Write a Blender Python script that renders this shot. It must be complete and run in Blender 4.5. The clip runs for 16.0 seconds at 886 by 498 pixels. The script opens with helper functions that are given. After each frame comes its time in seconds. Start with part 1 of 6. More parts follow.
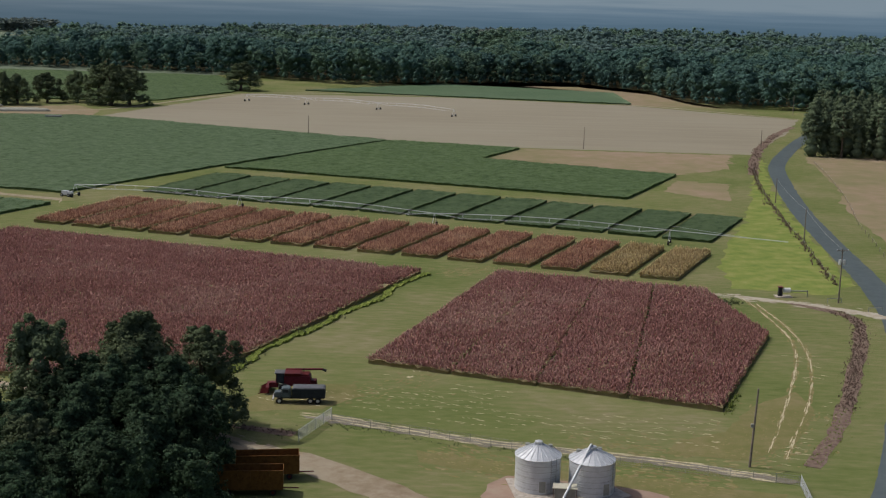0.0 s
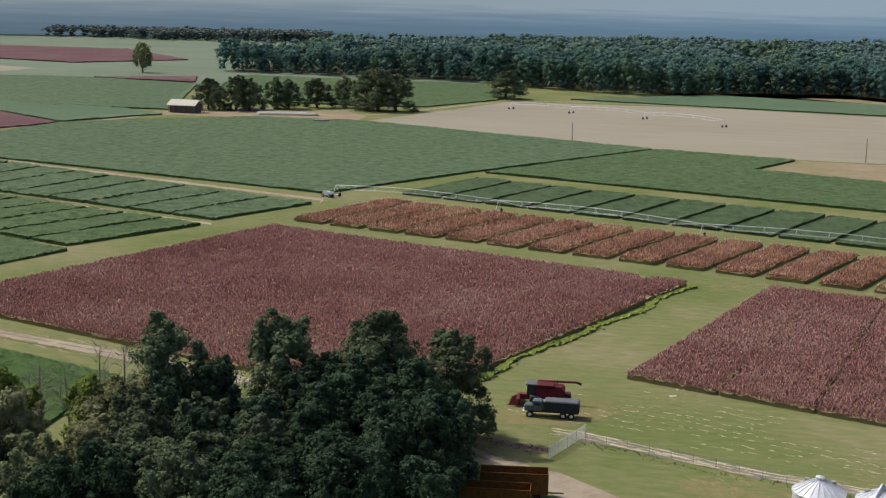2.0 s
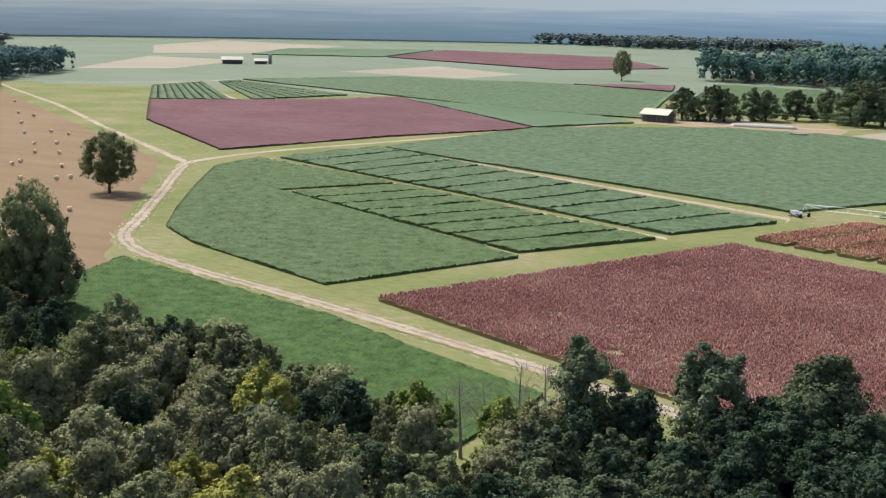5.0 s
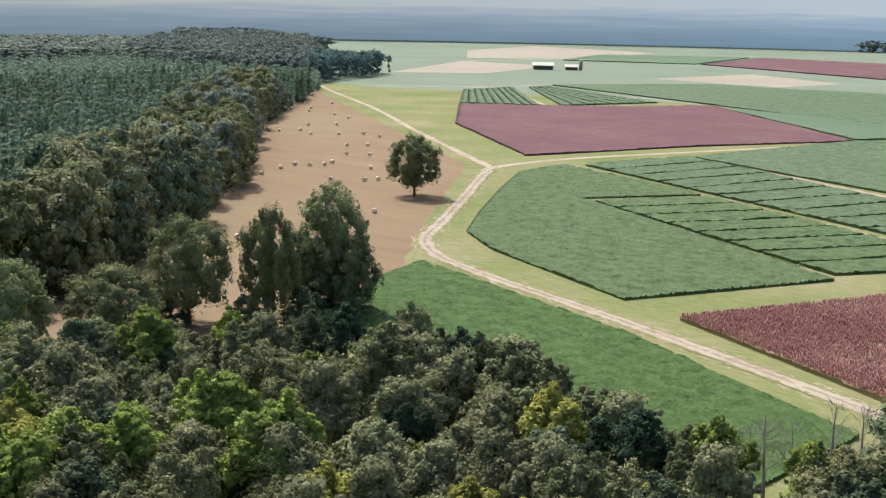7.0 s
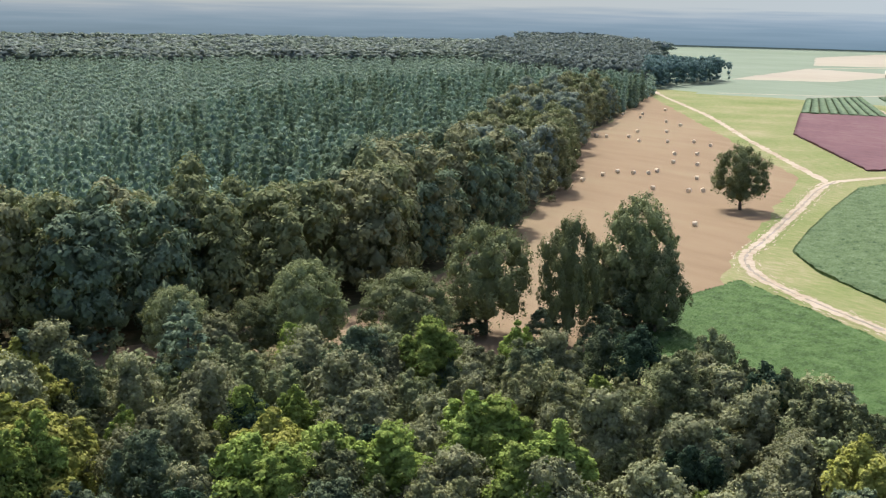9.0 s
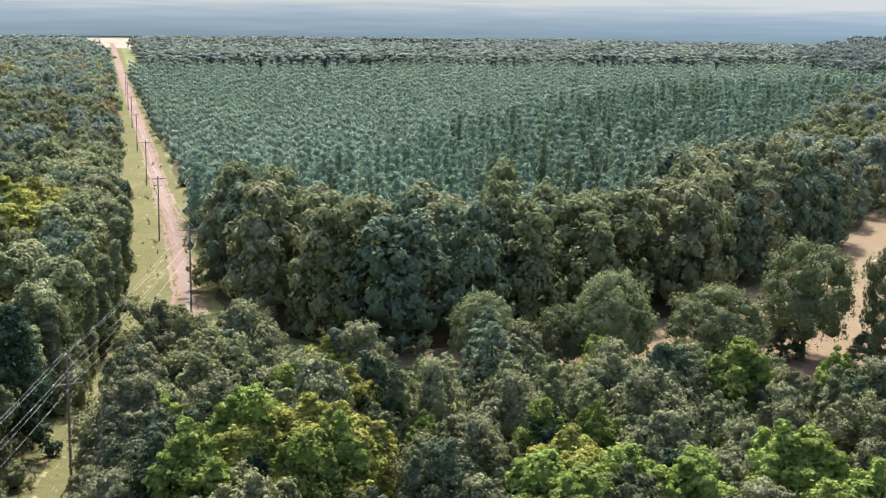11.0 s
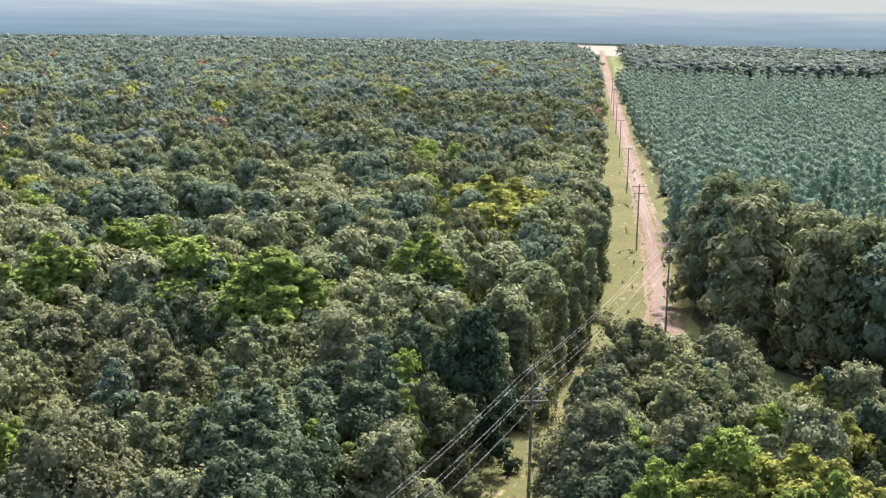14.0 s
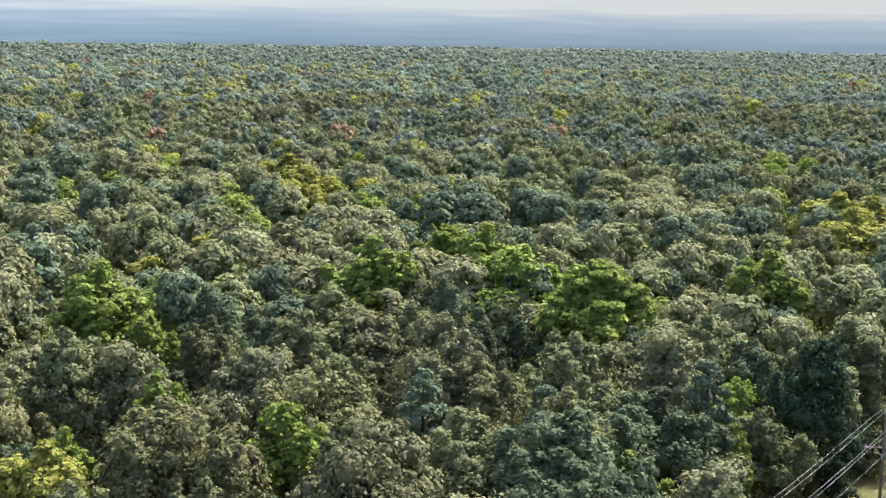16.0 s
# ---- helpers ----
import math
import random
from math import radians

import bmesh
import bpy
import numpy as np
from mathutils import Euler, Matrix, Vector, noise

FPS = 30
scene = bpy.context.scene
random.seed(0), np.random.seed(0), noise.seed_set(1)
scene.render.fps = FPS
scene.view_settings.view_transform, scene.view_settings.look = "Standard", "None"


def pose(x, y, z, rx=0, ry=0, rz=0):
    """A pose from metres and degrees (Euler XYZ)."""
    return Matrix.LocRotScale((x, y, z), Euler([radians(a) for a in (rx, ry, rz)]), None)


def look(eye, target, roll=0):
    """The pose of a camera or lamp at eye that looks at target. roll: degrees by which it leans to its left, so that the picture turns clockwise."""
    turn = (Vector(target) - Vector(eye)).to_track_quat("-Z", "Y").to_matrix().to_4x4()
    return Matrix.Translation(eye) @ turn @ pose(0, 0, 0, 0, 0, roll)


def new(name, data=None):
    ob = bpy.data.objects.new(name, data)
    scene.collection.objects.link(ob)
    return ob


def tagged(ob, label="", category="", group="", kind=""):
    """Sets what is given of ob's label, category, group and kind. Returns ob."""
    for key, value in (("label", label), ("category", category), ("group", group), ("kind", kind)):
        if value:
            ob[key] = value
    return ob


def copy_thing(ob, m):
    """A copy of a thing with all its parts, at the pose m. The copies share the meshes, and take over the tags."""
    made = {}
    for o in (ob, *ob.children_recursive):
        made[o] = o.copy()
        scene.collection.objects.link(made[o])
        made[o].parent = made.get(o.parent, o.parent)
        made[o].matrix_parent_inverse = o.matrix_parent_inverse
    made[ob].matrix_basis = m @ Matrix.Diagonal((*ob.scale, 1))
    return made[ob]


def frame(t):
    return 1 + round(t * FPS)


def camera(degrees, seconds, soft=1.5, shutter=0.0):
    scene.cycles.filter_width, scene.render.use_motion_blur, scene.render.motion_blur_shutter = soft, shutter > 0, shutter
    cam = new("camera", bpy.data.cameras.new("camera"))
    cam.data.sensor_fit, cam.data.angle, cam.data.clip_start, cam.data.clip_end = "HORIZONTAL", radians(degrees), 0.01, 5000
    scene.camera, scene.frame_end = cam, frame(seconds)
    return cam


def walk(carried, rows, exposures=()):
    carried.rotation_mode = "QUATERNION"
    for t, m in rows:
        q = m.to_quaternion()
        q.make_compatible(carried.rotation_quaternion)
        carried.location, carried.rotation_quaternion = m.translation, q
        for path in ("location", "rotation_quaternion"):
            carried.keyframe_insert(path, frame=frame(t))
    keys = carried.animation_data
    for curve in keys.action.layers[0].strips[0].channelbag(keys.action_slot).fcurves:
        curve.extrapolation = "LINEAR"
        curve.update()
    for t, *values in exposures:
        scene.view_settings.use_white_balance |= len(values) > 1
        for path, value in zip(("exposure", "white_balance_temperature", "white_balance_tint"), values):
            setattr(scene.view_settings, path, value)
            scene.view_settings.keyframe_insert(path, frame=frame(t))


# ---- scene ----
cam = camera(36.81, 16.0, soft=1.25)
# seconds, eye (x, y, z), yaw, pitch, lean to the right
PATH = [
    (0, 0.46, -0.28, 64.71, 0.068, -10.919, -1.404),
    (0.5, 0.59, 3.24, 63.52, 1.726, -10.837, -1.387),
    (1, 0.48, 6.96, 62.34, 4.883, -10.740, -1.365),
    (1.5, 0.13, 10.83, 61.17, 8.217, -10.625, -1.300),
    (2, -0.71, 14.56, 60.15, 11.451, -10.551, -1.217),
    (2.5, -1.89, 18.04, 59.44, 14.628, -10.519, -1.108),
    (3, -2.77, 21.14, 58.99, 17.944, -10.489, -0.976),
    (3.5, -2.88, 24.01, 58.77, 21.328, -10.501, -0.920),
    (4, -2.34, 26.60, 58.84, 24.849, -10.504, -0.962),
    (4.5, -1.72, 28.74, 59.07, 28.389, -10.534, -1.076),
    (5, -1.62, 30.39, 59.26, 31.989, -10.566, -1.133),
    (5.5, -2.26, 31.88, 59.36, 35.254, -10.578, -1.133),
    (6, -3.47, 33.60, 59.32, 38.489, -10.579, -1.159),
    (6.5, -5.17, 35.83, 59.08, 41.830, -10.571, -1.144),
    (7, -7.19, 38.65, 58.63, 45.236, -10.548, -1.131),
    (7.5, -9.25, 41.87, 58.15, 48.773, -10.525, -1.064),
    (8, -11.14, 45.09, 57.83, 52.389, -10.511, -1.058),
    (8.5, -12.59, 47.89, 57.80, 56.039, -10.549, -1.168),
    (9, -13.60, 50.40, 57.94, 59.792, -10.624, -1.288),
    (9.5, -14.34, 52.47, 58.25, 63.591, -10.743, -1.134),
    (10, -15.03, 53.61, 58.40, 67.161, -10.788, -1.055),
    (10.5, -15.80, 53.58, 58.30, 70.403, -10.737, -1.012),
    (11, -16.91, 52.87, 58.09, 73.543, -10.690, -0.907),
    (11.5, -18.74, 52.49, 57.81, 76.728, -10.645, -0.744),
    (12, -21.21, 52.53, 57.47, 79.985, -10.621, -0.889),
    (12.5, -24.01, 52.69, 57.04, 83.331, -10.605, -1.084),
    (13, -26.93, 52.88, 56.61, 86.744, -10.612, -1.239),
    (13.5, -30.01, 53.01, 56.23, 90.312, -10.617, -1.374),
    (14, -33.24, 53.21, 55.78, 94.003, -10.628, -1.327),
    (14.5, -36.41, 53.41, 55.26, 97.746, -10.625, -1.234),
    (15, -39.39, 53.45, 54.71, 101.490, -10.581, -1.143),
    (15.5, -42.14, 53.10, 54.11, 105.136, -10.476, -1.078),
    (16, -44.83, 52.78, 53.48, 108.894, -10.332, -1.088),
]
walk(cam, [(t, pose(x, y, z, 90 + pitch, 0, yaw) @ pose(0, 0, 0, 0, 0, -lean)) for t, x, y, z, yaw, pitch, lean in PATH],
     exposures=[(0.0, -0.34, 6260, 11), (2.0, 0.14, 6200, 12), (4.0, 0.65, 6130, 13), (7.0, 1.02, 6060, 14), (9.0, 1.22, 6020, 14), (12.0, 1.65, 5980, 15), (16.0, 1.62, 6020, 15)])

# ---- sky and sun ----
SUN_TO = Vector((-0.60, 0.17, 0.78)).normalized()      # towards the sun
world = bpy.data.worlds.new("sky")
scene.world = world
world.use_nodes = True
wn = world.node_tree.nodes
sky = wn.new("ShaderNodeTexSky")
sky.sky_type = "NISHITA"
sky.sun_disc = False
sky.sun_elevation = math.asin(SUN_TO.z)
sky.sun_rotation = math.atan2(SUN_TO.x, SUN_TO.y)
sky.air_density, sky.dust_density, sky.ozone_density = 0.8, 5.0, 0.7
wn["Background"].inputs["Strength"].default_value = 0.11
world.node_tree.links.new(sky.outputs[0], wn["Background"].inputs["Color"])
sun_data = bpy.data.lights.new("sun", "SUN")
sun_data.energy, sun_data.angle, sun_data.color = 3.0, radians(0.6), (1.0, 0.95, 0.87)
sun = new("sun", sun_data)
sun.matrix_world = look((0, 0, 200), Vector((0, 0, 200)) - SUN_TO)


# ---- materials ----
def material(name, colours, scale=1.0, detail=4.0, rough=0.85, bump=0.0, island=0.0, obj=0.0, coarse=0.0, metal=0.0,
             sheen=0.0, translucent=0.0, stretch=(1, 1, 1), spec=0.04, bump_scale=None, rot=0.0):
    """A two-scale noise colour ramp with bump; island/obj: brightness spread by piece or by object."""
    m = bpy.data.materials.new(name)
    m.use_nodes = True
    nt = m.node_tree
    n, l = nt.nodes, nt.links
    b = n["Principled BSDF"]
    b.inputs["Roughness"].default_value = rough
    b.inputs["Metallic"].default_value = metal
    b.inputs["Specular IOR Level"].default_value = spec
    if sheen:
        b.inputs["Sheen Weight"].default_value = sheen
        b.inputs["Sheen Roughness"].default_value = 0.6
    tc = n.new("ShaderNodeNewGeometry")
    mp = n.new("ShaderNodeMapping")
    mp.inputs["Scale"].default_value = stretch
    mp.inputs["Rotation"].default_value = (0, 0, radians(rot))
    l.new(tc.outputs["Position"], mp.inputs["Vector"])
    nz = n.new("ShaderNodeTexNoise")
    nz.inputs["Scale"].default_value = scale
    nz.inputs["Detail"].default_value = detail
    nz.inputs["Roughness"].default_value = 0.62
    l.new(mp.outputs[0], nz.inputs["Vector"])
    ramp = n.new("ShaderNodeValToRGB")
    els = ramp.color_ramp.elements
    while len(els) < len(colours):
        els.new(0.5)
    for k, c in enumerate(colours):
        els[k].position = 0.3 + 0.4 * k / max(1, len(colours) - 1)
        els[k].color = (*c, 1)
    fac = nz.outputs["Fac"]
    if coarse:
        n2 = n.new("ShaderNodeTexNoise")
        n2.inputs["Scale"].default_value = coarse
        n2.inputs["Detail"].default_value = 3
        l.new(tc.outputs["Position"], n2.inputs["Vector"])
        mx = n.new("ShaderNodeMix")
        mx.inputs[0].default_value = 0.5
        l.new(nz.outputs["Fac"], mx.inputs[2])
        l.new(n2.outputs["Fac"], mx.inputs[3])
        fac = mx.outputs[0]
    l.new(fac, ramp.inputs["Fac"])
    col = ramp.outputs["Color"]

    def vary(source, amount, col, hue=0.035):
        ma = n.new("ShaderNodeMapRange")
        ma.inputs["To Min"].default_value = 1 - amount
        ma.inputs["To Max"].default_value = 1 + amount
        l.new(source, ma.inputs["Value"])
        hs = n.new("ShaderNodeHueSaturation")
        l.new(ma.outputs[0], hs.inputs["Value"])
        hm = n.new("ShaderNodeMapRange")
        hm.inputs["To Min"].default_value = 0.5 - hue * amount
        hm.inputs["To Max"].default_value = 0.5 + hue * amount
        l.new(source, hm.inputs["Value"])
        l.new(hm.outputs[0], hs.inputs["Hue"])
        l.new(col, hs.inputs["Color"])
        return hs.outputs["Color"]
    if island:
        col = vary(tc.outputs["Random Per Island"], island, col)
    if obj:
        oi = n.new("ShaderNodeObjectInfo")
        col = vary(oi.outputs["Random"], obj, col, 0.012)
    l.new(col, b.inputs["Base Color"])
    if bump:
        nb = n.new("ShaderNodeTexNoise")
        nb.inputs["Scale"].default_value = bump_scale or scale * 2
        nb.inputs["Detail"].default_value = 5
        l.new(mp.outputs[0], nb.inputs["Vector"])
        bp = n.new("ShaderNodeBump")
        bp.inputs["Strength"].default_value = min(1.0, bump)
        bp.inputs["Distance"].default_value = 0.3
        l.new(nb.outputs["Fac"], bp.inputs["Height"])
        l.new(bp.outputs[0], b.inputs["Normal"])
    if translucent:
        tr = n.new("ShaderNodeBsdfTranslucent")
        warm = n.new("ShaderNodeMix")
        warm.data_type, warm.blend_type = "RGBA", "MULTIPLY"
        warm.inputs[0].default_value = 1.0
        warm.inputs[7].default_value = (1.1 * translucent, 1.1 * translucent, 0.85 * translucent, 1)
        l.new(col, warm.inputs[6])
        l.new(warm.outputs[2], tr.inputs["Color"])
        ms = n.new("ShaderNodeAddShader")
        l.new(b.outputs[0], ms.inputs[0])
        l.new(tr.outputs[0], ms.inputs[1])
        l.new(ms.outputs[0], n["Material Output"].inputs["Surface"])
    return m


M = {}
M["grass"] = material("mown_grass", [(0.08561, 0.1209, 0.03196), (0.1284, 0.1529, 0.05104), (0.18, 0.179, 0.08037), (0.257, 0.2178, 0.1386)], 0.45, 8, 0.9, 0.5, coarse=0.028, bump_scale=3, stretch=(0.55, 1.6, 1), rot=21)
M["lush"] = material("lush_grass", [(0.1234, 0.1766, 0.03939), (0.1795, 0.2208, 0.05635), (0.2581, 0.2539, 0.09009)], 0.2, 6, 0.9, 0.3, bump_scale=3)
M["hay"] = material("hay_stubble", [(0.1471, 0.1054, 0.06033), (0.1824, 0.1336, 0.07887), (0.2, 0.1616, 0.09405)], 0.06, 8, 0.95, 0.3, coarse=0.008, bump_scale=1.2, stretch=(0.4, 2.0, 1), rot=-40)
M["tan"] = material("bare_tan_soil", [(0.2222, 0.1975, 0.1452), (0.2592, 0.2347, 0.1748), (0.284, 0.2644, 0.2005)], 0.05, 8, 0.95, 0.15, coarse=0.006, stretch=(0.3, 3, 1), rot=-21, bump_scale=1.5)
M["tan2"] = material("dry_grass", [(0.1606, 0.1659, 0.0702), (0.2356, 0.1946, 0.117), (0.3106, 0.2233, 0.1755)], 0.12, 9, 0.95, 0.2, coarse=0.01, bump_scale=2)
M["dirt"] = material("sandy_dirt", [(0.196, 0.1475, 0.09451), (0.3006, 0.253, 0.1816), (0.3659, 0.323, 0.247)], 0.5, 8, 0.95, 0.3, coarse=0.05)
M["red_dirt"] = material("reddish_dirt", [(0.2035, 0.143, 0.1088), (0.3052, 0.22, 0.1693), (0.3561, 0.308, 0.2297)], 0.3, 8, 0.95, 0.3, coarse=0.03)
M["asphalt"] = material("asphalt", [(0.06588, 0.083, 0.08619), (0.08466, 0.1056, 0.1104), (0.1004, 0.1245, 0.1293)], 0.4, 8, 0.8, 0.1, coarse=0.02)
M["forest_floor"] = material("forest_floor", [(0.04, 0.045, 0.02), (0.08, 0.07, 0.035), (0.11, 0.085, 0.05)], 0.4, 6, 0.95, 0.4)
M["soy"] = material("soybean_leaves", [(0.02501, 0.04921, 0.01845), (0.07611, 0.1158, 0.04793), (0.1164, 0.1612, 0.07737)], 0.9, 8, 0.7, 0.8, coarse=0.3, bump_scale=6, translucent=0.45)
M["soy_near"] = material("lush_soybean_leaves", [(0.02172, 0.04575, 0.01224), (0.0552, 0.09971, 0.02852), (0.0828, 0.1356, 0.0471)], 0.9, 8, 0.7, 0.8, coarse=0.3, bump_scale=6, translucent=0.3)
M["soy_light"] = material("soybean_leaves_light", [(0.03237, 0.05506, 0.02448), (0.08389, 0.1259, 0.06297), (0.1259, 0.1692, 0.1023)], 0.9, 8, 0.7, 0.8, coarse=0.3, bump_scale=6, translucent=0.45)
M["soy_grey"] = material("late_soybean_leaves", [(0.02957, 0.0504, 0.02375), (0.06681, 0.1, 0.04836), (0.09494, 0.128, 0.06279)], 0.9, 8, 0.75, 0.8, coarse=0.3, bump_scale=6, translucent=0.45)
M["soy_dark"] = material("dark_crop", [(0.07225, 0.115, 0.06338), (0.08925, 0.135, 0.07605), (0.1105, 0.15, 0.09126)], 0.5, 6, 0.8, 0.6, coarse=0.02, stretch=(0.3, 3, 1), rot=-21, translucent=0.45)
M["sorghum_stem"] = material("sorghum_leaves", [(0.1584, 0.1529, 0.0779), (0.2315, 0.1912, 0.1134), (0.2071, 0.237, 0.09928)], 0.9, 6, 0.85, 0.8, coarse=0.05, bump_scale=5, stretch=(1, 1, 0.25), translucent=0.45)
M["sorghum_red"] = material("red_sorghum_heads", [(0.1878, 0.09215, 0.08456), (0.2648, 0.1407, 0.1297), (0.3416, 0.2324, 0.2027)], 0.3, 5, 0.85, island=0.28, coarse=0.03, translucent=0.45)
M["sorghum_brown"] = material("brown_sorghum_heads", [(0.2159, 0.1143, 0.08731), (0.3044, 0.1714, 0.1222), (0.3731, 0.2596, 0.186)], 0.3, 5, 0.85, island=0.4, coarse=0.05, translucent=0.45)
M["sorghum_gold"] = material("golden_sorghum_heads", [(0.238, 0.1733, 0.09217), (0.306, 0.2363, 0.125), (0.357, 0.3045, 0.1843)], 0.3, 5, 0.85, island=0.35, coarse=0.05, translucent=0.45)
M["red_far"] = material("red_crop", [(0.09053, 0.0516, 0.05437), (0.1165, 0.06448, 0.06613), (0.1422, 0.0948, 0.0867)], 0.25, 7, 0.9, 0.6, coarse=0.02, stretch=(0.3, 2, 1), rot=35, translucent=0.45)
# far fields and grassland, paled in colour to stand in for haze
M["hazed_crop"] = material("haze_paled_crop", [(0.1192, 0.1471, 0.09688), (0.143, 0.1765, 0.1211), (0.1668, 0.1985, 0.1454)], 0.05, 7, 0.9, 0.3, coarse=0.01, stretch=(0.3, 2, 1), rot=35)
M["bark"] = material("bark", [(0.05, 0.04, 0.03), (0.10, 0.08, 0.06), (0.15, 0.12, 0.09)], 3, 5, 0.95, 0.6, stretch=(1, 1, 0.2))
M["dead"] = material("dead_branches", [(0.16, 0.14, 0.12), (0.24, 0.21, 0.19), (0.30, 0.27, 0.25)], 3, 5, 0.95, 0.3)
# oaks by the yard: their deep shade is put into a darker leaf colour
M["leaf_shaded"] = material("shade_darkened_oak_leaves", [(0.02295, 0.03938, 0.02085), (0.0366, 0.05922, 0.03332), (0.05496, 0.08379, 0.05046)], 0.5, 3, 0.9, 0.6, island=0.35, obj=0.25, translucent=0.17, spec=0.02, bump_scale=3)
M["leaf"] = material("oak_leaves", [(0.1027, 0.1196, 0.05518), (0.1461, 0.1643, 0.07825), (0.1892, 0.2059, 0.1003)], 0.5, 3, 0.9, 0.6, island=0.1, obj=0.28, translucent=0.21, spec=0.02, bump_scale=3)
M["leaf_deep"] = material("deep_green_leaves", [(0.0638, 0.0851, 0.045), (0.0902, 0.115, 0.0625), (0.1188, 0.1472, 0.0825)], 0.5, 3, 0.9, 0.6, island=0.1, obj=0.25, translucent=0.18, spec=0.02, bump_scale=3)
M["leaf_grey"] = material("grey_green_leaves", [(0.1414, 0.1493, 0.0751), (0.1823, 0.1902, 0.09942), (0.2277, 0.2322, 0.127)], 0.5, 3, 0.9, 0.6, island=0.1, obj=0.25, translucent=0.21, spec=0.02, bump_scale=3)
M["leaf_olive"] = material("olive_green_leaves", [(0.1196, 0.1267, 0.05741), (0.1612, 0.1663, 0.07728), (0.2028, 0.2028, 0.1016)], 0.5, 3, 0.9, 0.6, island=0.1, obj=0.2, translucent=0.22, spec=0.02, bump_scale=3)
M["leaf_bright"] = material("bright_green_leaves", [(0.1265, 0.1732, 0.0374), (0.1667, 0.2159, 0.0506), (0.2127, 0.2586, 0.0682)], 0.5, 3, 0.9, 0.6, island=0.2, obj=0.2, translucent=0.28, spec=0.02, bump_scale=3)
M["leaf_yellow"] = material("yellowing_leaves", [(0.1792, 0.1859, 0.0418), (0.224, 0.2296, 0.055), (0.2688, 0.2632, 0.0726)], 0.5, 3, 0.9, 0.6, island=0.2, obj=0.2, translucent=0.28, spec=0.02, bump_scale=3)
M["leaf_red"] = material("reddening_leaves", [(0.16, 0.11, 0.07), (0.21, 0.145, 0.095), (0.24, 0.175, 0.11)], 0.5, 3, 0.9, 0.6, island=0.3, obj=0.12, translucent=0.28, spec=0.02, bump_scale=3)
M["pine_green"] = material("green_pine_needles", [(0.0864, 0.1166, 0.07076), (0.1188, 0.1566, 0.09516), (0.1512, 0.1922, 0.1196)], 0.5, 3, 0.9, 0.5, island=0.1, obj=0.2, translucent=0.19, spec=0.02, bump_scale=3)
M["needle"] = material("pine_needles", [(0.11, 0.1595, 0.1104), (0.1485, 0.2035, 0.144), (0.187, 0.242, 0.174)], 0.5, 3, 0.9, 0.5, island=0.1, obj=0.2, translucent=0.25, spec=0.02, bump_scale=3)
# plantation needles, paled and blued in place of distance haze
M["needle_hazed"] = material("haze_tinted_pine_needles", [(0.15, 0.2, 0.145), (0.185, 0.24, 0.175), (0.215, 0.275, 0.205)], 0.5, 3, 0.9, 0.4, island=0.1, translucent=0.3, spec=0.02, bump_scale=2)
# haze over the farther woods is put into this paler leaf colour
M["leaf_hazed"] = material("haze_paled_leaves", [(0.1117, 0.1408, 0.1052), (0.1437, 0.1733, 0.1332), (0.1756, 0.2036, 0.1614)], 0.5, 3, 0.9, 0.4, island=0.1, translucent=0.3, spec=0.02, bump_scale=2)
# wood beyond the fields: bluish haze painted into the next three leaf colours
M["hazed_leaf"] = material("haze_tinted_leaves", [(0.05242, 0.0975, 0.0882), (0.07114, 0.1276, 0.1092), (0.0936, 0.1595, 0.1302)], 0.03, 4, 0.8, island=0.12, spec=0.02, translucent=0.3)
M["hazed_mixed"] = material("haze_tinted_mixed_leaves", [(0.06279, 0.108, 0.0805), (0.0897, 0.1425, 0.1015), (0.1166, 0.177, 0.1225)], 0.03, 4, 0.85, island=0.2, coarse=0.006, spec=0.02, translucent=0.3)
M["hazed_back_leaf"] = material("haze_blue_leaves", [(0.07439, 0.1217, 0.114), (0.09416, 0.1448, 0.1342), (0.114, 0.168, 0.161)], 0.03, 4, 0.85, island=0.1, coarse=0.006, spec=0.02, translucent=0.3)
# farthest woods: these two colours carry the pale blue of the haze
M["hazed_far_leaf"] = material("haze_tinted_far_needles", [(0.09158, 0.1124, 0.09622), (0.1092, 0.1306, 0.1154), (0.1269, 0.1488, 0.1309)], 0.03, 4, 0.9, island=0.2, coarse=0.004, spec=0.02, translucent=0.3)
M["mist_leaf"] = material("far_haze_blue_woods", [(0.08914, 0.1186, 0.1139), (0.103, 0.1335, 0.1286), (0.1167, 0.1484, 0.1433)], 0.02, 4, 0.9, island=0.15, coarse=0.003, spec=0.02, translucent=0.3)
M["dull_weed"] = material("dull_green_weeds", [(0.0935, 0.1092, 0.0546), (0.1262, 0.1495, 0.0702), (0.159, 0.1725, 0.0936)], 1.5, 6, 0.85, 0.8, bump_scale=5)
M["track_dirt"] = material("pinkish_track_dirt", [(0.16, 0.108, 0.08), (0.208, 0.144, 0.112), (0.248, 0.184, 0.144)], 0.3, 8, 0.95, 0.2, coarse=0.03)
M["rough_grass"] = material("rough_grass", [(0.085, 0.09, 0.034), (0.122, 0.12, 0.048), (0.165, 0.145, 0.066)], 0.6, 7, 0.95, 0.6, coarse=0.06, bump_scale=3)


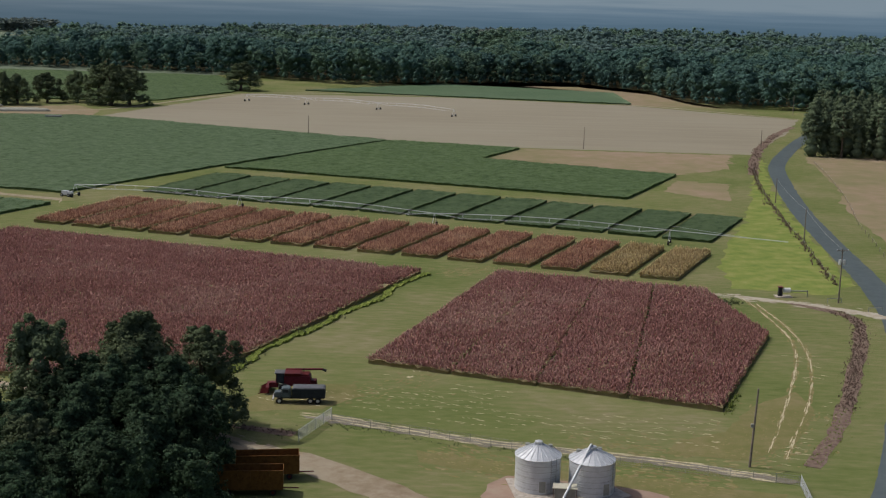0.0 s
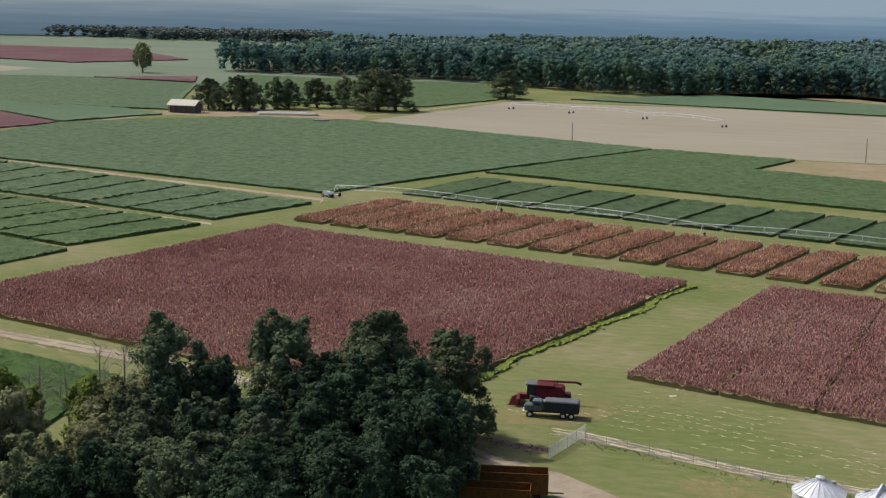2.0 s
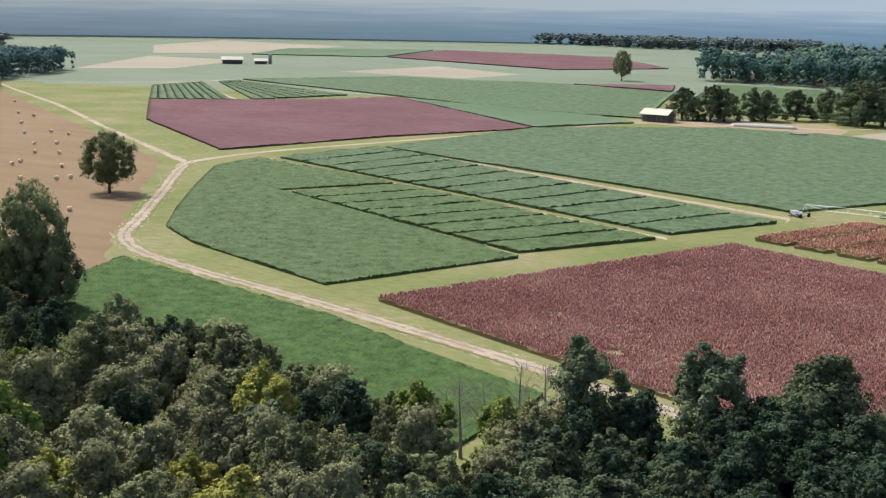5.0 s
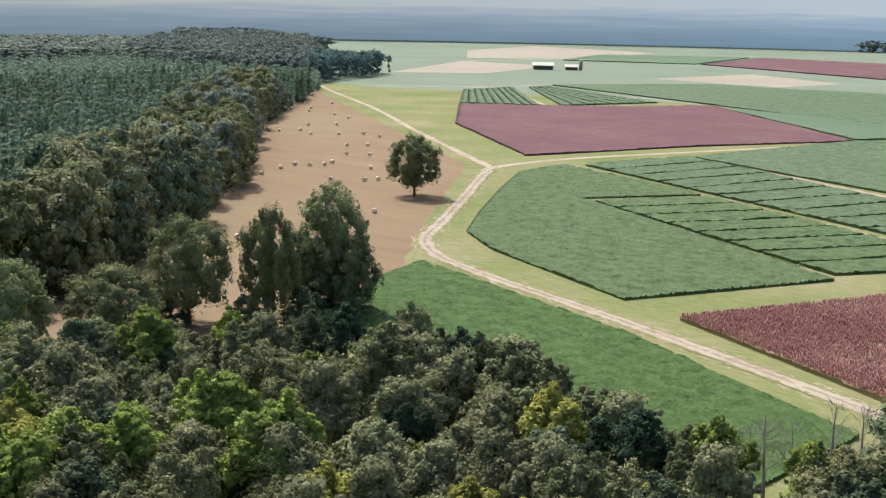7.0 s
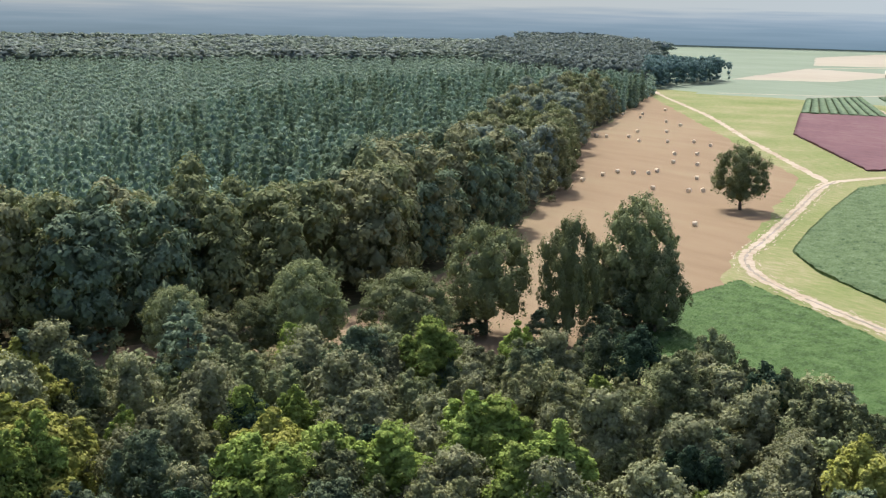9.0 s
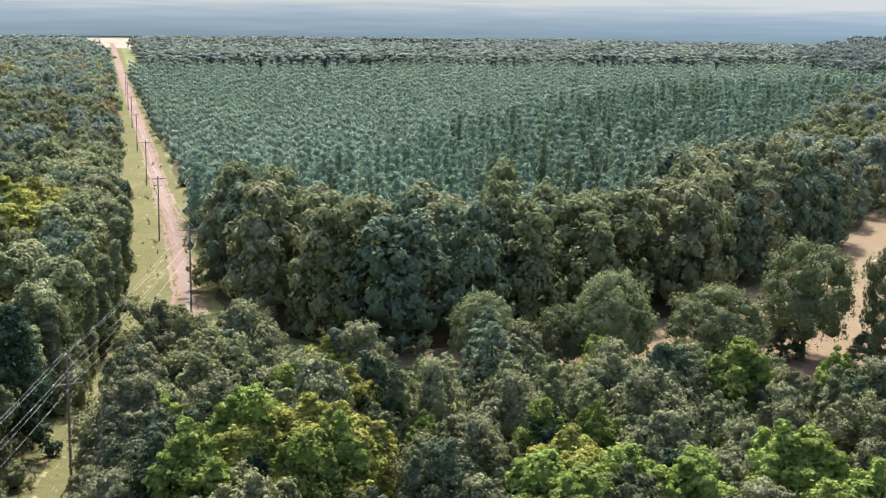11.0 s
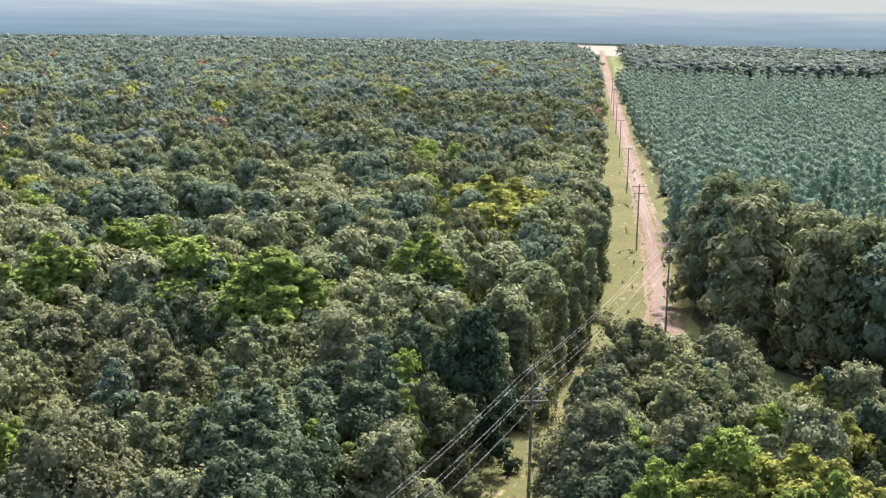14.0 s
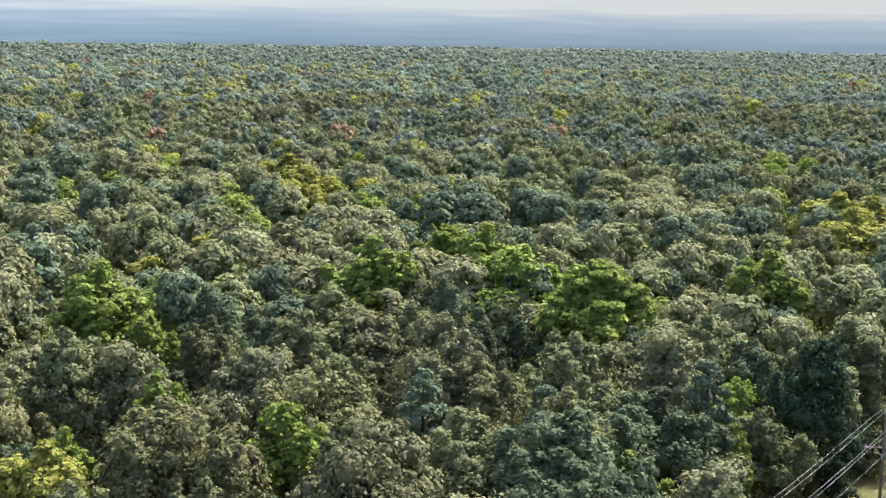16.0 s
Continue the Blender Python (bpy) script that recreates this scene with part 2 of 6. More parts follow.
# ---- building helpers ----
def mesh_from(name, verts, faces, mat):
    me = bpy.data.meshes.new(name)
    v = np.asarray(verts, np.float32).reshape(-1, 3)
    f = np.asarray(faces, np.int32)
    me.vertices.add(len(v))
    me.vertices.foreach_set("co", v.ravel())
    k = f.shape[1]
    me.loops.add(f.size)
    me.loops.foreach_set("vertex_index", f.ravel())
    me.polygons.add(len(f))
    me.polygons.foreach_set("loop_start", np.arange(0, f.size, k, dtype=np.int32))
    me.polygons.foreach_set("loop_total", np.full(len(f), k, np.int32))
    me.update(calc_edges=True)
    if mat is not None:
        me.materials.append(mat)
    return me


def stuff(name, verts, faces, mat, label="", category="", kind="stuff", group=""):
    return tagged(new(name, mesh_from(name, verts, faces, mat)), label, category, group, kind)


def part(name, bm, mat, parent, label=""):
    me = bpy.data.meshes.new(name)
    bm.to_mesh(me)
    bm.free()
    me.materials.append(mat)
    ob = new(name, me)
    ob.parent = parent
    return tagged(ob, label)


def inside(poly, x, y):
    r = np.zeros(np.shape(x), bool)
    p = np.asarray(poly, float)
    for (x0, y0), (x1, y1) in zip(p, np.roll(p, -1, 0)):
        c = ((y0 > y) != (y1 > y)) & (x < (x1 - x0) * (y - y0) / (y1 - y0 + 1e-12) + x0)
        r ^= c
    return r


def outline(poly, step, ragged, seed):
    rng = np.random.default_rng(seed)
    out = []
    p = np.asarray(poly, float)
    for a, b in zip(p, np.roll(p, -1, 0)):
        k = max(1, int(np.hypot(*(b - a)) / step))
        for i in range(k):
            q = a + (b - a) * i / k
            out.append(q + rng.normal(0, ragged, 2))
    return out


def patch(name, poly, z, mat, label, category, ragged=0.4, step=6.0, seed=1):
    """A flat piece of ground on the ground sheet."""
    bm = bmesh.new()
    vs = [bm.verts.new((x, y, z)) for x, y in outline(poly, step, ragged, seed)]
    f = bm.faces.new(vs)
    if f.normal.z < 0:
        f.normal_flip()
    bmesh.ops.triangulate(bm, faces=[f])
    me = bpy.data.meshes.new(name)
    bm.to_mesh(me)
    bm.free()
    me.materials.append(mat)
    return tagged(new(name, me), label, category, kind="structure")


def smooth_line(pts, step=3.0):
    """A Catmull-Rom curve through the points."""
    p = [np.array(q, float) for q in pts]
    p = [2 * p[0] - p[1]] + p + [2 * p[-1] - p[-2]]
    out = []
    for a, b, c, d in zip(p, p[1:], p[2:], p[3:]):
        k = max(1, int(np.hypot(*(c - b)[:2]) / step))
        for i in range(k):
            t = i / k
            out.append(0.5 * (2 * b + (c - a) * t + (2 * a - 5 * b + 4 * c - d) * t * t + (3 * b - a - 3 * c + d) * t ** 3))
    out.append(p[-2])
    return np.array(out)


def ribbon(name, pts, width, z, mat, label, category, ragged=0.15, seed=1, cuts=4):
    """A road or track along a curve, with slightly ragged edges and a low crown."""
    rng = np.random.default_rng(seed)
    c = smooth_line(pts)
    d = np.gradient(c, axis=0)
    d /= np.hypot(d[:, 0], d[:, 1])[:, None]
    nrm = np.stack([-d[:, 1], d[:, 0]], 1)
    verts = []
    for j in range(cuts + 1):
        s = j / cuts * 2 - 1
        q = c + nrm * (s * width / 2)
        if j in (0, cuts):
            q = q + nrm * rng.normal(0, ragged, len(q))[:, None]
        verts.append(np.c_[q, np.full(len(q), z + 0.04 * (1 - s * s))])
    verts = np.concatenate(verts)
    n = len(c)
    faces = [(j * n + i, j * n + i + 1, (j + 1) * n + i + 1, (j + 1) * n + i) for j in range(cuts) for i in range(n - 1)]
    faces = [f[::-1] for f in faces]
    return stuff(name, verts, faces, mat, label, category, kind="structure")


GRID = math.atan2(-0.362, 0.932)          # the fields' common direction


def canopy(name, poly, h, cell, mat, label, category, rough=0.25, seed=1, angle=GRID, kind="stuff", group="", rows=0.0):
    """A crop stand: an uneven leafy top with sides down to the soil, cut to the field's outline."""
    rng = np.random.default_rng(seed)
    p = np.asarray(poly, float)
    ca, sa = math.cos(angle), math.sin(angle)
    R = np.array([[ca, sa], [-sa, ca]])
    q = p @ R.T
    lo, hi = q.min(0), q.max(0)
    nu, nv = [max(1, int(math.ceil(s / cell))) for s in hi - lo]
    du, dv = (hi - lo) / (nu, nv)
    cu, cv = np.meshgrid(lo[0] + (np.arange(nu) + 0.5) * du, lo[1] + (np.arange(nv) + 0.5) * dv, indexing="ij")
    ok = inside(q, cu, cv)
    gu, gv = np.meshgrid(lo[0] + np.arange(nu + 1) * du, lo[1] + np.arange(nv + 1) * dv, indexing="ij")
    gu = gu + rng.normal(0, 0.18 * cell, gu.shape)
    gv = gv + rng.normal(0, 0.18 * cell, gv.shape)
    big = np.kron(rng.normal(0, 1, (nu // 8 + 2, nv // 8 + 2)), np.ones((8, 8)))[:nu + 1, :nv + 1]
    z = h * (1 + rough * rng.uniform(-1, 1, gu.shape) + 0.08 * big)
    if rows:
        z -= rows * (np.arange(nv + 1)[None, :] % 2)
    x, y = gu * ca - gv * sa, gu * sa + gv * ca
    idx = np.arange((nu + 1) * (nv + 1)).reshape(nu + 1, nv + 1)
    top = np.stack([x, y, z], -1).reshape(-1, 3)
    low = top.copy()
    low[:, 2] = 0.0
    n0 = len(top)
    I, J = np.nonzero(ok)
    f = [np.stack([idx[I, J], idx[I + 1, J], idx[I + 1, J + 1], idx[I, J + 1]], 1)]
    pad = np.pad(ok, 1)
    for di, dj, a, b in ((-1, 0, (0, 1), (0, 0)), (1, 0, (1, 0), (1, 1)), (0, -1, (0, 0), (1, 0)), (0, 1, (1, 1), (0, 1))):
        e = ok & ~pad[1 + di:1 + di + nu, 1 + dj:1 + dj + nv]
        I, J = np.nonzero(e)
        A, B = idx[I + a[0], J + a[1]], idx[I + b[0], J + b[1]]
        f.append(np.stack([B, A, A + n0, B + n0], 1)[:, ::-1])
    rim = np.unique(np.concatenate(f[1:]).ravel() % n0) if len(f) > 1 else np.zeros(0, int)
    c, best = top[rim, :2], np.full(len(rim), 1e9)
    near = c.copy()
    for a, b in zip(p, np.roll(p, -1, 0)):
        ab = b - a
        t = np.clip(((c - a) @ ab) / (ab @ ab + 1e-9), 0, 1)
        q = a + t[:, None] * ab
        d = np.hypot(*(c - q).T)
        near[d < best] = q[d < best]
        best = np.minimum(best, d)
    near = np.where((best < 1.6 * cell)[:, None], near, c) + rng.normal(0, 0.09 * cell, near.shape)
    top[rim, :2] = near
    low[rim, :2] = near
    f = np.concatenate(f)
    used, inv = np.unique(f, return_inverse=True)
    v = np.concatenate([top, low])[used]
    return stuff(name, v, inv.reshape(-1, 4), mat, label, category, kind, group)


def scatter(poly, spacing, seed, jitter=0.42):
    """Points over an area, on a shaken lattice."""
    rng = np.random.default_rng(seed)
    p = np.asarray(poly, float)
    lo, hi = p.min(0), p.max(0)
    x, y = np.meshgrid(np.arange(lo[0], hi[0], spacing), np.arange(lo[1], hi[1], spacing * 0.9))
    x = x + (np.arange(x.shape[0])[:, None] % 2) * spacing / 2
    x = x + rng.normal(0, jitter * spacing * 0.6, x.shape)
    y = y + rng.normal(0, jitter * spacing * 0.6, y.shape)
    k = inside(p, x, y)
    return np.stack([x[k], y[k]], 1)


def spread(tv, tf, pts, z, turn, size, tall):
    """One joined mesh of a template set at many places."""
    n, m = len(pts), len(tv)
    c, s = np.cos(turn)[:, None], np.sin(turn)[:, None]
    v = np.empty((n, m, 3), np.float32)
    v[:, :, 0] = pts[:, :1] + size[:, None] * (c * tv[:, 0] - s * tv[:, 1])
    v[:, :, 1] = pts[:, 1:] + size[:, None] * (s * tv[:, 0] + c * tv[:, 1])
    v[:, :, 2] = z + tall[:, None] * tv[:, 2]
    f = (np.asarray(tf)[None] + (np.arange(n) * m)[:, None, None]).reshape(-1, np.shape(tf)[1])
    return v.reshape(-1, 3), f


# ---- sorghum ----
def head_template():
    """A sorghum plant's upper half: a spindle-shaped head and two drooping blades."""
    v, f = [(0, 0, 0.55)], []
    for k in range(3):
        a = 2 * math.pi * k / 3
        v.append((0.13 * math.cos(a), 0.13 * math.sin(a), 1.28))
    v.append((0, 0, 1.72))
    for k in range(3):
        a, b = 1 + k, 1 + (k + 1) % 3
        f += [(0, b, a), (4, a, b)]
    for a in (0.4, 3.3):
        i = len(v)
        ca, sa = math.cos(a), math.sin(a)
        v += [(0.05 * sa, -0.05 * ca, 0.8), (-0.05 * sa, 0.05 * ca, 0.8), (0.5 * ca, 0.5 * sa, 1.15), (0.75 * ca, 0.75 * sa, 0.85)]
        f += [(i, i + 1, i + 2), (i + 1, i + 3, i + 2)]
    return np.array(v), np.array(f)


HEAD_V, HEAD_F = head_template()


def sorghum(name, poly, spacing, mat, label, h=1.0, seed=3, cell=0.9, kind="stuff", group="", gaps=0.0):
    base = canopy(name, poly, 0.74 * h, cell, M["sorghum_stem"], label, "crop", 0.3, seed, kind=kind, group=group)
    pts = scatter(poly, spacing, seed)
    rng = np.random.default_rng(seed + 9)
    if gaps:
        hole = np.array([noise.noise(Vector((x * 0.11, y * 0.11, seed))) for x, y in pts])
        pts = pts[hole < gaps]
    n = len(pts)
    v, f = spread(HEAD_V, HEAD_F, pts, 0.0, rng.uniform(0, 6.28, n), rng.uniform(0.65, 1.1, n), h * rng.uniform(0.85, 1.15, n))
    heads = new("head_stand", mesh_from("head_stand", v, f, mat))
    heads.parent = base
    tagged(heads, "stand of seed heads", kind="stuff")
    return base


# ---- trees ----
ICO_V = None


def ico():
    bm = bmesh.new()
    bmesh.ops.create_icosphere(bm, subdivisions=1, radius=1)
    v = np.array([x.co[:] for x in bm.verts])
    f = np.array([[x.index for x in q.verts] for q in bm.faces])
    bm.free()
    return v, f


ICO_V, ICO_F = ico()
OCT_V = np.array([(1, 0, 0), (0, 1, 0), (-1, 0, 0), (0, -1, 0), (0, 0, 1), (0, 0, -1)], float)
OCT_F = np.array([(0, 1, 4), (1, 2, 4), (2, 3, 4), (3, 0, 4), (1, 0, 5), (2, 1, 5), (3, 2, 5), (0, 3, 5)])


def leaf_sprays(pos, nrm, size, rng):
    """Small pointed leaf sprays at the places, facing roughly along the normals."""
    n = len(pos)
    t = np.cross(nrm, rng.normal(size=(n, 3)))
    t /= np.linalg.norm(t, axis=1)[:, None] + 1e-9
    b = np.cross(nrm, t)
    s = size[:, None]
    v = np.stack([pos + t * s, pos - t * s * 0.6 + b * s * 0.62, pos - t * s * 0.6 - b * s * 0.62], 1)
    return v.reshape(-1, 3), np.arange(3 * n).reshape(n, 3)


def tufts(lobes, count, per, leaf, rng, flat=0.9, wild=0.2, lift=0.05):
    """Round clumps of leaf sprays set about lobes, with gaps between them."""
    lobes = np.asarray(lobes, float)
    mid = lobes[:, :3].mean(0)
    c, r = np.repeat(lobes[:, :3], count, 0), np.repeat(lobes[:, 3], count)
    n = len(r)
    d = rng.normal(size=(n, 3))
    d /= np.linalg.norm(d, axis=1)[:, None]
    d[:, 2] = np.where(d[:, 2] < -0.25, -d[:, 2], d[:, 2])
    o = c - mid
    o /= np.linalg.norm(o, axis=1)[:, None] + 0.5
    inward = (d * o).sum(1) < -0.45
    d[inward] *= -1
    d[:, 2] = np.where(d[:, 2] < -0.6, -d[:, 2], d[:, 2])
    tc = c + d * (r * rng.uniform(0.5, 1.22, n))[:, None] * (1, 1, flat)
    tr = r * rng.uniform(0.17, 0.36, n)
    k = n * per
    u = rng.normal(size=(k, 3)) + np.repeat(d, per, 0) * 0.5 + (0, 0, 0.25)
    u /= np.linalg.norm(u, axis=1)[:, None] + 1e-9
    pos = np.repeat(tc, per, 0) + u * (np.repeat(tr, per) * rng.uniform(0.35, 1.3, k))[:, None] * (1, 1, 1.1)
    nrm = u * 0.85 + np.repeat(d, per, 0) * 0.4 + rng.normal(0, wild, (k, 3)) + (0, 0, lift)
    nrm /= np.linalg.norm(nrm, axis=1)[:, None] + 1e-9
    return leaf_sprays(pos, nrm, leaf * rng.uniform(0.6, 1.25, k), rng)


def billow(lobes, per, leaf, rng, flat=0.9, core=0.74, wild=0.2, coarse=True):
    """Rounded leafy lobes that hide one another: an uneven core under sprays that lie along the crown."""
    lobes = np.asarray(lobes, float)
    q, n = lobes[:, 3], len(lobes)
    mid = lobes[:, :3].mean(0) - (0, 0, 0.15 * lobes[:, 2].max())
    c, r = np.repeat(lobes[:, :3], per, 0), np.repeat(q, per)
    k = n * per
    u = rng.normal(size=(k, 3)) + (0, 0, 0.3)
    u /= np.linalg.norm(u, axis=1)[:, None] + 1e-9
    o = c - mid
    o /= np.linalg.norm(o, axis=1)[:, None] + 0.5
    inward = (u * o).sum(1) < -0.4
    u[inward] *= -1
    ripple = 1 + 0.22 * np.sin(7 * u[:, 0] + c[:, 2]) * np.sin(7 * u[:, 1] + c[:, 0]) * np.sin(6 * u[:, 2] + 1)
    pos = c + u * (r * rng.uniform(0.72, 1.14, k) * ripple)[:, None] * (1, 1, flat)
    nrm = u * 0.8 + o * 0.35 + rng.normal(0, wild, (k, 3))
    nrm /= np.linalg.norm(nrm, axis=1)[:, None] + 1e-9
    v, f = leaf_sprays(pos, nrm, leaf * rng.uniform(0.6, 1.3, k), rng)
    kv, kf = (OCT_V, OCT_F) if coarse else (ICO_V, ICO_F)
    cv = (kv[None] * (q * core)[:, None, None] * rng.uniform(0.75, 1.1, (n, len(kv), 1)) * (1, 1, flat) + lobes[:, None, :3]).reshape(-1, 3)
    cf = (kf[None] + (np.arange(n) * len(kv))[:, None, None]).reshape(-1, 3)
    return np.concatenate([cv, v]), np.concatenate([cf, f + len(cv)])


def tube(pts, radii, sides=6):
    """A tapered limb along points."""
    v, f = [], []
    pts = np.asarray(pts, float)
    for k, (p, r) in enumerate(zip(pts, radii)):
        d = pts[min(k + 1, len(pts) - 1)] - pts[max(k - 1, 0)]
        d /= np.linalg.norm(d)
        a = np.cross(d, (0.3, 1, 0.1))
        a /= np.linalg.norm(a)
        b = np.cross(d, a)
        for s in range(sides):
            w = 2 * math.pi * s / sides
            v.append(p + r * (math.cos(w) * a + math.sin(w) * b))
    for k in range(len(pts) - 1):
        for s in range(sides):
            a, b = k * sides + s, k * sides + (s + 1) % sides
            f += [(a, b, b + sides), (a, b + sides, a + sides)]
    return np.array(v), np.array(f)


def join(parts):
    v, f, n = [], [], 0
    for a, b in parts:
        v.append(a)
        f.append(np.asarray(b) + n)
        n += len(a)
    return np.concatenate(v), np.concatenate(f)


def wood(h, r0, reach, top, rng, limbs=7, start=0.3):
    """A leaning tapered trunk with limbs into the crown."""
    lean = rng.normal(0, 0.02 * h, 2)
    trunk = [(lean[0] * t * t, lean[1] * t * t, top * h * t) for t in np.linspace(0, 1, 6)]
    parts = [tube(trunk, r0 * np.array([1.25, 0.9, 0.75, 0.6, 0.4, 0.12]), 7)]
    for k in range(limbs):
        t = start + (0.95 - start) * (k + 0.5) / limbs * rng.uniform(0.9, 1.1)
        a = 2.4 * k + rng.uniform(-0.4, 0.4)
        o = np.array([lean[0] * t * t, lean[1] * t * t, top * h * t])
        d = np.array([math.cos(a), math.sin(a), rng.uniform(0.35, 0.8)])
        e = o + d * reach * rng.uniform(0.6, 0.9) * (1.1 - 0.5 * t)
        mid = (o + e) / 2 + (0, 0, -0.04 * h)
        parts.append(tube([o, mid, e], [r0 * 0.4 * (1.1 - t), r0 * 0.25 * (1.1 - t), 0.03], 5))
    return join(parts)


def broad_lobes(h, r, rng, n):
    """Lobes of a broad crown, from the top outwards and down, round an inner mass."""
    b = [(0, 0, 0.55 * h, 0.55 * r), (0, 0, 0.28 * h, 0.5 * r)]
    for k in range(n):
        a, q = 2.4 * k + rng.uniform(-0.45, 0.45), r * rng.uniform(0.17, 0.34)
        t = (k + 0.5) / n
        out = (r - 0.5 * q) * min(1.0, 0.1 + 1.15 * t ** 0.7) * rng.uniform(0.7, 1.06)
        b.append((out * math.cos(a), out * math.sin(a), h * (1.0 - 0.78 * t ** 1.15) - q - h * rng.uniform(0.0, 0.1), q))
    return b


def uneven_lobes(h, r, rng, n):
    """A broad crown of loose, shifted lobes, with upright leaders above it."""
    b = broad_lobes(0.93 * h, r, rng, n)
    b = [(x + rng.normal(0, 0.1 * r), y + rng.normal(0, 0.1 * r), z + rng.normal(0, 0.05 * h), q * rng.uniform(0.8, 1.35)) for x, y, z, q in b]
    for k in range(7):
        a, d = rng.uniform(0, 6.28), r * rng.uniform(0.0, 0.75)
        top = h * (1.02 - 0.3 * (d / r) ** 2) * rng.uniform(0.9, 1.0)
        for j, q in ((0, 0.11), (1, 0.17), (2, 0.23)):
            q *= r * rng.uniform(0.85, 1.15)
            b.append((d * math.cos(a) + rng.normal(0, 0.04 * r), d * math.sin(a) + rng.normal(0, 0.04 * r), top - q - j * 0.055 * h, q))
    return b


def round_lobes(h, r, rng, n):
    """Lobes all round a full crown that reaches low down, as on trees that stand free."""
    b = [(0, 0, 0.62 * h, 0.62 * r), (0, 0, 0.42 * h, 0.66 * r), (0, 0, 0.24 * h, 0.5 * r)]
    for k in range(n):
        u, a = 1 - 1.75 * (k + 0.5) / n, 2.4 * k + rng.uniform(-0.3, 0.3)
        s = math.sqrt(1 - u * u) * rng.uniform(0.62, 0.9) * r
        b.append((s * math.cos(a), s * math.sin(a), h * (0.52 + 0.42 * u * rng.uniform(0.82, 1.04)), r * rng.uniform(0.16, 0.32)))
    return b


def vine_shape(h, r, rng, n=16):
    """Lobes of a tall trunk wrapped in vines: one narrow, uneven column."""
    out = []
    for k in range(n):
        t = (k + 0.5) / n
        a = rng.uniform(0, 6.28)
        q = r * (0.75 + 0.35 * math.sin(5 * t + h)) * (1.0 - 0.45 * t)
        out.append((0.4 * q * math.cos(a), 0.4 * q * math.sin(a), h * (0.03 + 0.92 * t), q * rng.uniform(0.75, 1.1)))
    return out


def pine_shape(h, r, rng, n=20, low=0.4):
    out = []
    for k in range(n):
        t = (k + 0.5) / n
        z = h * (low + (0.95 - low) * t)
        env = r * (1 - t) ** 0.6 * min(1.0, 0.55 + 2.2 * t)
        a = 2.4 * k + rng.uniform(-0.5, 0.5)
        out.append((env * 0.75 * math.cos(a), env * 0.75 * math.sin(a), z, r * rng.uniform(0.24, 0.36) * (1.1 - 0.4 * t)))
    return out


def tree_proto(name, kind, h, r, seed, leaf, mat, low=None):
    """One tree at the origin: trunk and crown under an empty."""
    rng = np.random.default_rng(seed)
    top = new(name)
    if kind == "vine":
        shape = vine_shape(h, r, rng)
        w = wood(h, 0.016 * h, r, 0.99, rng, 4, 0.7)
        c = billow(shape, 260, leaf, rng, 1.1, 0.7, 0.24, False)
    elif kind == "field":
        shape = round_lobes(h, r, rng, 46)
        w = wood(h, 0.024 * h, r, 0.8, rng, 9, 0.2)
        c = join([billow(shape, 130, 0.85 * leaf, rng, 1.0, 0.62, 0.4, False), tufts(shape, 8, 22, 0.95 * leaf, rng)])
    elif kind == "pine":
        shape = pine_shape(h, r, rng, low=low or 0.4)
        w = wood(h, 0.019 * h, r, 0.95, rng, 8, 0.45)
        c = join([billow(shape, 60, leaf, rng, 0.8, 0.5, 0.3, False), tufts(shape, 13, 22, leaf, rng, 0.7)])
    else:
        shape = uneven_lobes(h, r, rng, 34)
        w = wood(h, 0.026 * h, r, 0.8, rng, 9, 0.25)
        c = join([billow(shape, 130, 0.85 * leaf, rng, 1.0, 0.6, 0.4, False), tufts(shape, 10, 22, 0.95 * leaf, rng)])
    t = new("trunk", mesh_from("trunk", *w, M["bark"]))
    t.parent = top
    k = new("crown", mesh_from("crown", *c, mat))
    k.parent = top
    return top


# ---- the land ----
def ground_sheet():
    rings = [0, 60, 130, 220, 330, 460, 620, 820, 1100, 1500, 2100, 3000, 4700]
    v, f, k = [(-150.0, 250.0, 0.0)], [], 72
    for r in rings[1:]:
        for s in range(k):
            a = 2 * math.pi * s / k
            v.append((-150 + r * math.cos(a), 250 + r * math.sin(a), 0.0))
    for s in range(k):
        f.append((0, 1 + s, 1 + (s + 1) % k, 1 + (s + 1) % k))
    tri = [(0, 1 + s, 1 + (s + 1) % k) for s in range(k)]
    for q in range(len(rings) - 2):
        for s in range(k):
            a, b = 1 + q * k + s, 1 + q * k + (s + 1) % k
            tri += [(a, a + k, b + k), (a, b + k, b)]
    return stuff("ground", v, tri, M["grass"], "mown green and tan grass over flat farmland", "ground", "structure")


ground_sheet()

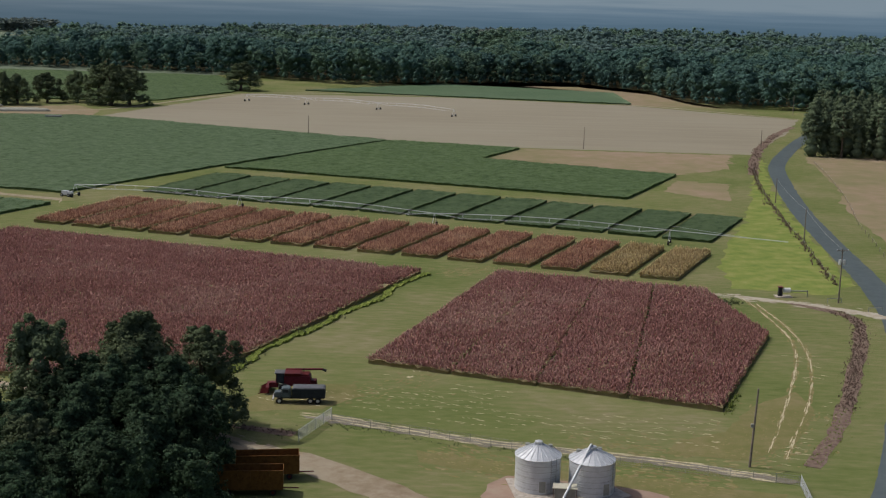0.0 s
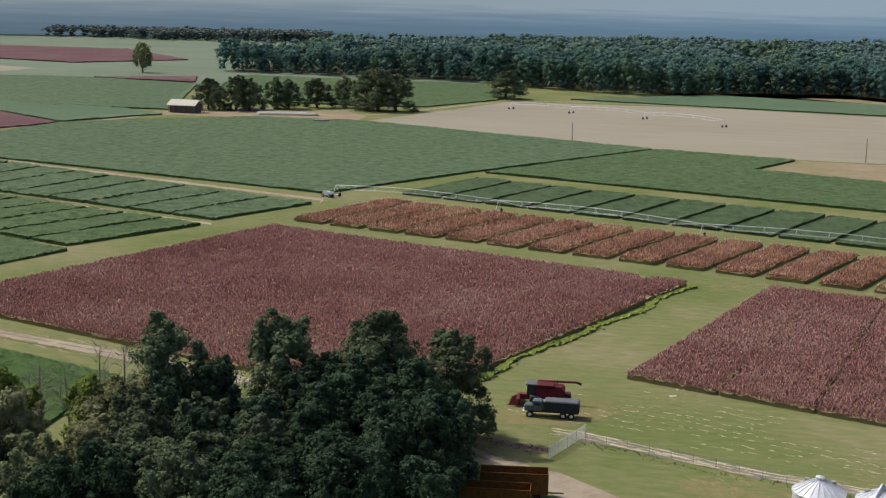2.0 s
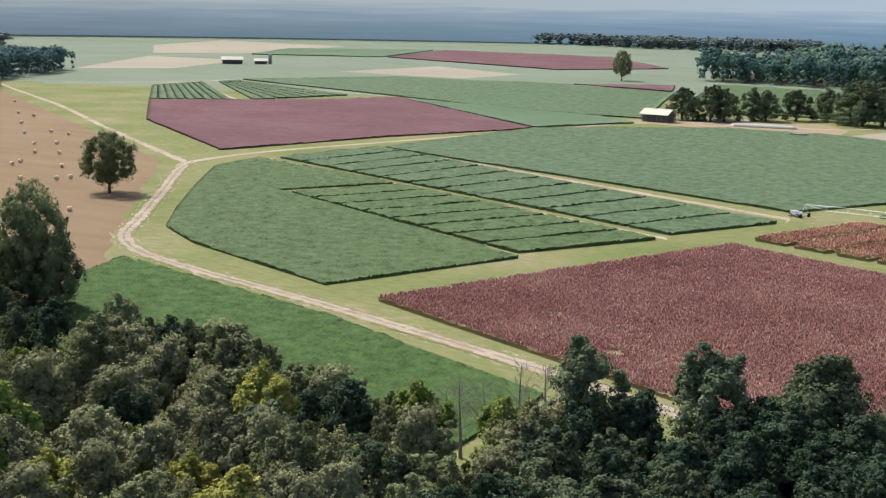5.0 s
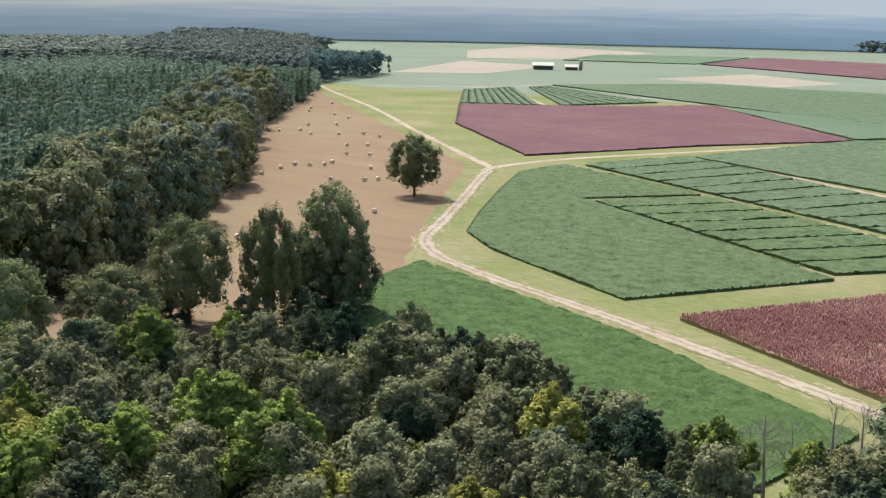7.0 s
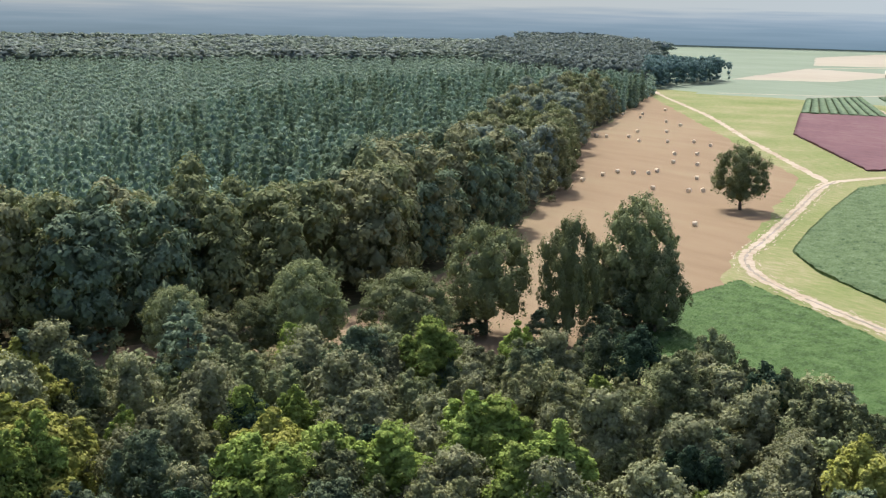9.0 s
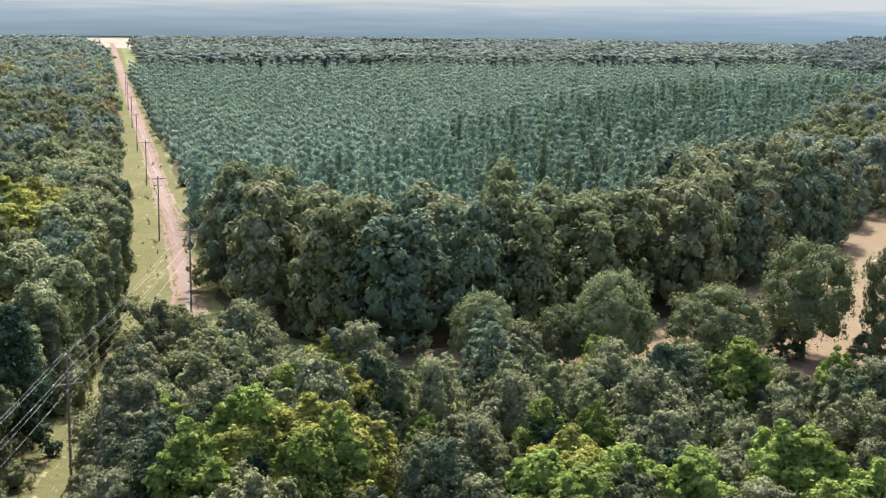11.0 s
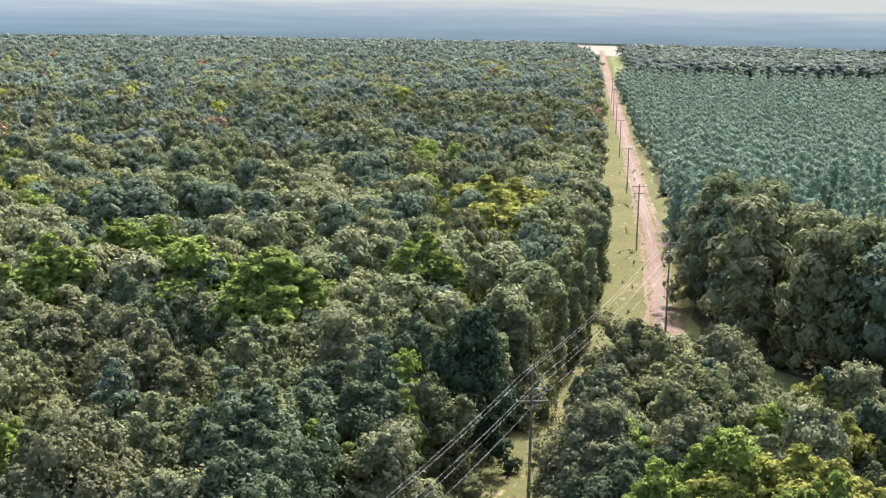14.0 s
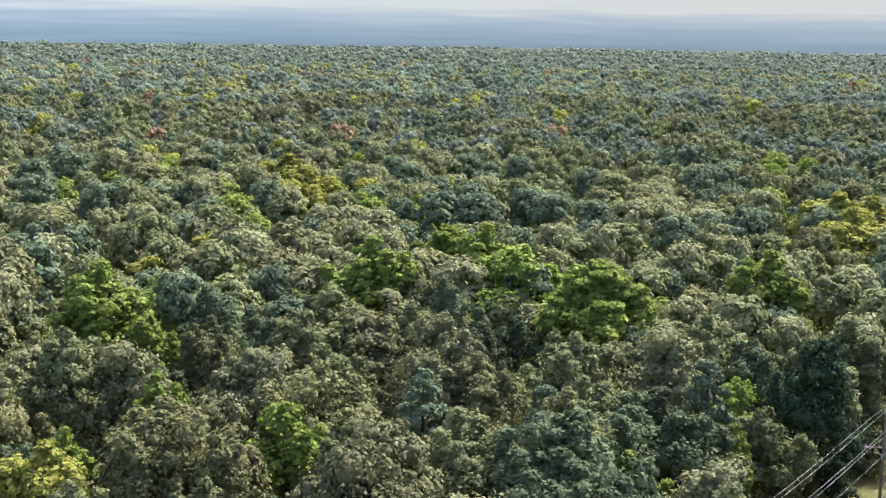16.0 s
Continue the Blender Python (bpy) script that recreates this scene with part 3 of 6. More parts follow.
# beyond the last woods, a glowing ring with the misty distance painted on
def backdrop():
    m = bpy.data.materials.new("misty_distance")
    m.use_nodes = True
    n, l = m.node_tree.nodes, m.node_tree.links
    n.remove(n["Principled BSDF"])
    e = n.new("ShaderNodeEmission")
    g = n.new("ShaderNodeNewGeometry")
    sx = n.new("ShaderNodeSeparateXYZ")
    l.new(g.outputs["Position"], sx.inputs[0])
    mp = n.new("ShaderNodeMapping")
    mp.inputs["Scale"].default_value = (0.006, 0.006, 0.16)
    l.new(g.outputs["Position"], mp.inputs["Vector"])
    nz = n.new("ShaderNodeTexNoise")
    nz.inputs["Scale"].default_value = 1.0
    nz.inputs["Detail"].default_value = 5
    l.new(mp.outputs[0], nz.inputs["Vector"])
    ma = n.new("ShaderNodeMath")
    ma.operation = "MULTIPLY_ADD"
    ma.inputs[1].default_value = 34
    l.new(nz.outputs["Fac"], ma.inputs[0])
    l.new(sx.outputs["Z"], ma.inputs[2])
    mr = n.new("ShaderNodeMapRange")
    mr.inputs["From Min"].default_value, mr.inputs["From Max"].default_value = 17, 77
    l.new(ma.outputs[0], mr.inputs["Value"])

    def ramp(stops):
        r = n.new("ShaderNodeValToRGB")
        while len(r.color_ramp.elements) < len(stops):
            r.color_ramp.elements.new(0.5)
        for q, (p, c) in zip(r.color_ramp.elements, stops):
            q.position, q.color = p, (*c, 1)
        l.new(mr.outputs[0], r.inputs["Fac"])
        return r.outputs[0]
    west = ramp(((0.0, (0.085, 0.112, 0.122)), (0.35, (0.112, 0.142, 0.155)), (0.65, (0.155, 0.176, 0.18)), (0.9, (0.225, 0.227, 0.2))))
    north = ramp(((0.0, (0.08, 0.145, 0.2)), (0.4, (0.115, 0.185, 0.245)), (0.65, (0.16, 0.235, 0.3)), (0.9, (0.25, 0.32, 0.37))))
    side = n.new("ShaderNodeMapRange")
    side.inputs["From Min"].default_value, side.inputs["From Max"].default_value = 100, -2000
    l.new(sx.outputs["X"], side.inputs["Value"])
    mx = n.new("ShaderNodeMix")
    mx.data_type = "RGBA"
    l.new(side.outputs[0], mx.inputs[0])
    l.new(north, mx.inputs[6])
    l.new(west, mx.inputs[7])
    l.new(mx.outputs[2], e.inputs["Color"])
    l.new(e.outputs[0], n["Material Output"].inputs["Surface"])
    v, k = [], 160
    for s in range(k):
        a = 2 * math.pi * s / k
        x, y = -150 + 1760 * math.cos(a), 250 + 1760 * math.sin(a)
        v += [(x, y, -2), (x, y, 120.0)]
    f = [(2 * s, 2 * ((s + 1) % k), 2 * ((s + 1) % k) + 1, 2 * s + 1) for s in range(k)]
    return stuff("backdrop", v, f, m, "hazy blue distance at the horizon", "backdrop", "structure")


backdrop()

# ---- fields ----
patch("ground_hay_field", [(-690, 595), (-345, 385), (-248, 268), (-222, 240), (-205, 215), (-188, 178), (-196, 110), (-224, 100), (-228, 131), (-236, 169), (-294, 233), (-363, 298), (-489, 394), (-552, 463), (-680, 570)],
      0.02, M["hay"], "cut hay field of reddish-brown stubble", "hay field", 0.8)
patch("ground_bare_field", [(-174, 662), (-150, 742), (-126, 826), (0, 836), (112, 806), (194, 735), (165, 650), (130, 563), (34, 568), (-26, 585)],
      0.02, M["tan"], "bare tan harvested field", "bare field", 0.6)
patch("ground_field_corner", [(100, 815), (113, 807), (168, 800), (152, 818), (137, 905), (112, 935), (92, 962), (50, 958), (112, 908)], 0.03, M["tan2"], "dry grass at the corner of the wood", "dry grass", 1.0)
patch("ground_stubble_patch", [(16, 526), (34, 565), (120, 559), (110, 513), (86, 491)], 0.023, M["tan2"], "patch of pale dry stubble", "dry grass", 1.0, 2.5)
patch("ground_dry_patch", [(74, 448), (84, 476), (101, 470), (93, 430)], 0.027, M["tan2"], "patch of pale dry grass", "dry grass", 0.7, 3)
patch("ground_pasture", [(121, 355), (128, 420), (140, 472), (148, 540), (152, 560), (420, 560), (420, 240), (112, 240), (114, 300)], 0.017, M["tan2"], "dry tan pasture beside the road", "pasture", 0.8)
patch("ground_lawn", [(70, 330), (92, 400), (112, 480), (128, 552), (131, 545), (118, 480), (108, 415), (101.5, 350), (96, 302), (88, 292), (66, 296)], 0.033, M["lush"], "strip of lush green grass by the road", "grass", 1.0, 4)

patch("ground_far_plain", [(-480, 720), (-760, 640), (-1000, 650), (-1780, 900), (-1600, 1500), (-900, 1900), (-200, 2000), (150, 1950), (-100, 1050), (-300, 900)], 0.008, M["hazed_crop"], "far grassland beyond the fields, paled for haze", "field", 2.0, 40)
soy = "soybean"
canopy("soybean_field", [(-307.8, 474), (-119.5, 412), (-83, 484), (-26, 582), (-174, 659), (-231, 658), (-302, 590)], 0.75, 1.6, M["soy_light"], "broad dense green soybean field", soy, 0.2, 11)
canopy("soybean_field", [(-80.6, 480.4), (59.3, 427.3), (85.5, 488.6), (14, 524.6), (31.5, 563), (-24.4, 580.6)], 0.8, 1.3, M["soy"], "dark green soybean field with cut-out corner", soy, 0.2, 12)
canopy("soybean_field", [(-92, 205), (-150, 227), (-222, 245), (-213, 220), (-184, 186), (-150, 172), (-90, 168)], 0.75, 0.5, M["soy_near"], "green soybean field beside the dirt road", soy, 0.22, 13, angle=math.atan2(-22, 60), rows=0.3)
sorghum("sorghum_field", [(-4.8, 304.5), (-114, 346), (-149.8, 243.5), (-44.7, 203)], 0.62, M["sorghum_red"], "large field of ripe dark red sorghum", 1.0, 21, gaps=0.6)


def lerp(a, b, t):
    return (a[0] + (b[0] - a[0]) * t, a[1] + (b[1] - a[1]) * t)


def strip_plots(count, near0, near1, far0, far1, gap, make):
    """Parallel trial plots between two lines."""
    for k in range(count):
        a, b = (k + gap) / count, (k + 1 - gap) / count
        make(k, [lerp(near0, near1, a), lerp(near0, near1, b), lerp(far0, far1, b), lerp(far0, far1, a)])


strip_plots(15, (-113.7, 359.5), (56.1, 302.3), (-98, 402), (70.5, 336), 0.125,
            lambda k, p: sorghum("sorghum_plot", p, 0.6, M["sorghum_gold" if k > 12 else "sorghum_brown"], "golden-brown sorghum trial plot" if k > 12 else "ripe brown sorghum trial plot",
                                 1.05, 30 + k, kind="thing", group="row of sorghum trial plots"))
strip_plots(12, (-97, 419), (73, 352.5), (-80.8, 463.6), (90.3, 393), 0.06,
            lambda k, p: canopy("soybean_plot", p, 0.75, 0.9, M["soy_grey"], "grey-green soybean trial plot", "crop plot", 0.25, 60 + k, kind="thing", group="row of soybean trial plots"))
strip_plots(4, (-12.8, 226.8), (45.7, 203.4), (12.9, 305.2), (59.8, 290.5), 0.022,
            lambda k, p: sorghum("sorghum_block", p, 0.62, M["sorghum_red"], "block of ripe reddish-brown sorghum", 1.0, 110 + k, kind="thing", group="four sorghum blocks side by side", gaps=0.8))
sorghum("sorghum_block", [(45.2, 203.6), (59.4, 288), (60.5, 276), (64.1, 252)], 0.62, M["sorghum_red"], "narrow outer strip of drying sorghum", 1.0, 115, kind="thing", gaps=0.6)
# soybean trial: two bands of strips, and the large stand beside them
strip_plots(12, (-317.7, 419), (-132.7, 352.7), (-311, 474), (-115.9, 389.6), 0.05,
            lambda k, p: canopy("soybean_strip", p, 0.8, 0.8, M["soy_light"], "narrow strip of green soybean in a trial", "crop strip", 0.28, 130 + k, kind="thing", group="far band of soybean strips"))
strip_plots(8, (-256.7, 349.6), (-151.9, 305.5), (-241, 386), (-132.7, 344.2), 0.055,
            lambda k, p: canopy("soybean_strip", p, 0.8, 0.8, M["soy"], "narrow strip of dark green soybean in a trial", "crop strip", 0.28, 150 + k, kind="thing", group="near band of soybean strips"))
canopy("soybean_field", [(-322, 413), (-245, 388.5), (-263.5, 352.3), (-149.4, 300.8), (-167.4, 249.1), (-221.9, 268.3), (-243.5, 281.5), (-262, 305), (-289.5, 342.5), (-318, 384)], 0.75, 0.6, M["soy"], "dense green soybean stand with a curved edge by the dirt road", soy, 0.22, 14, rows=0.3)
patch("ground_plot_path_1", [(-319, 416), (-132, 349), (-131, 346), (-245, 388), (-321, 414)], 0.02, M["dirt"], "pale sandy path between soybean strips", "path", 0.3, 4)
patch("ground_plot_path_2", [(-311, 477), (-117, 402), (-115, 393), (-117, 398), (-311, 474.5)], 0.02, M["dirt"], "pale sandy path beside soybean strips", "path", 0.3, 4)
patch("ground_plot_path_3", [(-258, 347), (-151, 302.5), (-150.5, 301.5), (-149, 299), (-259, 345.5)], 0.02, M["dirt"], "pale bare strip between soybean stands", "path", 0.2, 4)

# ---- farther fields ----
canopy("red_crop_field", [(-463.5, 498), (-351, 424), (-331.6, 511), (-302.5, 590), (-461, 711), (-484, 656), (-550, 588)], 0.75, 2.2, M["red_far"], "large field of dark red sorghum", "crop", 0.3, 15)
canopy("dark_crop_field", [(-456, 707), (-305, 596), (-278, 653), (-309, 677)], 0.8, 2.5, M["soy_dark"], "dull dark green crop strip", "crop", 0.2, 16)
strip_plots(9, (-556, 594), (-519, 623), (-636, 678), (-640, 732), 0.08,
            lambda k, p: canopy("soybean_strip", p, 0.8, 2.0, M["soy_light"], "far narrow strip of green soybean", "crop strip", 0.2, 170 + k, kind="thing", group="far trial strips"))
strip_plots(8, (-511, 632), (-494, 704), (-634, 742), (-636, 764), 0.08,
            lambda k, p: canopy("soybean_strip", p, 0.8, 2.0, M["soy_light"], "far narrow strip of green soybean", "crop strip", 0.2, 190 + k, kind="thing", group="far trial strips"))
canopy("soybean_field", [(-643, 776), (-585, 887), (-446, 916), (-353, 887), (-285, 682), (-349, 678), (-463, 719)], 0.8, 3.0, M["soy_light"], "far flat green soybean field", soy, 0.2, 17)
canopy("soybean_field", [(-280, 760), (-330, 870), (-365, 1000), (-170, 985), (-130, 880), (-135, 832), (-165, 760), (-200, 752)], 0.8, 3.0, M["soy"], "far green soybean field behind the tree row", soy, 0.2, 18)
canopy("dark_crop_field", [(-92, 862), (112, 812), (112, 905), (-5, 950)], 0.8, 3.0, M["soy_dark"], "dull dark green crop beyond the bare field", "crop", 0.2, 19)
patch("ground_pink_field", [(-663, 920), (-661, 1070), (-540, 1010), (-543, 924)], 0.02, M["tan"], "far reddish stubble field", "stubble field", 1.0)
canopy("red_crop_field", [(-793, 1182), (-858, 1400), (-645, 1405), (-493, 1211), (-556, 1103)], 1.0, 5.0, M["red_far"], "far dull red sorghum field", "crop", 0.2, 20)
canopy("red_crop_field", [(-446, 918), (-383, 960), (-360, 900)], 1.0, 3.0, M["red_far"], "far narrow red sorghum field", "crop", 0.2, 23)
canopy("dark_crop_field", [(-917, 1112), (-997, 1277), (-870, 1390), (-800, 1180)], 1.0, 5.0, M["soy_dark"], "far dark crop field", "crop", 0.2, 24)
patch("ground_far_stubble", [(-1162, 1220), (-1240, 1430), (-1012, 1405), (-944, 1150), (-1003, 1056)], 0.02, M["tan"], "far pinkish stubble field", "stubble field", 1.0)
patch("ground_far_stubble_2", [(-830, 790), (-955, 1000), (-840, 1010), (-780, 850)], 0.02, M["tan"], "far pale bare field", "bare field", 1.0)
patch("ground_far_green", [(-1600, 1300), (-1500, 1900), (-400, 1780), (-300, 1250), (-470, 1190), (-640, 1410), (-1240, 1440)], 0.012, M["hazed_crop"], "far green fields, paled for haze", "field", 2.0, 30)
patch("ground_far_green_2", [(-640, 680), (-660, 760), (-645, 776), (-600, 890), (-660, 915), (-665, 1080), (-800, 1170), (-920, 1100), (-950, 1010), (-820, 780), (-700, 640)], 0.012, M["hazed_crop"], "far green grassland, paled for haze", "field", 2.0, 30)

# ---- roads and tracks ----
ribbon("road", [(30, 100), (58, 160), (72, 195), (91.5, 255), (99.9, 300.2), (104.7, 348.1), (111.4, 409.8), (121.7, 476), (133.4, 532.5), (160.4, 609), (180.4, 658), (215, 750), (260, 860)],
       6.5, 0.05, M["asphalt"], "grey asphalt country road", "road", 0.1)
ribbon("dirt_road", [(4, 155), (-4, 163.5), (-11, 169.5), (-18, 175.5), (-27, 181.5), (-36, 188.5), (-48, 197), (-70, 208), (-98, 218), (-157.7, 235), (-199, 245), (-224, 253), (-243, 266), (-258, 286), (-292, 331), (-322, 370), (-334, 390), (-335, 430), (-322, 486), (-300, 575), (-282, 650)],
       4.0, 0.05, M["dirt"], "pale sandy dirt farm road", "road", 0.16, 2)
ribbon("dirt_road", [(6, 153), (-2, 161), (-9, 168), (-17, 174.5), (-26, 180.5)], 6.2, 0.042, M["dirt"], "broad tan dirt road past the yard", "road", 0.3, 9)
ribbon("dirt_track", [(-655, 696), (-636, 716), (-516, 626), (-440, 581)], 3.0, 0.06, M["dirt"], "pale farm track between crop strips", "track", 0.3, 4)
ribbon("dirt_track", [(-700, 660), (-650, 735), (-645, 772), (-580, 742), (-462, 715), (-308, 680)], 3.0, 0.06, M["dirt"], "pale farm track", "track", 0.3, 5)
ribbon("dirt_track", [(-956, 1007), (-951, 1142), (-1019, 1360)], 4.0, 0.06, M["dirt"], "far pale farm track", "track", 0.3, 6)
ribbon("dirt_track", [(-282, 650), (-240, 690), (-180, 700), (-120, 830), (0, 842), (112, 810), (195, 738)], 3.0, 0.06, M["dirt"], "pale farm track round the bare field", "track", 0.3, 7)
ribbon("dirt_track", [(-333, 386), (-380, 415), (-460, 465), (-560, 530), (-690, 605), (-760, 650)], 3.0, 0.05, M["dirt"], "pale sandy farm track", "track", 0.4, 3)

ribbon("dirt_track", [(-256, 75), (-262, 76), (-320, 79.5), (-431, 84), (-611, 90), (-900, 99), (-1649, 124)], 5.4, 0.05, M["track_dirt"], "reddish dirt track down the power line clearing", "track", 0.5, 8)
patch("ground_clearing", [(-140, 28), (-172, 43), (-241, 58), (-290, 64.5), (-359, 69), (-563, 78), (-1140, 97), (-1649, 118), (-1649, 132), (-1058, 111), (-505, 92), (-420, 90), (-300, 84), (-250, 80), (-171, 56), (-135, 45)], 0.025, M["rough_grass"], "rough grass down the power line clearing", "clearing", 0.8)

# ---- woods ----
RNG = np.random.default_rng(77)
PROTO = {
    "dark": [("oak_tree", "oak", 17, 6.4, 21, "leaf_shaded", "large oak with a dense rounded crown, leaves darkened for shade"), ("oak_tree", "oak", 17, 5.8, 22, "leaf_shaded", "large oak with a dense rounded crown, leaves darkened for shade"), ("oak_tree", "oak", 18, 5.4, 23, "leaf_shaded", "tall oak with a dense crown, leaves darkened for shade")],
    "oak": [("oak_tree", "oak", 16, 6.2, 1, "leaf", "dark green broadleaf tree with a full rounded crown"), ("oak_tree", "oak", 15, 5.4, 2, "leaf", "dark green broadleaf tree with a full rounded crown"),
            ("oak_tree", "oak", 17, 5.0, 3, "leaf", "tall dark green broadleaf tree")],
    "grey": [("broadleaf_tree", "oak", 14, 5.2, 4, "leaf_grey", "grey-green broadleaf tree with dense foliage"), ("broadleaf_tree", "oak", 15, 4.6, 5, "leaf_grey", "grey-green broadleaf tree with dense foliage")],
    "olive": [("broadleaf_tree", "oak", 15, 5.6, 26, "leaf_olive", "olive-green broadleaf tree with a full crown"), ("broadleaf_tree", "oak", 16, 5.2, 27, "leaf_olive", "tall olive-green broadleaf tree with a full crown")],
    "field": [("oak_tree", "field", 16, 7.0, 28, "leaf", "full-crowned dark green oak in an open field"), ("oak_tree", "field", 16, 6.6, 29, "leaf", "full-crowned dark green oak in an open field")],
    "deep": [("oak_tree", "oak", 16, 5.8, 24, "leaf_deep", "deep green oak with a dense rounded crown"), ("oak_tree", "oak", 17, 5.2, 25, "leaf_deep", "tall deep green oak with a dense crown")],
    "bright": [("sweetgum_tree", "oak", 14, 3.8, 6, "leaf_bright", "bright green broadleaf tree"), ("sweetgum_tree", "oak", 13, 3.2, 7, "leaf_bright", "bright green slender broadleaf tree")],
    "yellow": [("yellowing_tree", "oak", 14, 4.6, 8, "leaf_yellow", "broadleaf tree turning yellow")],
    "vine": [("vine_covered_tree", "vine", 17, 1.7, 31, "leaf", "tall narrow dead trunk wrapped in dark green vines"), ("vine_covered_tree", "vine", 15, 1.5, 32, "leaf", "narrow dead trunk wrapped in dark green vines")],
    "pine": [("pine_tree", "pine", 19, 3.6, 9, "pine_green", "dark green pine tree"), ("pine_tree", "pine", 17, 3.2, 10, "pine_green", "dark green pine tree")],
}
MADE = {}


def plant(kind, x, y, h, fat=1.0, turn=None, pick=None, group="trees of the near wood"):
    """A tree of this kind, h metres high."""
    spec = PROTO[kind]
    k = int(RNG.integers(len(spec))) if pick is None else pick
    name, shape, h0, r0, seed, mat, label = spec[k]
    a = RNG.uniform(0, 360) if turn is None else turn
    m = pose(x, y, -0.05, 0, 0, a) @ Matrix.Diagonal((fat * h / h0, fat * h / h0, h / h0, 1))
    if (kind, k) not in MADE:
        p = tree_proto(name, shape, h0, r0, seed, 0.24, M[mat])
        tagged(p, label, "tree", group)
        p.matrix_basis = m
        MADE[kind, k] = p
        return p
    p = MADE[kind, k]
    keep = p.scale.copy()
    p.scale = (1, 1, 1)
    c = copy_thing(p, m)
    p.scale = keep
    return c


def far_template(shape, seed, n, per, leaf, h=15.0, r=4.3):
    """A tree of the middle distance: a domed, broad or pointed crown of rounded lobes."""
    rng = np.random.default_rng(seed)
    if shape == "pine":
        b = []
        for k in range(n):
            t = (k + 0.5) / n
            q = r * (0.06 + 0.4 * (1 - t) ** 0.75) * rng.uniform(0.85, 1.15)
            b.append((rng.normal(0, 0.15), rng.normal(0, 0.15), h * (0.16 + 0.82 * t) - 0.4 * q, q))
        return billow(b, per, leaf, rng, 1.2, 0.8, 0.2)
    if shape == "dome":
        b = [(0, 0, h - 1.15 * r, 0.8 * r), (rng.normal(0, 0.5), rng.normal(0, 0.5), 0.42 * h, 0.62 * r), (rng.normal(0, 0.5), rng.normal(0, 0.5), 0.18 * h, 0.5 * r)]
        for k in range(n):
            a, q = 2.4 * k + rng.uniform(-0.4, 0.4), r * rng.uniform(0.22, 0.4)
            t = (k + 0.5) / n
            out = r * (0.15 + 0.62 * t ** 0.6)
            b.append((out * math.cos(a), out * math.sin(a), h - q - r * (0.05 + 1.1 * t * t) - r * rng.uniform(0.0, 0.2), q))
        return billow(b, per, leaf, rng, 0.92)
    b = broad_lobes(h, r, rng, n)
    return billow(b, per, leaf, rng, 0.95)


def woods(name, pts, hlo, hhi, templates, mat, label, seed, wide=1.0, rolling=0.0):
    """Many trees as one stand."""
    rng = np.random.default_rng(seed)
    which = rng.integers(len(templates), size=len(pts))
    got = []
    for k, (tv, tf) in enumerate(templates):
        q = pts[which == k]
        if not len(q):
            continue
        h = rng.uniform(hlo, hhi, len(q)) / 15.0
        if rolling:
            h = h * np.array([1 + rolling * noise.noise(Vector((x * 0.022, y * 0.03, 3.0))) for x, y in q])
        got.append(spread(tv, tf, q, 0.0, rng.uniform(0, 6.28, len(q)), h * wide * rng.uniform(0.85, 1.15, len(q)), h))
    v, f = join(got)
    return stuff(name, v, f, mat, label, "woods")


T_MID = [far_template("oak", 40 + k, 30, 46, 0.38, 15, 4.4) for k in range(6)]
T_MIDD = [far_template("dome", 45 + k, 17, 44, 0.36, 15, 3.5) for k in range(5)]
T_MIDP = [far_template("pine", 50 + k, 7, 40, 0.42, 15, 6.2) for k in range(5)]
T_FAR = [far_template("dome", 60 + k, 11, 22, 0.5, 15, 4.0) for k in range(6)]
T_FARP = [far_template("pine", 70 + k, 4, 12, 0.6, 15, 6.4) for k in range(4)]
T_VFAR = [far_template("dome", 80 + k, 5, 10, 0.95, 15, 5.2) for k in range(5)]

BELT = [(-160, 58), (-196, 62), (-194, 84), (-188, 108), (-182, 134), (-170, 152), (-146, 172), (-118, 166), (-95, 160), (-74, 168), (-60, 178), (-36, 178), (-27, 158), (-24, 140), (-50, 128), (-80, 118), (-98, 95), (-115, 62)]
SOUTH = [(-118, 36), (-168, 42), (-240, 58), (-290, 64.5), (-359, 69), (-563, 78), (-1140, 97), (-1245, 90), (-1250, -60), (-1120, -320), (-1000, -690), (-600, -390), (-300, -165), (-128, -32)]
NORTH = [(-264, 82), (-246, 86), (-232, 95), (-222, 108), (-230, 131), (-240, 170), (-297, 236), (-366, 301), (-492, 397), (-556, 466), (-600, 510), (-690, 600), (-735, 630), (-1000, 640), (-1000, 106), (-505, 92), (-419, 90), (-300, 84)]
for nm, pl_, lab in (("ground_wood_floor_1", BELT, "shaded leaf-strewn woodland floor"), ("ground_wood_floor_2", SOUTH, "shaded leaf-strewn woodland floor"), ("ground_wood_floor_3", NORTH, "shaded needle-strewn woodland floor")):
    patch(nm, pl_, 0.015, M["forest_floor"], lab, "woodland floor", 1.0)

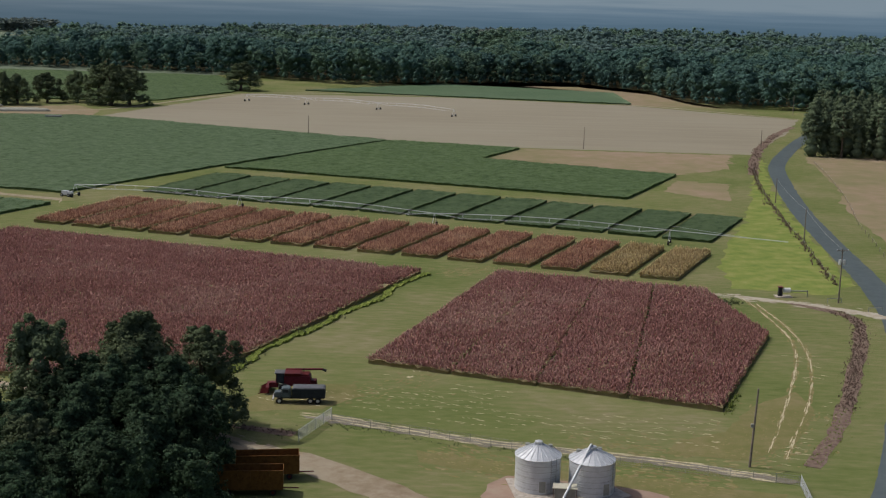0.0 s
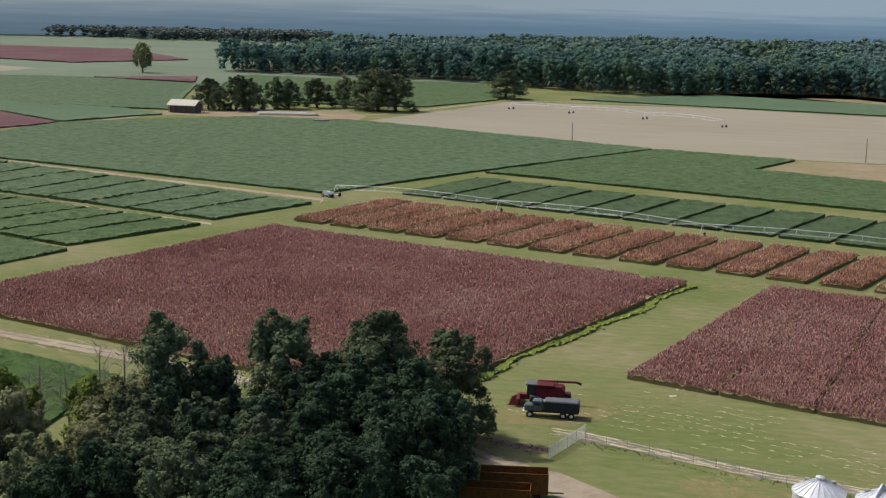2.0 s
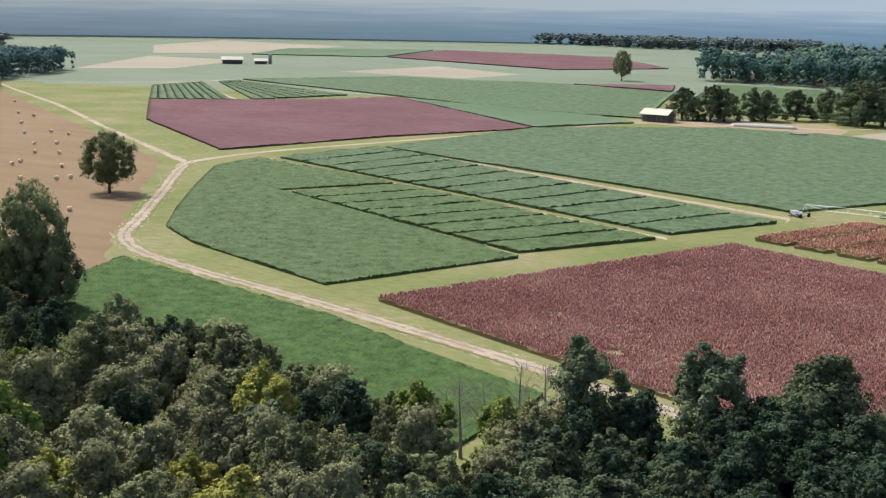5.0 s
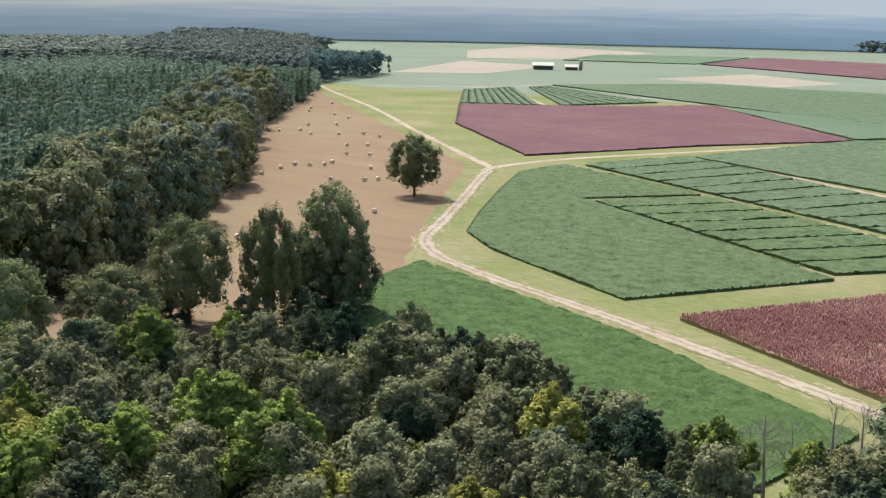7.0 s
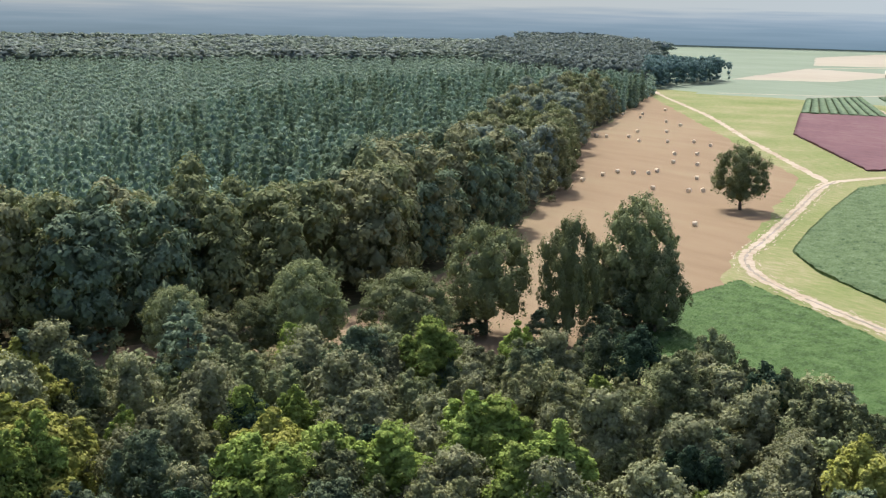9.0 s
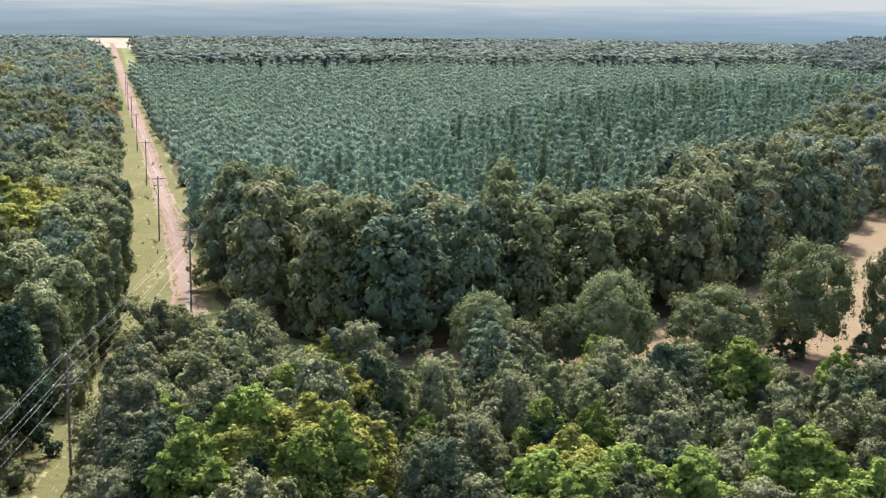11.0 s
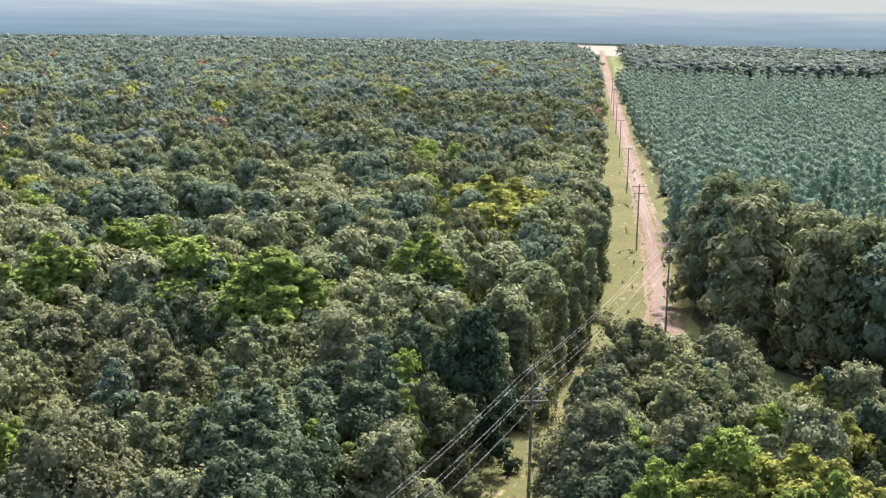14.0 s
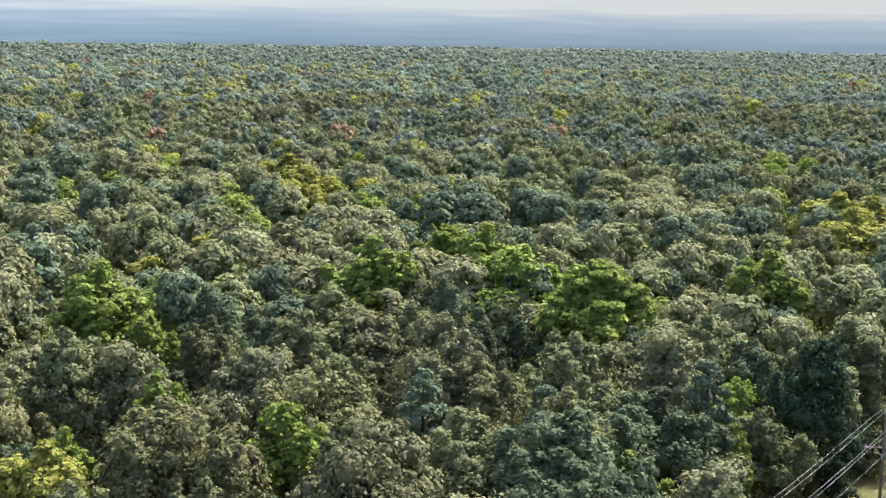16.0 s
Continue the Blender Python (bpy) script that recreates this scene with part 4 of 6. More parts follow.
def mixed(pts, lo, hi, share):
    """Trees of several kinds over an area; share: the odds of oak, grey, bright, yellow, pine, dark, deep, olive."""
    kinds = ("oak", "grey", "bright", "yellow", "pine", "dark", "deep", "olive")
    for x, y in pts:
        # trees by the yard get darker leaves in place of deep shade
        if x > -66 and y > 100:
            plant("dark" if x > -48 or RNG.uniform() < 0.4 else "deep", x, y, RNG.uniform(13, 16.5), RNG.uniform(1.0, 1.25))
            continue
        grove = 0.5 + 0.5 * noise.noise(Vector((x * 0.035, y * 0.035, 7.0)))
        w = np.array(share) * (1, 1, 4.0 * grove ** 3 + 0.1, 3.0 * grove ** 3 + 0.1, 1, 1, 1, 1)
        up = 3.0 if x < -140 and y < 80 and lo < 10 else 0.0
        plant(kinds[int(RNG.choice(8, p=w / w.sum()))], x, y, RNG.uniform(lo, hi) + up, RNG.uniform(0.92, 1.2))


mixed(scatter(BELT, 7.4, 5), 9.5, 16.0, (0.2, 0.32, 0.18, 0.06, 0.03, 0.03, 0.08, 0.12))
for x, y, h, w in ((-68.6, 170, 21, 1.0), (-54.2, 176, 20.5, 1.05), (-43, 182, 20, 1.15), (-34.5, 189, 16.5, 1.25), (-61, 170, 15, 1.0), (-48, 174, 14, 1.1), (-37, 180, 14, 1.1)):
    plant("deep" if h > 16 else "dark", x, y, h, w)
for x, y, h, w in ((-146, 170, 15, 1.0), (-138, 168, 13, 1.1), (-128, 166, 14.5, 1.0), (-120, 163, 12.5, 1.1), (-112, 162, 15, 1.0), (-104, 160, 13.5, 1.1), (-97, 158, 15, 1.05), (-133, 161, 14, 1.1), (-108, 154, 14, 1.1)):
    plant("grey" if int(x) % 2 else "oak", x, y, h, w)
for x, y, h, w in ((-122, 53, 12, 1.2), (-132, 54, 13.5, 1.1), (-143, 57, 13, 1.1), (-155, 60, 15, 1.1), (-168, 62.5, 15, 1.1), (-180, 62.5, 15.5, 1.1), (-189, 65, 15, 1.15), (-150, 55.5, 11, 1.1), (-160, 57.5, 12, 1.1), (-169, 58, 12, 1.1), (-199, 70, 15, 1.1)):
    plant("grey", x, y, h, w)
for k, (x, y) in enumerate(((-178, 41), (-187, 45), (-196, 48.5), (-205, 52), (-213, 54.5), (-222, 57), (-231, 59), (-240, 60.5), (-252, 62), (-266, 63.5), (-282, 65), (-300, 66.5), (-322, 68), (-344, 69.5))):
    plant("vine", x + RNG.uniform(-1.5, 1.5), y + RNG.uniform(-1.2, 0.8), RNG.uniform(13, 19), RNG.uniform(0.9, 1.5), group="vine-covered trunks by the clearing")
plant("field", -299.4, 315.6, 18.5, 1.0, 40, 0, "lone field trees")
for x, y, h, w in ((-200, 200, 24.5, 0.7), (-193.5, 199, 15, 0.85), (-203, 194, 15, 0.8), (-196, 194, 9, 1.5), (-195, 181, 22, 0.54), (-192, 186, 8, 1.5), (-207, 172, 19.5, 0.88), (-200, 152, 14.5, 1.25), (-204, 136, 17, 0.95), (-208, 130, 11, 1.1), (-211, 117, 13, 1.0), (-197, 201, 7, 2.0), (-203, 203, 8, 1.8), (-207, 168, 6, 2.0), (-197, 178, 6.5, 1.8)):
    plant("deep" if h < 10 else "field", x, y, h, w)
for x, y, h, w in ((-269, 694, 16.5, 1.0), (-262, 692, 12, 1.0), (-253, 693, 18.5, 0.9), (-246, 695, 17, 0.9), (-237.5, 713, 17, 0.9), (-231, 716, 16, 1.0), (-219.4, 731, 16, 1.0), (-206, 741, 17, 0.9), (-190, 727, 22, 1.0), (-182, 722, 22, 1.0), (-174, 730, 19, 1.1)):
    plant("deep", x, y, h * 1.05, w * 1.4, None, None, "row of trees by the hay barn")
plant("deep", -131.9, 852, 18.5, 2.1, 10, 1, "lone field trees")
plant("field", -443.7, 998.7, 24, 0.8, 10, 1, "lone field trees")


for k in range(9):
    plant("pine", 156 + 13 * k + RNG.uniform(-3, 3), 563 - 0.8 * k + RNG.uniform(-2, 2), RNG.uniform(20, 24), 1.25, None, None, "pines at the grove's edge")
    plant("pine", 156 + 3.6 * k + RNG.uniform(-2, 2), 566 + 11 * k + RNG.uniform(-3, 3), RNG.uniform(20, 24), 1.25, None, None, "pines at the grove's edge")


def near_of(pts, x, y, r0, r1):
    d = np.hypot(pts[:, 0] - x, pts[:, 1] - y)
    return pts[(d >= r0) & (d < r1)]


def blend(name, pts, lo, hi, templates, odds, label, seed, wide=1.0):
    """A stand of trees of several foliage colours, in loose groves."""
    rng = np.random.default_rng(seed)
    g = np.array([noise.noise(Vector((x * 0.022, y * 0.022, seed * 0.37))) for x, y in pts]) * 0.5 + 0.5 + rng.normal(0, 0.16, len(pts))
    rank = np.argsort(np.argsort(g)) / max(1, len(pts))
    at = 0.0
    total = sum(o for _, o in odds)
    for k, (mat, o) in enumerate(odds):
        sel = (rank >= at) & (rank < at + o / total + 1e-6)
        at += o / total
        if sel.any():
            woods(name, pts[sel], lo, hi, templates, M[mat], label, seed + k, wide)


south = scatter(SOUTH, 8.8, 8)
mixed(near_of(south, -60, 40, 0, 150), 14, 20, (0.2, 0.17, 0.1, 0.02, 0.03, 0.03, 0.22, 0.25))
mid = near_of(scatter(SOUTH, 7.0, 18), -60, 40, 150, 330)
blend("mixed_woodland", mid[::3], 14, 21, T_MID, (("leaf", 0.3), ("leaf_grey", 0.32), ("leaf_olive", 0.16), ("pine_green", 0.08), ("leaf_bright", 0.09), ("leaf_yellow", 0.05)), "dense olive-green mixed woodland", 88, 1.05)
blend("mixed_woodland", np.concatenate([mid[1::3], mid[2::3]]), 12, 21, T_MIDD, (("leaf", 0.26), ("leaf_grey", 0.34), ("pine_green", 0.3), ("leaf_olive", 0.06), ("leaf_bright", 0.04)), "dense olive-green mixed woodland", 78, 0.95)
far = scatter(SOUTH, 7.4, 9)
blend("mixed_woodland", near_of(far, -60, 40, 330, 560), 11, 20, T_FAR, (("leaf_grey", 0.34), ("leaf", 0.2), ("pine_green", 0.2), ("leaf_hazed", 0.24), ("leaf_yellow", 0.02)), "dense grey-green mixed woodland", 70, 0.92)
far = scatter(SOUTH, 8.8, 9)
blend("mixed_woodland", near_of(far, -60, 40, 560, 860), 12, 20, T_FAR, (("leaf_grey", 0.3), ("needle_hazed", 0.2), ("leaf_hazed", 0.5)), "dense pine and mixed woodland", 62, 1.02)
woods("mixed_woodland", near_of(scatter(SOUTH, 11, 9), -60, 40, 860, 2000), 14, 21, T_VFAR, M["leaf_hazed"], "dense woodland in the distance", 86, 1.1)
few = scatter(SOUTH, 46, 29, 1.0)
woods("mixed_woodland", near_of(few[::3], -60, 40, 430, 1000), 15, 19, T_FAR, M["leaf_yellow"], "single yellow trees in the woodland", 85)
woods("mixed_woodland", near_of(few[1::4], -60, 40, 300, 1000), 15, 19, T_FAR, M["leaf_red"], "single reddish trees in the woodland", 84)
north = scatter(NORTH, 6.6, 10)
edge = np.array([min(np.hypot(x - a, y - b) for a, b in smooth_line([(-264, 82), (-232, 95), (-230, 131), (-240, 170), (-297, 236), (-366, 301), (-492, 397), (-556, 466)], 12)) for x, y in north])
loose = scatter(NORTH, 8.0, 44)
loose_edge = np.array([min(np.hypot(x - a, y - b) for a, b in smooth_line([(-264, 82), (-232, 95), (-230, 131), (-240, 170), (-297, 236), (-366, 301), (-492, 397), (-556, 466)], 12)) for x, y in loose])
rim = loose[loose_edge < 32]
blend("broadleaf_wood", near_of(rim, -60, 40, 0, 330), 18, 29, T_MID, (("leaf", 0.25), ("leaf_grey", 0.4), ("pine_green", 0.35)), "dense dark green broadleaf wood edge", 50, 0.92)
blend("broadleaf_wood", near_of(rim, -60, 40, 330, 2000), 15, 26, T_MID, (("leaf", 0.25), ("leaf_grey", 0.4), ("leaf_hazed", 0.35)), "dense grey-green broadleaf wood edge", 55, 0.95)
inner = north[edge >= 32]
tall = near_of(inner, -60, 40, 0, 900)
by_rim = np.array([min(np.hypot(x - a, y - b) for a, b in smooth_line([(-232, 95), (-230, 131), (-240, 170), (-297, 236), (-366, 301), (-492, 397), (-556, 466)], 15)) for x, y in tall]) < 150
blend("pine_plantation", tall[by_rim], 13, 20, T_MIDP, (("pine_green", 0.35), ("needle", 0.65)), "tall stand of green pines", 94)
inner = tall[~by_rim]
woods("pine_plantation", near_of(inner, -60, 40, 0, 640), 10.5, 13.5, T_FARP, M["needle_hazed"], "dense pine plantation tinted blue-green for haze", 95, 1.1)
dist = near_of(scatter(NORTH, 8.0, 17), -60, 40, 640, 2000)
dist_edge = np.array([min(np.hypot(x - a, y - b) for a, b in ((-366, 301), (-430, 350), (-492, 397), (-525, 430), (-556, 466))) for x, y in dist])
woods("pine_plantation", dist[dist_edge > 150], 10.5, 13.5, T_FARP, M["needle_hazed"], "dense pine plantation tinted blue-green for haze", 82, 1.35)
# trees that stand out by colour
for kind, x, y in (("yellow", -151, 72), ("yellow", -150, 77), ("yellow", -146, 80), ("bright", -142, 64.5), ("bright", -161, 62), ("yellow", -290, 42), ("yellow", -301, 50), ("yellow", -283, 46), ("bright", -208, 18), ("bright", -171, 40), ("bright", -230, 37),
                   ("bright", -128, 124), ("bright", -131, 97.5), ("bright", -129, 105), ("yellow", -135, 102), ("bright", -118, 125), ("bright", -164, 136), ("bright", -235, -12), ("bright", -229, -4), ("bright", -212, -15),
                   ("bright", -207, 16), ("bright", -184, -40), ("yellow", -176, 38), ("yellow", -292, -61), ("yellow", -313, -77), ("bright", -220, 4), ("yellow", -81, 122), ("bright", -129, 122), ("bright", -128, 111),
                   ("bright", -117, 120), ("bright", -125, 98), ("pine", -184, 74), ("pine", -188, 110), ("pine", -177, 107)):
    if (x, y) in ((-171, 40), (-176, 38)):
        plant(kind, x, y, 14, 0.8)
    else:
        plant(kind, x, y, RNG.uniform(15.5, 17.5) if y > 60 else RNG.uniform(20.5, 22.5), 1.25 if y > 60 else 1.5)

HILL = [(-403, 1046), (-238, 1026), (-178, 1000), (-113, 950), (-50, 925), (86, 975), (135, 910), (155, 812), (220, 790), (600, 760), (800, 1500), (300, 1900), (-420, 1500)]
patch("ground_wood_floor_4", [(x, y + 34) for x, y in HILL], 0.015, M["forest_floor"], "shaded leaf-strewn woodland floor", "woodland floor", 2.0)
hill = scatter(HILL, 9.0, 14)
front = hill[:, 1] < 1080
stand = np.array([noise.noise(Vector((x * 0.011, y * 0.008, 5.0))) + 0.5 * noise.noise(Vector((x * 0.04, y * 0.03, 9.0))) for x, y in hill])
big = np.arange(len(hill)) % 3 == 0
woods("broadleaf_wood", hill[front & big], 19, 27, T_FAR, M["hazed_leaf"], "broad dark wood beyond the fields", 96, 1.25, 0.35)
woods("broadleaf_wood", hill[front & ~big & (stand < 0.1)], 15, 23, T_FAR, M["hazed_leaf"], "broad dark wood beyond the fields", 98, 0.95, 0.35)
woods("broadleaf_wood", hill[front & ~big & (stand >= 0.1)], 15, 24, T_FAR, M["hazed_mixed"], "broad olive-green wood beyond the fields", 99, 1.0, 0.35)
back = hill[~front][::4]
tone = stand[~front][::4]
woods("broadleaf_wood", back[tone > 0.0], 18, 25, T_VFAR, M["hazed_back_leaf"], "broad wood beyond the fields, tinted blue for haze", 97, 1.4, 0.4)
woods("broadleaf_wood", back[(tone <= 0.0) & (tone > -0.45)], 17, 24, T_VFAR, M["hazed_mixed"], "broad dark wood beyond the fields", 100, 1.4, 0.4)
for p, n in (([(-735, 626), (-850, 720), (-830, 775), (-806, 767)], 31),):
    woods("broadleaf_wood", scatter(p, 8, n), 15, 21, T_FAR, M["hazed_back_leaf"], "dark grove at the end of the hay field", n)
woods("broadleaf_wood", scatter([(-735, 630), (-1000, 640), (-1330, 880), (-1380, 1090), (-1250, 1040), (-1000, 850), (-850, 735)], 11, 35), 15, 21, T_VFAR, M["hazed_far_leaf"], "far wood at the end of the plantation", 36, 1.2)
woods("pine_grove", scatter([(153, 563), (184, 555), (300, 556), (300, 690), (188, 664)], 6.5, 33), 19, 24, T_MIDP, M["pine_green"], "grove of tall dark pines beside the road", 98)


OPEN_1 = [(-1650, 1250), (-1550, 1760), (-1230, 1790), (-650, 1720), (-380, 1500), (-420, 1000), (-900, 900)]
OPEN_2 = [(-850, 70), (-1750, 95), (-1750, 150), (-850, 118)]
OPEN_3 = [(-1330, 370), (-1420, 355), (-1400, 480), (-1320, 480)]
OPEN_4 = [(-1480, -60), (-1850, -200), (-1850, 190), (-1500, 160)]
patch("ground_far_clearing", OPEN_3, 0.03, M["rough_grass"], "far pale clearing in the woods", "clearing", 4)
patch("ground_far_field", OPEN_4, 0.03, M["tan"], "far pale bare fields beyond the woods", "bare field", 8, 40)


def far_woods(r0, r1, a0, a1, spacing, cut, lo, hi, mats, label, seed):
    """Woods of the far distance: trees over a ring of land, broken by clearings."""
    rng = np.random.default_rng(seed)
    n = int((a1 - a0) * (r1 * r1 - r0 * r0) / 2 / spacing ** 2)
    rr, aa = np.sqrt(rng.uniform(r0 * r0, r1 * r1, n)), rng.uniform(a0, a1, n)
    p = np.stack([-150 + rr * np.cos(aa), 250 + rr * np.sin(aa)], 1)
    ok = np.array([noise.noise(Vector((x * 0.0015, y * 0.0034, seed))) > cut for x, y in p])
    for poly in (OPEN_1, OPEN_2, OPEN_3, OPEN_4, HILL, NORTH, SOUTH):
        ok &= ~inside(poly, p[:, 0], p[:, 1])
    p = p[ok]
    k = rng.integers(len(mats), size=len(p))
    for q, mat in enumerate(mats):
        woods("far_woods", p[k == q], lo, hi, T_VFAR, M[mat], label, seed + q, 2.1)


far_woods(860, 1300, radians(150), radians(222), 10.5, -0.35, 14, 17.5, ("leaf_hazed", "hazed_far_leaf"), "far mixed woods beyond the plantation", 240)
far_woods(1300, 1730, radians(50), radians(150), 17, -0.2, 14, 18, ("hazed_far_leaf", "mist_leaf"), "far woods with clearings, tinted blue for haze", 250)


# ---- made things ----
def solid(name, rgb, rough=0.6, metal=0.0, wear=0.25, scale=2.0, bump=0.05):
    d = [tuple(c * (1 - wear) for c in rgb), rgb, tuple(min(1.0, c * (1 + wear * 0.6)) for c in rgb)]
    return material(name, d, scale, 5, rough, bump, metal=metal, spec=0.15)


M["galv"] = solid("galvanised_steel", (0.60, 0.62, 0.64), 0.45, 0.35, 0.12, 1.5)
M["galv_dark"] = solid("weathered_steel", (0.30, 0.31, 0.28), 0.6, 0.2, 0.2)
M["concrete"] = solid("concrete", (0.40, 0.36, 0.31), 0.9, 0, 0.35)
M["machine_red"] = solid("faded_red_paint", (0.125, 0.02, 0.028), 0.45, 0, 0.3)
M["dark_red"] = solid("dark_red_paint", (0.09, 0.013, 0.013), 0.5, 0, 0.3)
M["rubber"] = solid("rubber", (0.03, 0.03, 0.032), 0.85)
M["glass_dark"] = solid("tinted_glass", (0.04, 0.05, 0.06), 0.15)
M["truck_blue"] = solid("pale_blue_paint", (0.10, 0.125, 0.13), 0.4)
M["truck_dark"] = solid("dark_blue_paint", (0.028, 0.035, 0.045), 0.5)
M["tarp"] = solid("grey_tarpaulin", (0.11, 0.115, 0.125), 0.7)
M["wood_pole"] = solid("creosoted_pole", (0.2, 0.17, 0.145), 0.9, 0, 0.3)
M["roof_white"] = solid("white_sheet_roof", (0.50, 0.48, 0.38), 0.7, 0, 0.15)
M["barn_wall"] = solid("weathered_board", (0.11, 0.11, 0.095), 0.8, 0, 0.3)
M["white_bag"] = solid("white_plastic_bag", (0.33, 0.33, 0.27), 0.7, 0, 0.08)
M["rust_yellow"] = solid("rusty_yellow_mesh", (0.16, 0.075, 0.02), 0.8, 0, 0.4)
M["straw"] = solid("pale_straw", (0.50, 0.44, 0.29), 0.95, 0, 0.3)
M["bale"] = solid("rolled_hay", (0.72, 0.6, 0.42), 0.95, 0, 0.25, 6, 0.3)
M["white_paint"] = solid("white_paint", (0.72, 0.72, 0.70), 0.5, 0, 0.1)
M["wire"] = solid("line_wire", (0.42, 0.41, 0.38), 0.6)
M["worn"] = material("worn_ground", [(0.1275, 0.13, 0.0819), (0.1955, 0.175, 0.1365), (0.2465, 0.225, 0.2047)], 0.8, 7, 0.95, 0.4, coarse=0.1)
M["dry_turf"] = material("dry_turf", [(0.1615, 0.1568, 0.05362), (0.2099, 0.1805, 0.08288), (0.2503, 0.2137, 0.117)], 0.7, 6, 0.95, 0.4, island=0.15)
M["drive"] = material("yellow_sand", [(0.289, 0.25, 0.1872), (0.3825, 0.34, 0.2652), (0.442, 0.41, 0.3588)], 0.6, 7, 0.95, 0.3, island=0.1)
M["weed"] = material("yellow_green_weeds", [(0.1122, 0.1522, 0.0312), (0.1683, 0.21, 0.0468), (0.2338, 0.2625, 0.078)], 1.5, 6, 0.8, 0.8, bump_scale=5)
M["bank"] = material("purple_brown_brush", [(0.1122, 0.07695, 0.05729), (0.1795, 0.1283, 0.1016), (0.2244, 0.1858, 0.1399)], 1.0, 6, 0.95, 0.7, bump_scale=4)


def thing(name, label, category, m, group=""):
    e = new(name)
    e.matrix_basis = m
    return tagged(e, label, category, group)


def add_box(bm, c, s, turn=0.0, taper=1.0):
    """A box centred at c with sides s; taper shrinks its top."""
    x, y, z = s[0] / 2, s[1] / 2, s[2] / 2
    q = [(-x, -y, -z), (x, -y, -z), (x, y, -z), (-x, y, -z), (-x * taper, -y * taper, z), (x * taper, -y * taper, z), (x * taper, y * taper, z), (-x * taper, y * taper, z)]
    r = Matrix.Rotation(radians(turn), 4, "Z")
    v = [bm.verts.new((r @ Vector(p)) + Vector(c)) for p in q]
    for f in ((0, 3, 2, 1), (4, 5, 6, 7), (0, 1, 5, 4), (1, 2, 6, 5), (2, 3, 7, 6), (3, 0, 4, 7)):
        bm.faces.new([v[k] for k in f])
    return bm


def add_tube(bm, a, b, r, r2=None, n=8, caps=True):
    """A round bar from a to b."""
    a, b = Vector(a), Vector(b)
    d = (b - a).normalized()
    s = d.orthogonal().normalized()
    w = d.cross(s)
    r2 = r if r2 is None else r2
    rings = []
    for p, q in ((a, r), (b, r2)):
        rings.append([bm.verts.new(p + q * (math.cos(2 * math.pi * k / n) * s + math.sin(2 * math.pi * k / n) * w)) for k in range(n)])
    for k in range(n):
        bm.faces.new((rings[0][k], rings[0][(k + 1) % n], rings[1][(k + 1) % n], rings[1][k]))
    if caps:
        bm.faces.new(rings[0][::-1])
        bm.faces.new(rings[1])
    return bm


def B():
    return bmesh.new()


def boxed(c, s, turn=0.0, taper=1.0, bevel=0.0):
    bm = add_box(B(), c, s, turn, taper)
    if bevel:
        bmesh.ops.bevel(bm, geom=bm.edges[:], offset=bevel, segments=2, affect="EDGES")
    return bm


def lathe(profile, n=32):
    """A turned shape from (radius, height) pairs."""
    bm = B()
    rings = [[bm.verts.new((r * math.cos(2 * math.pi * k / n), r * math.sin(2 * math.pi * k / n), z)) for k in range(n)] for r, z in profile]
    for a, b in zip(rings, rings[1:]):
        for k in range(n):
            bm.faces.new((a[k], a[(k + 1) % n], b[(k + 1) % n], b[k]))
    return bm


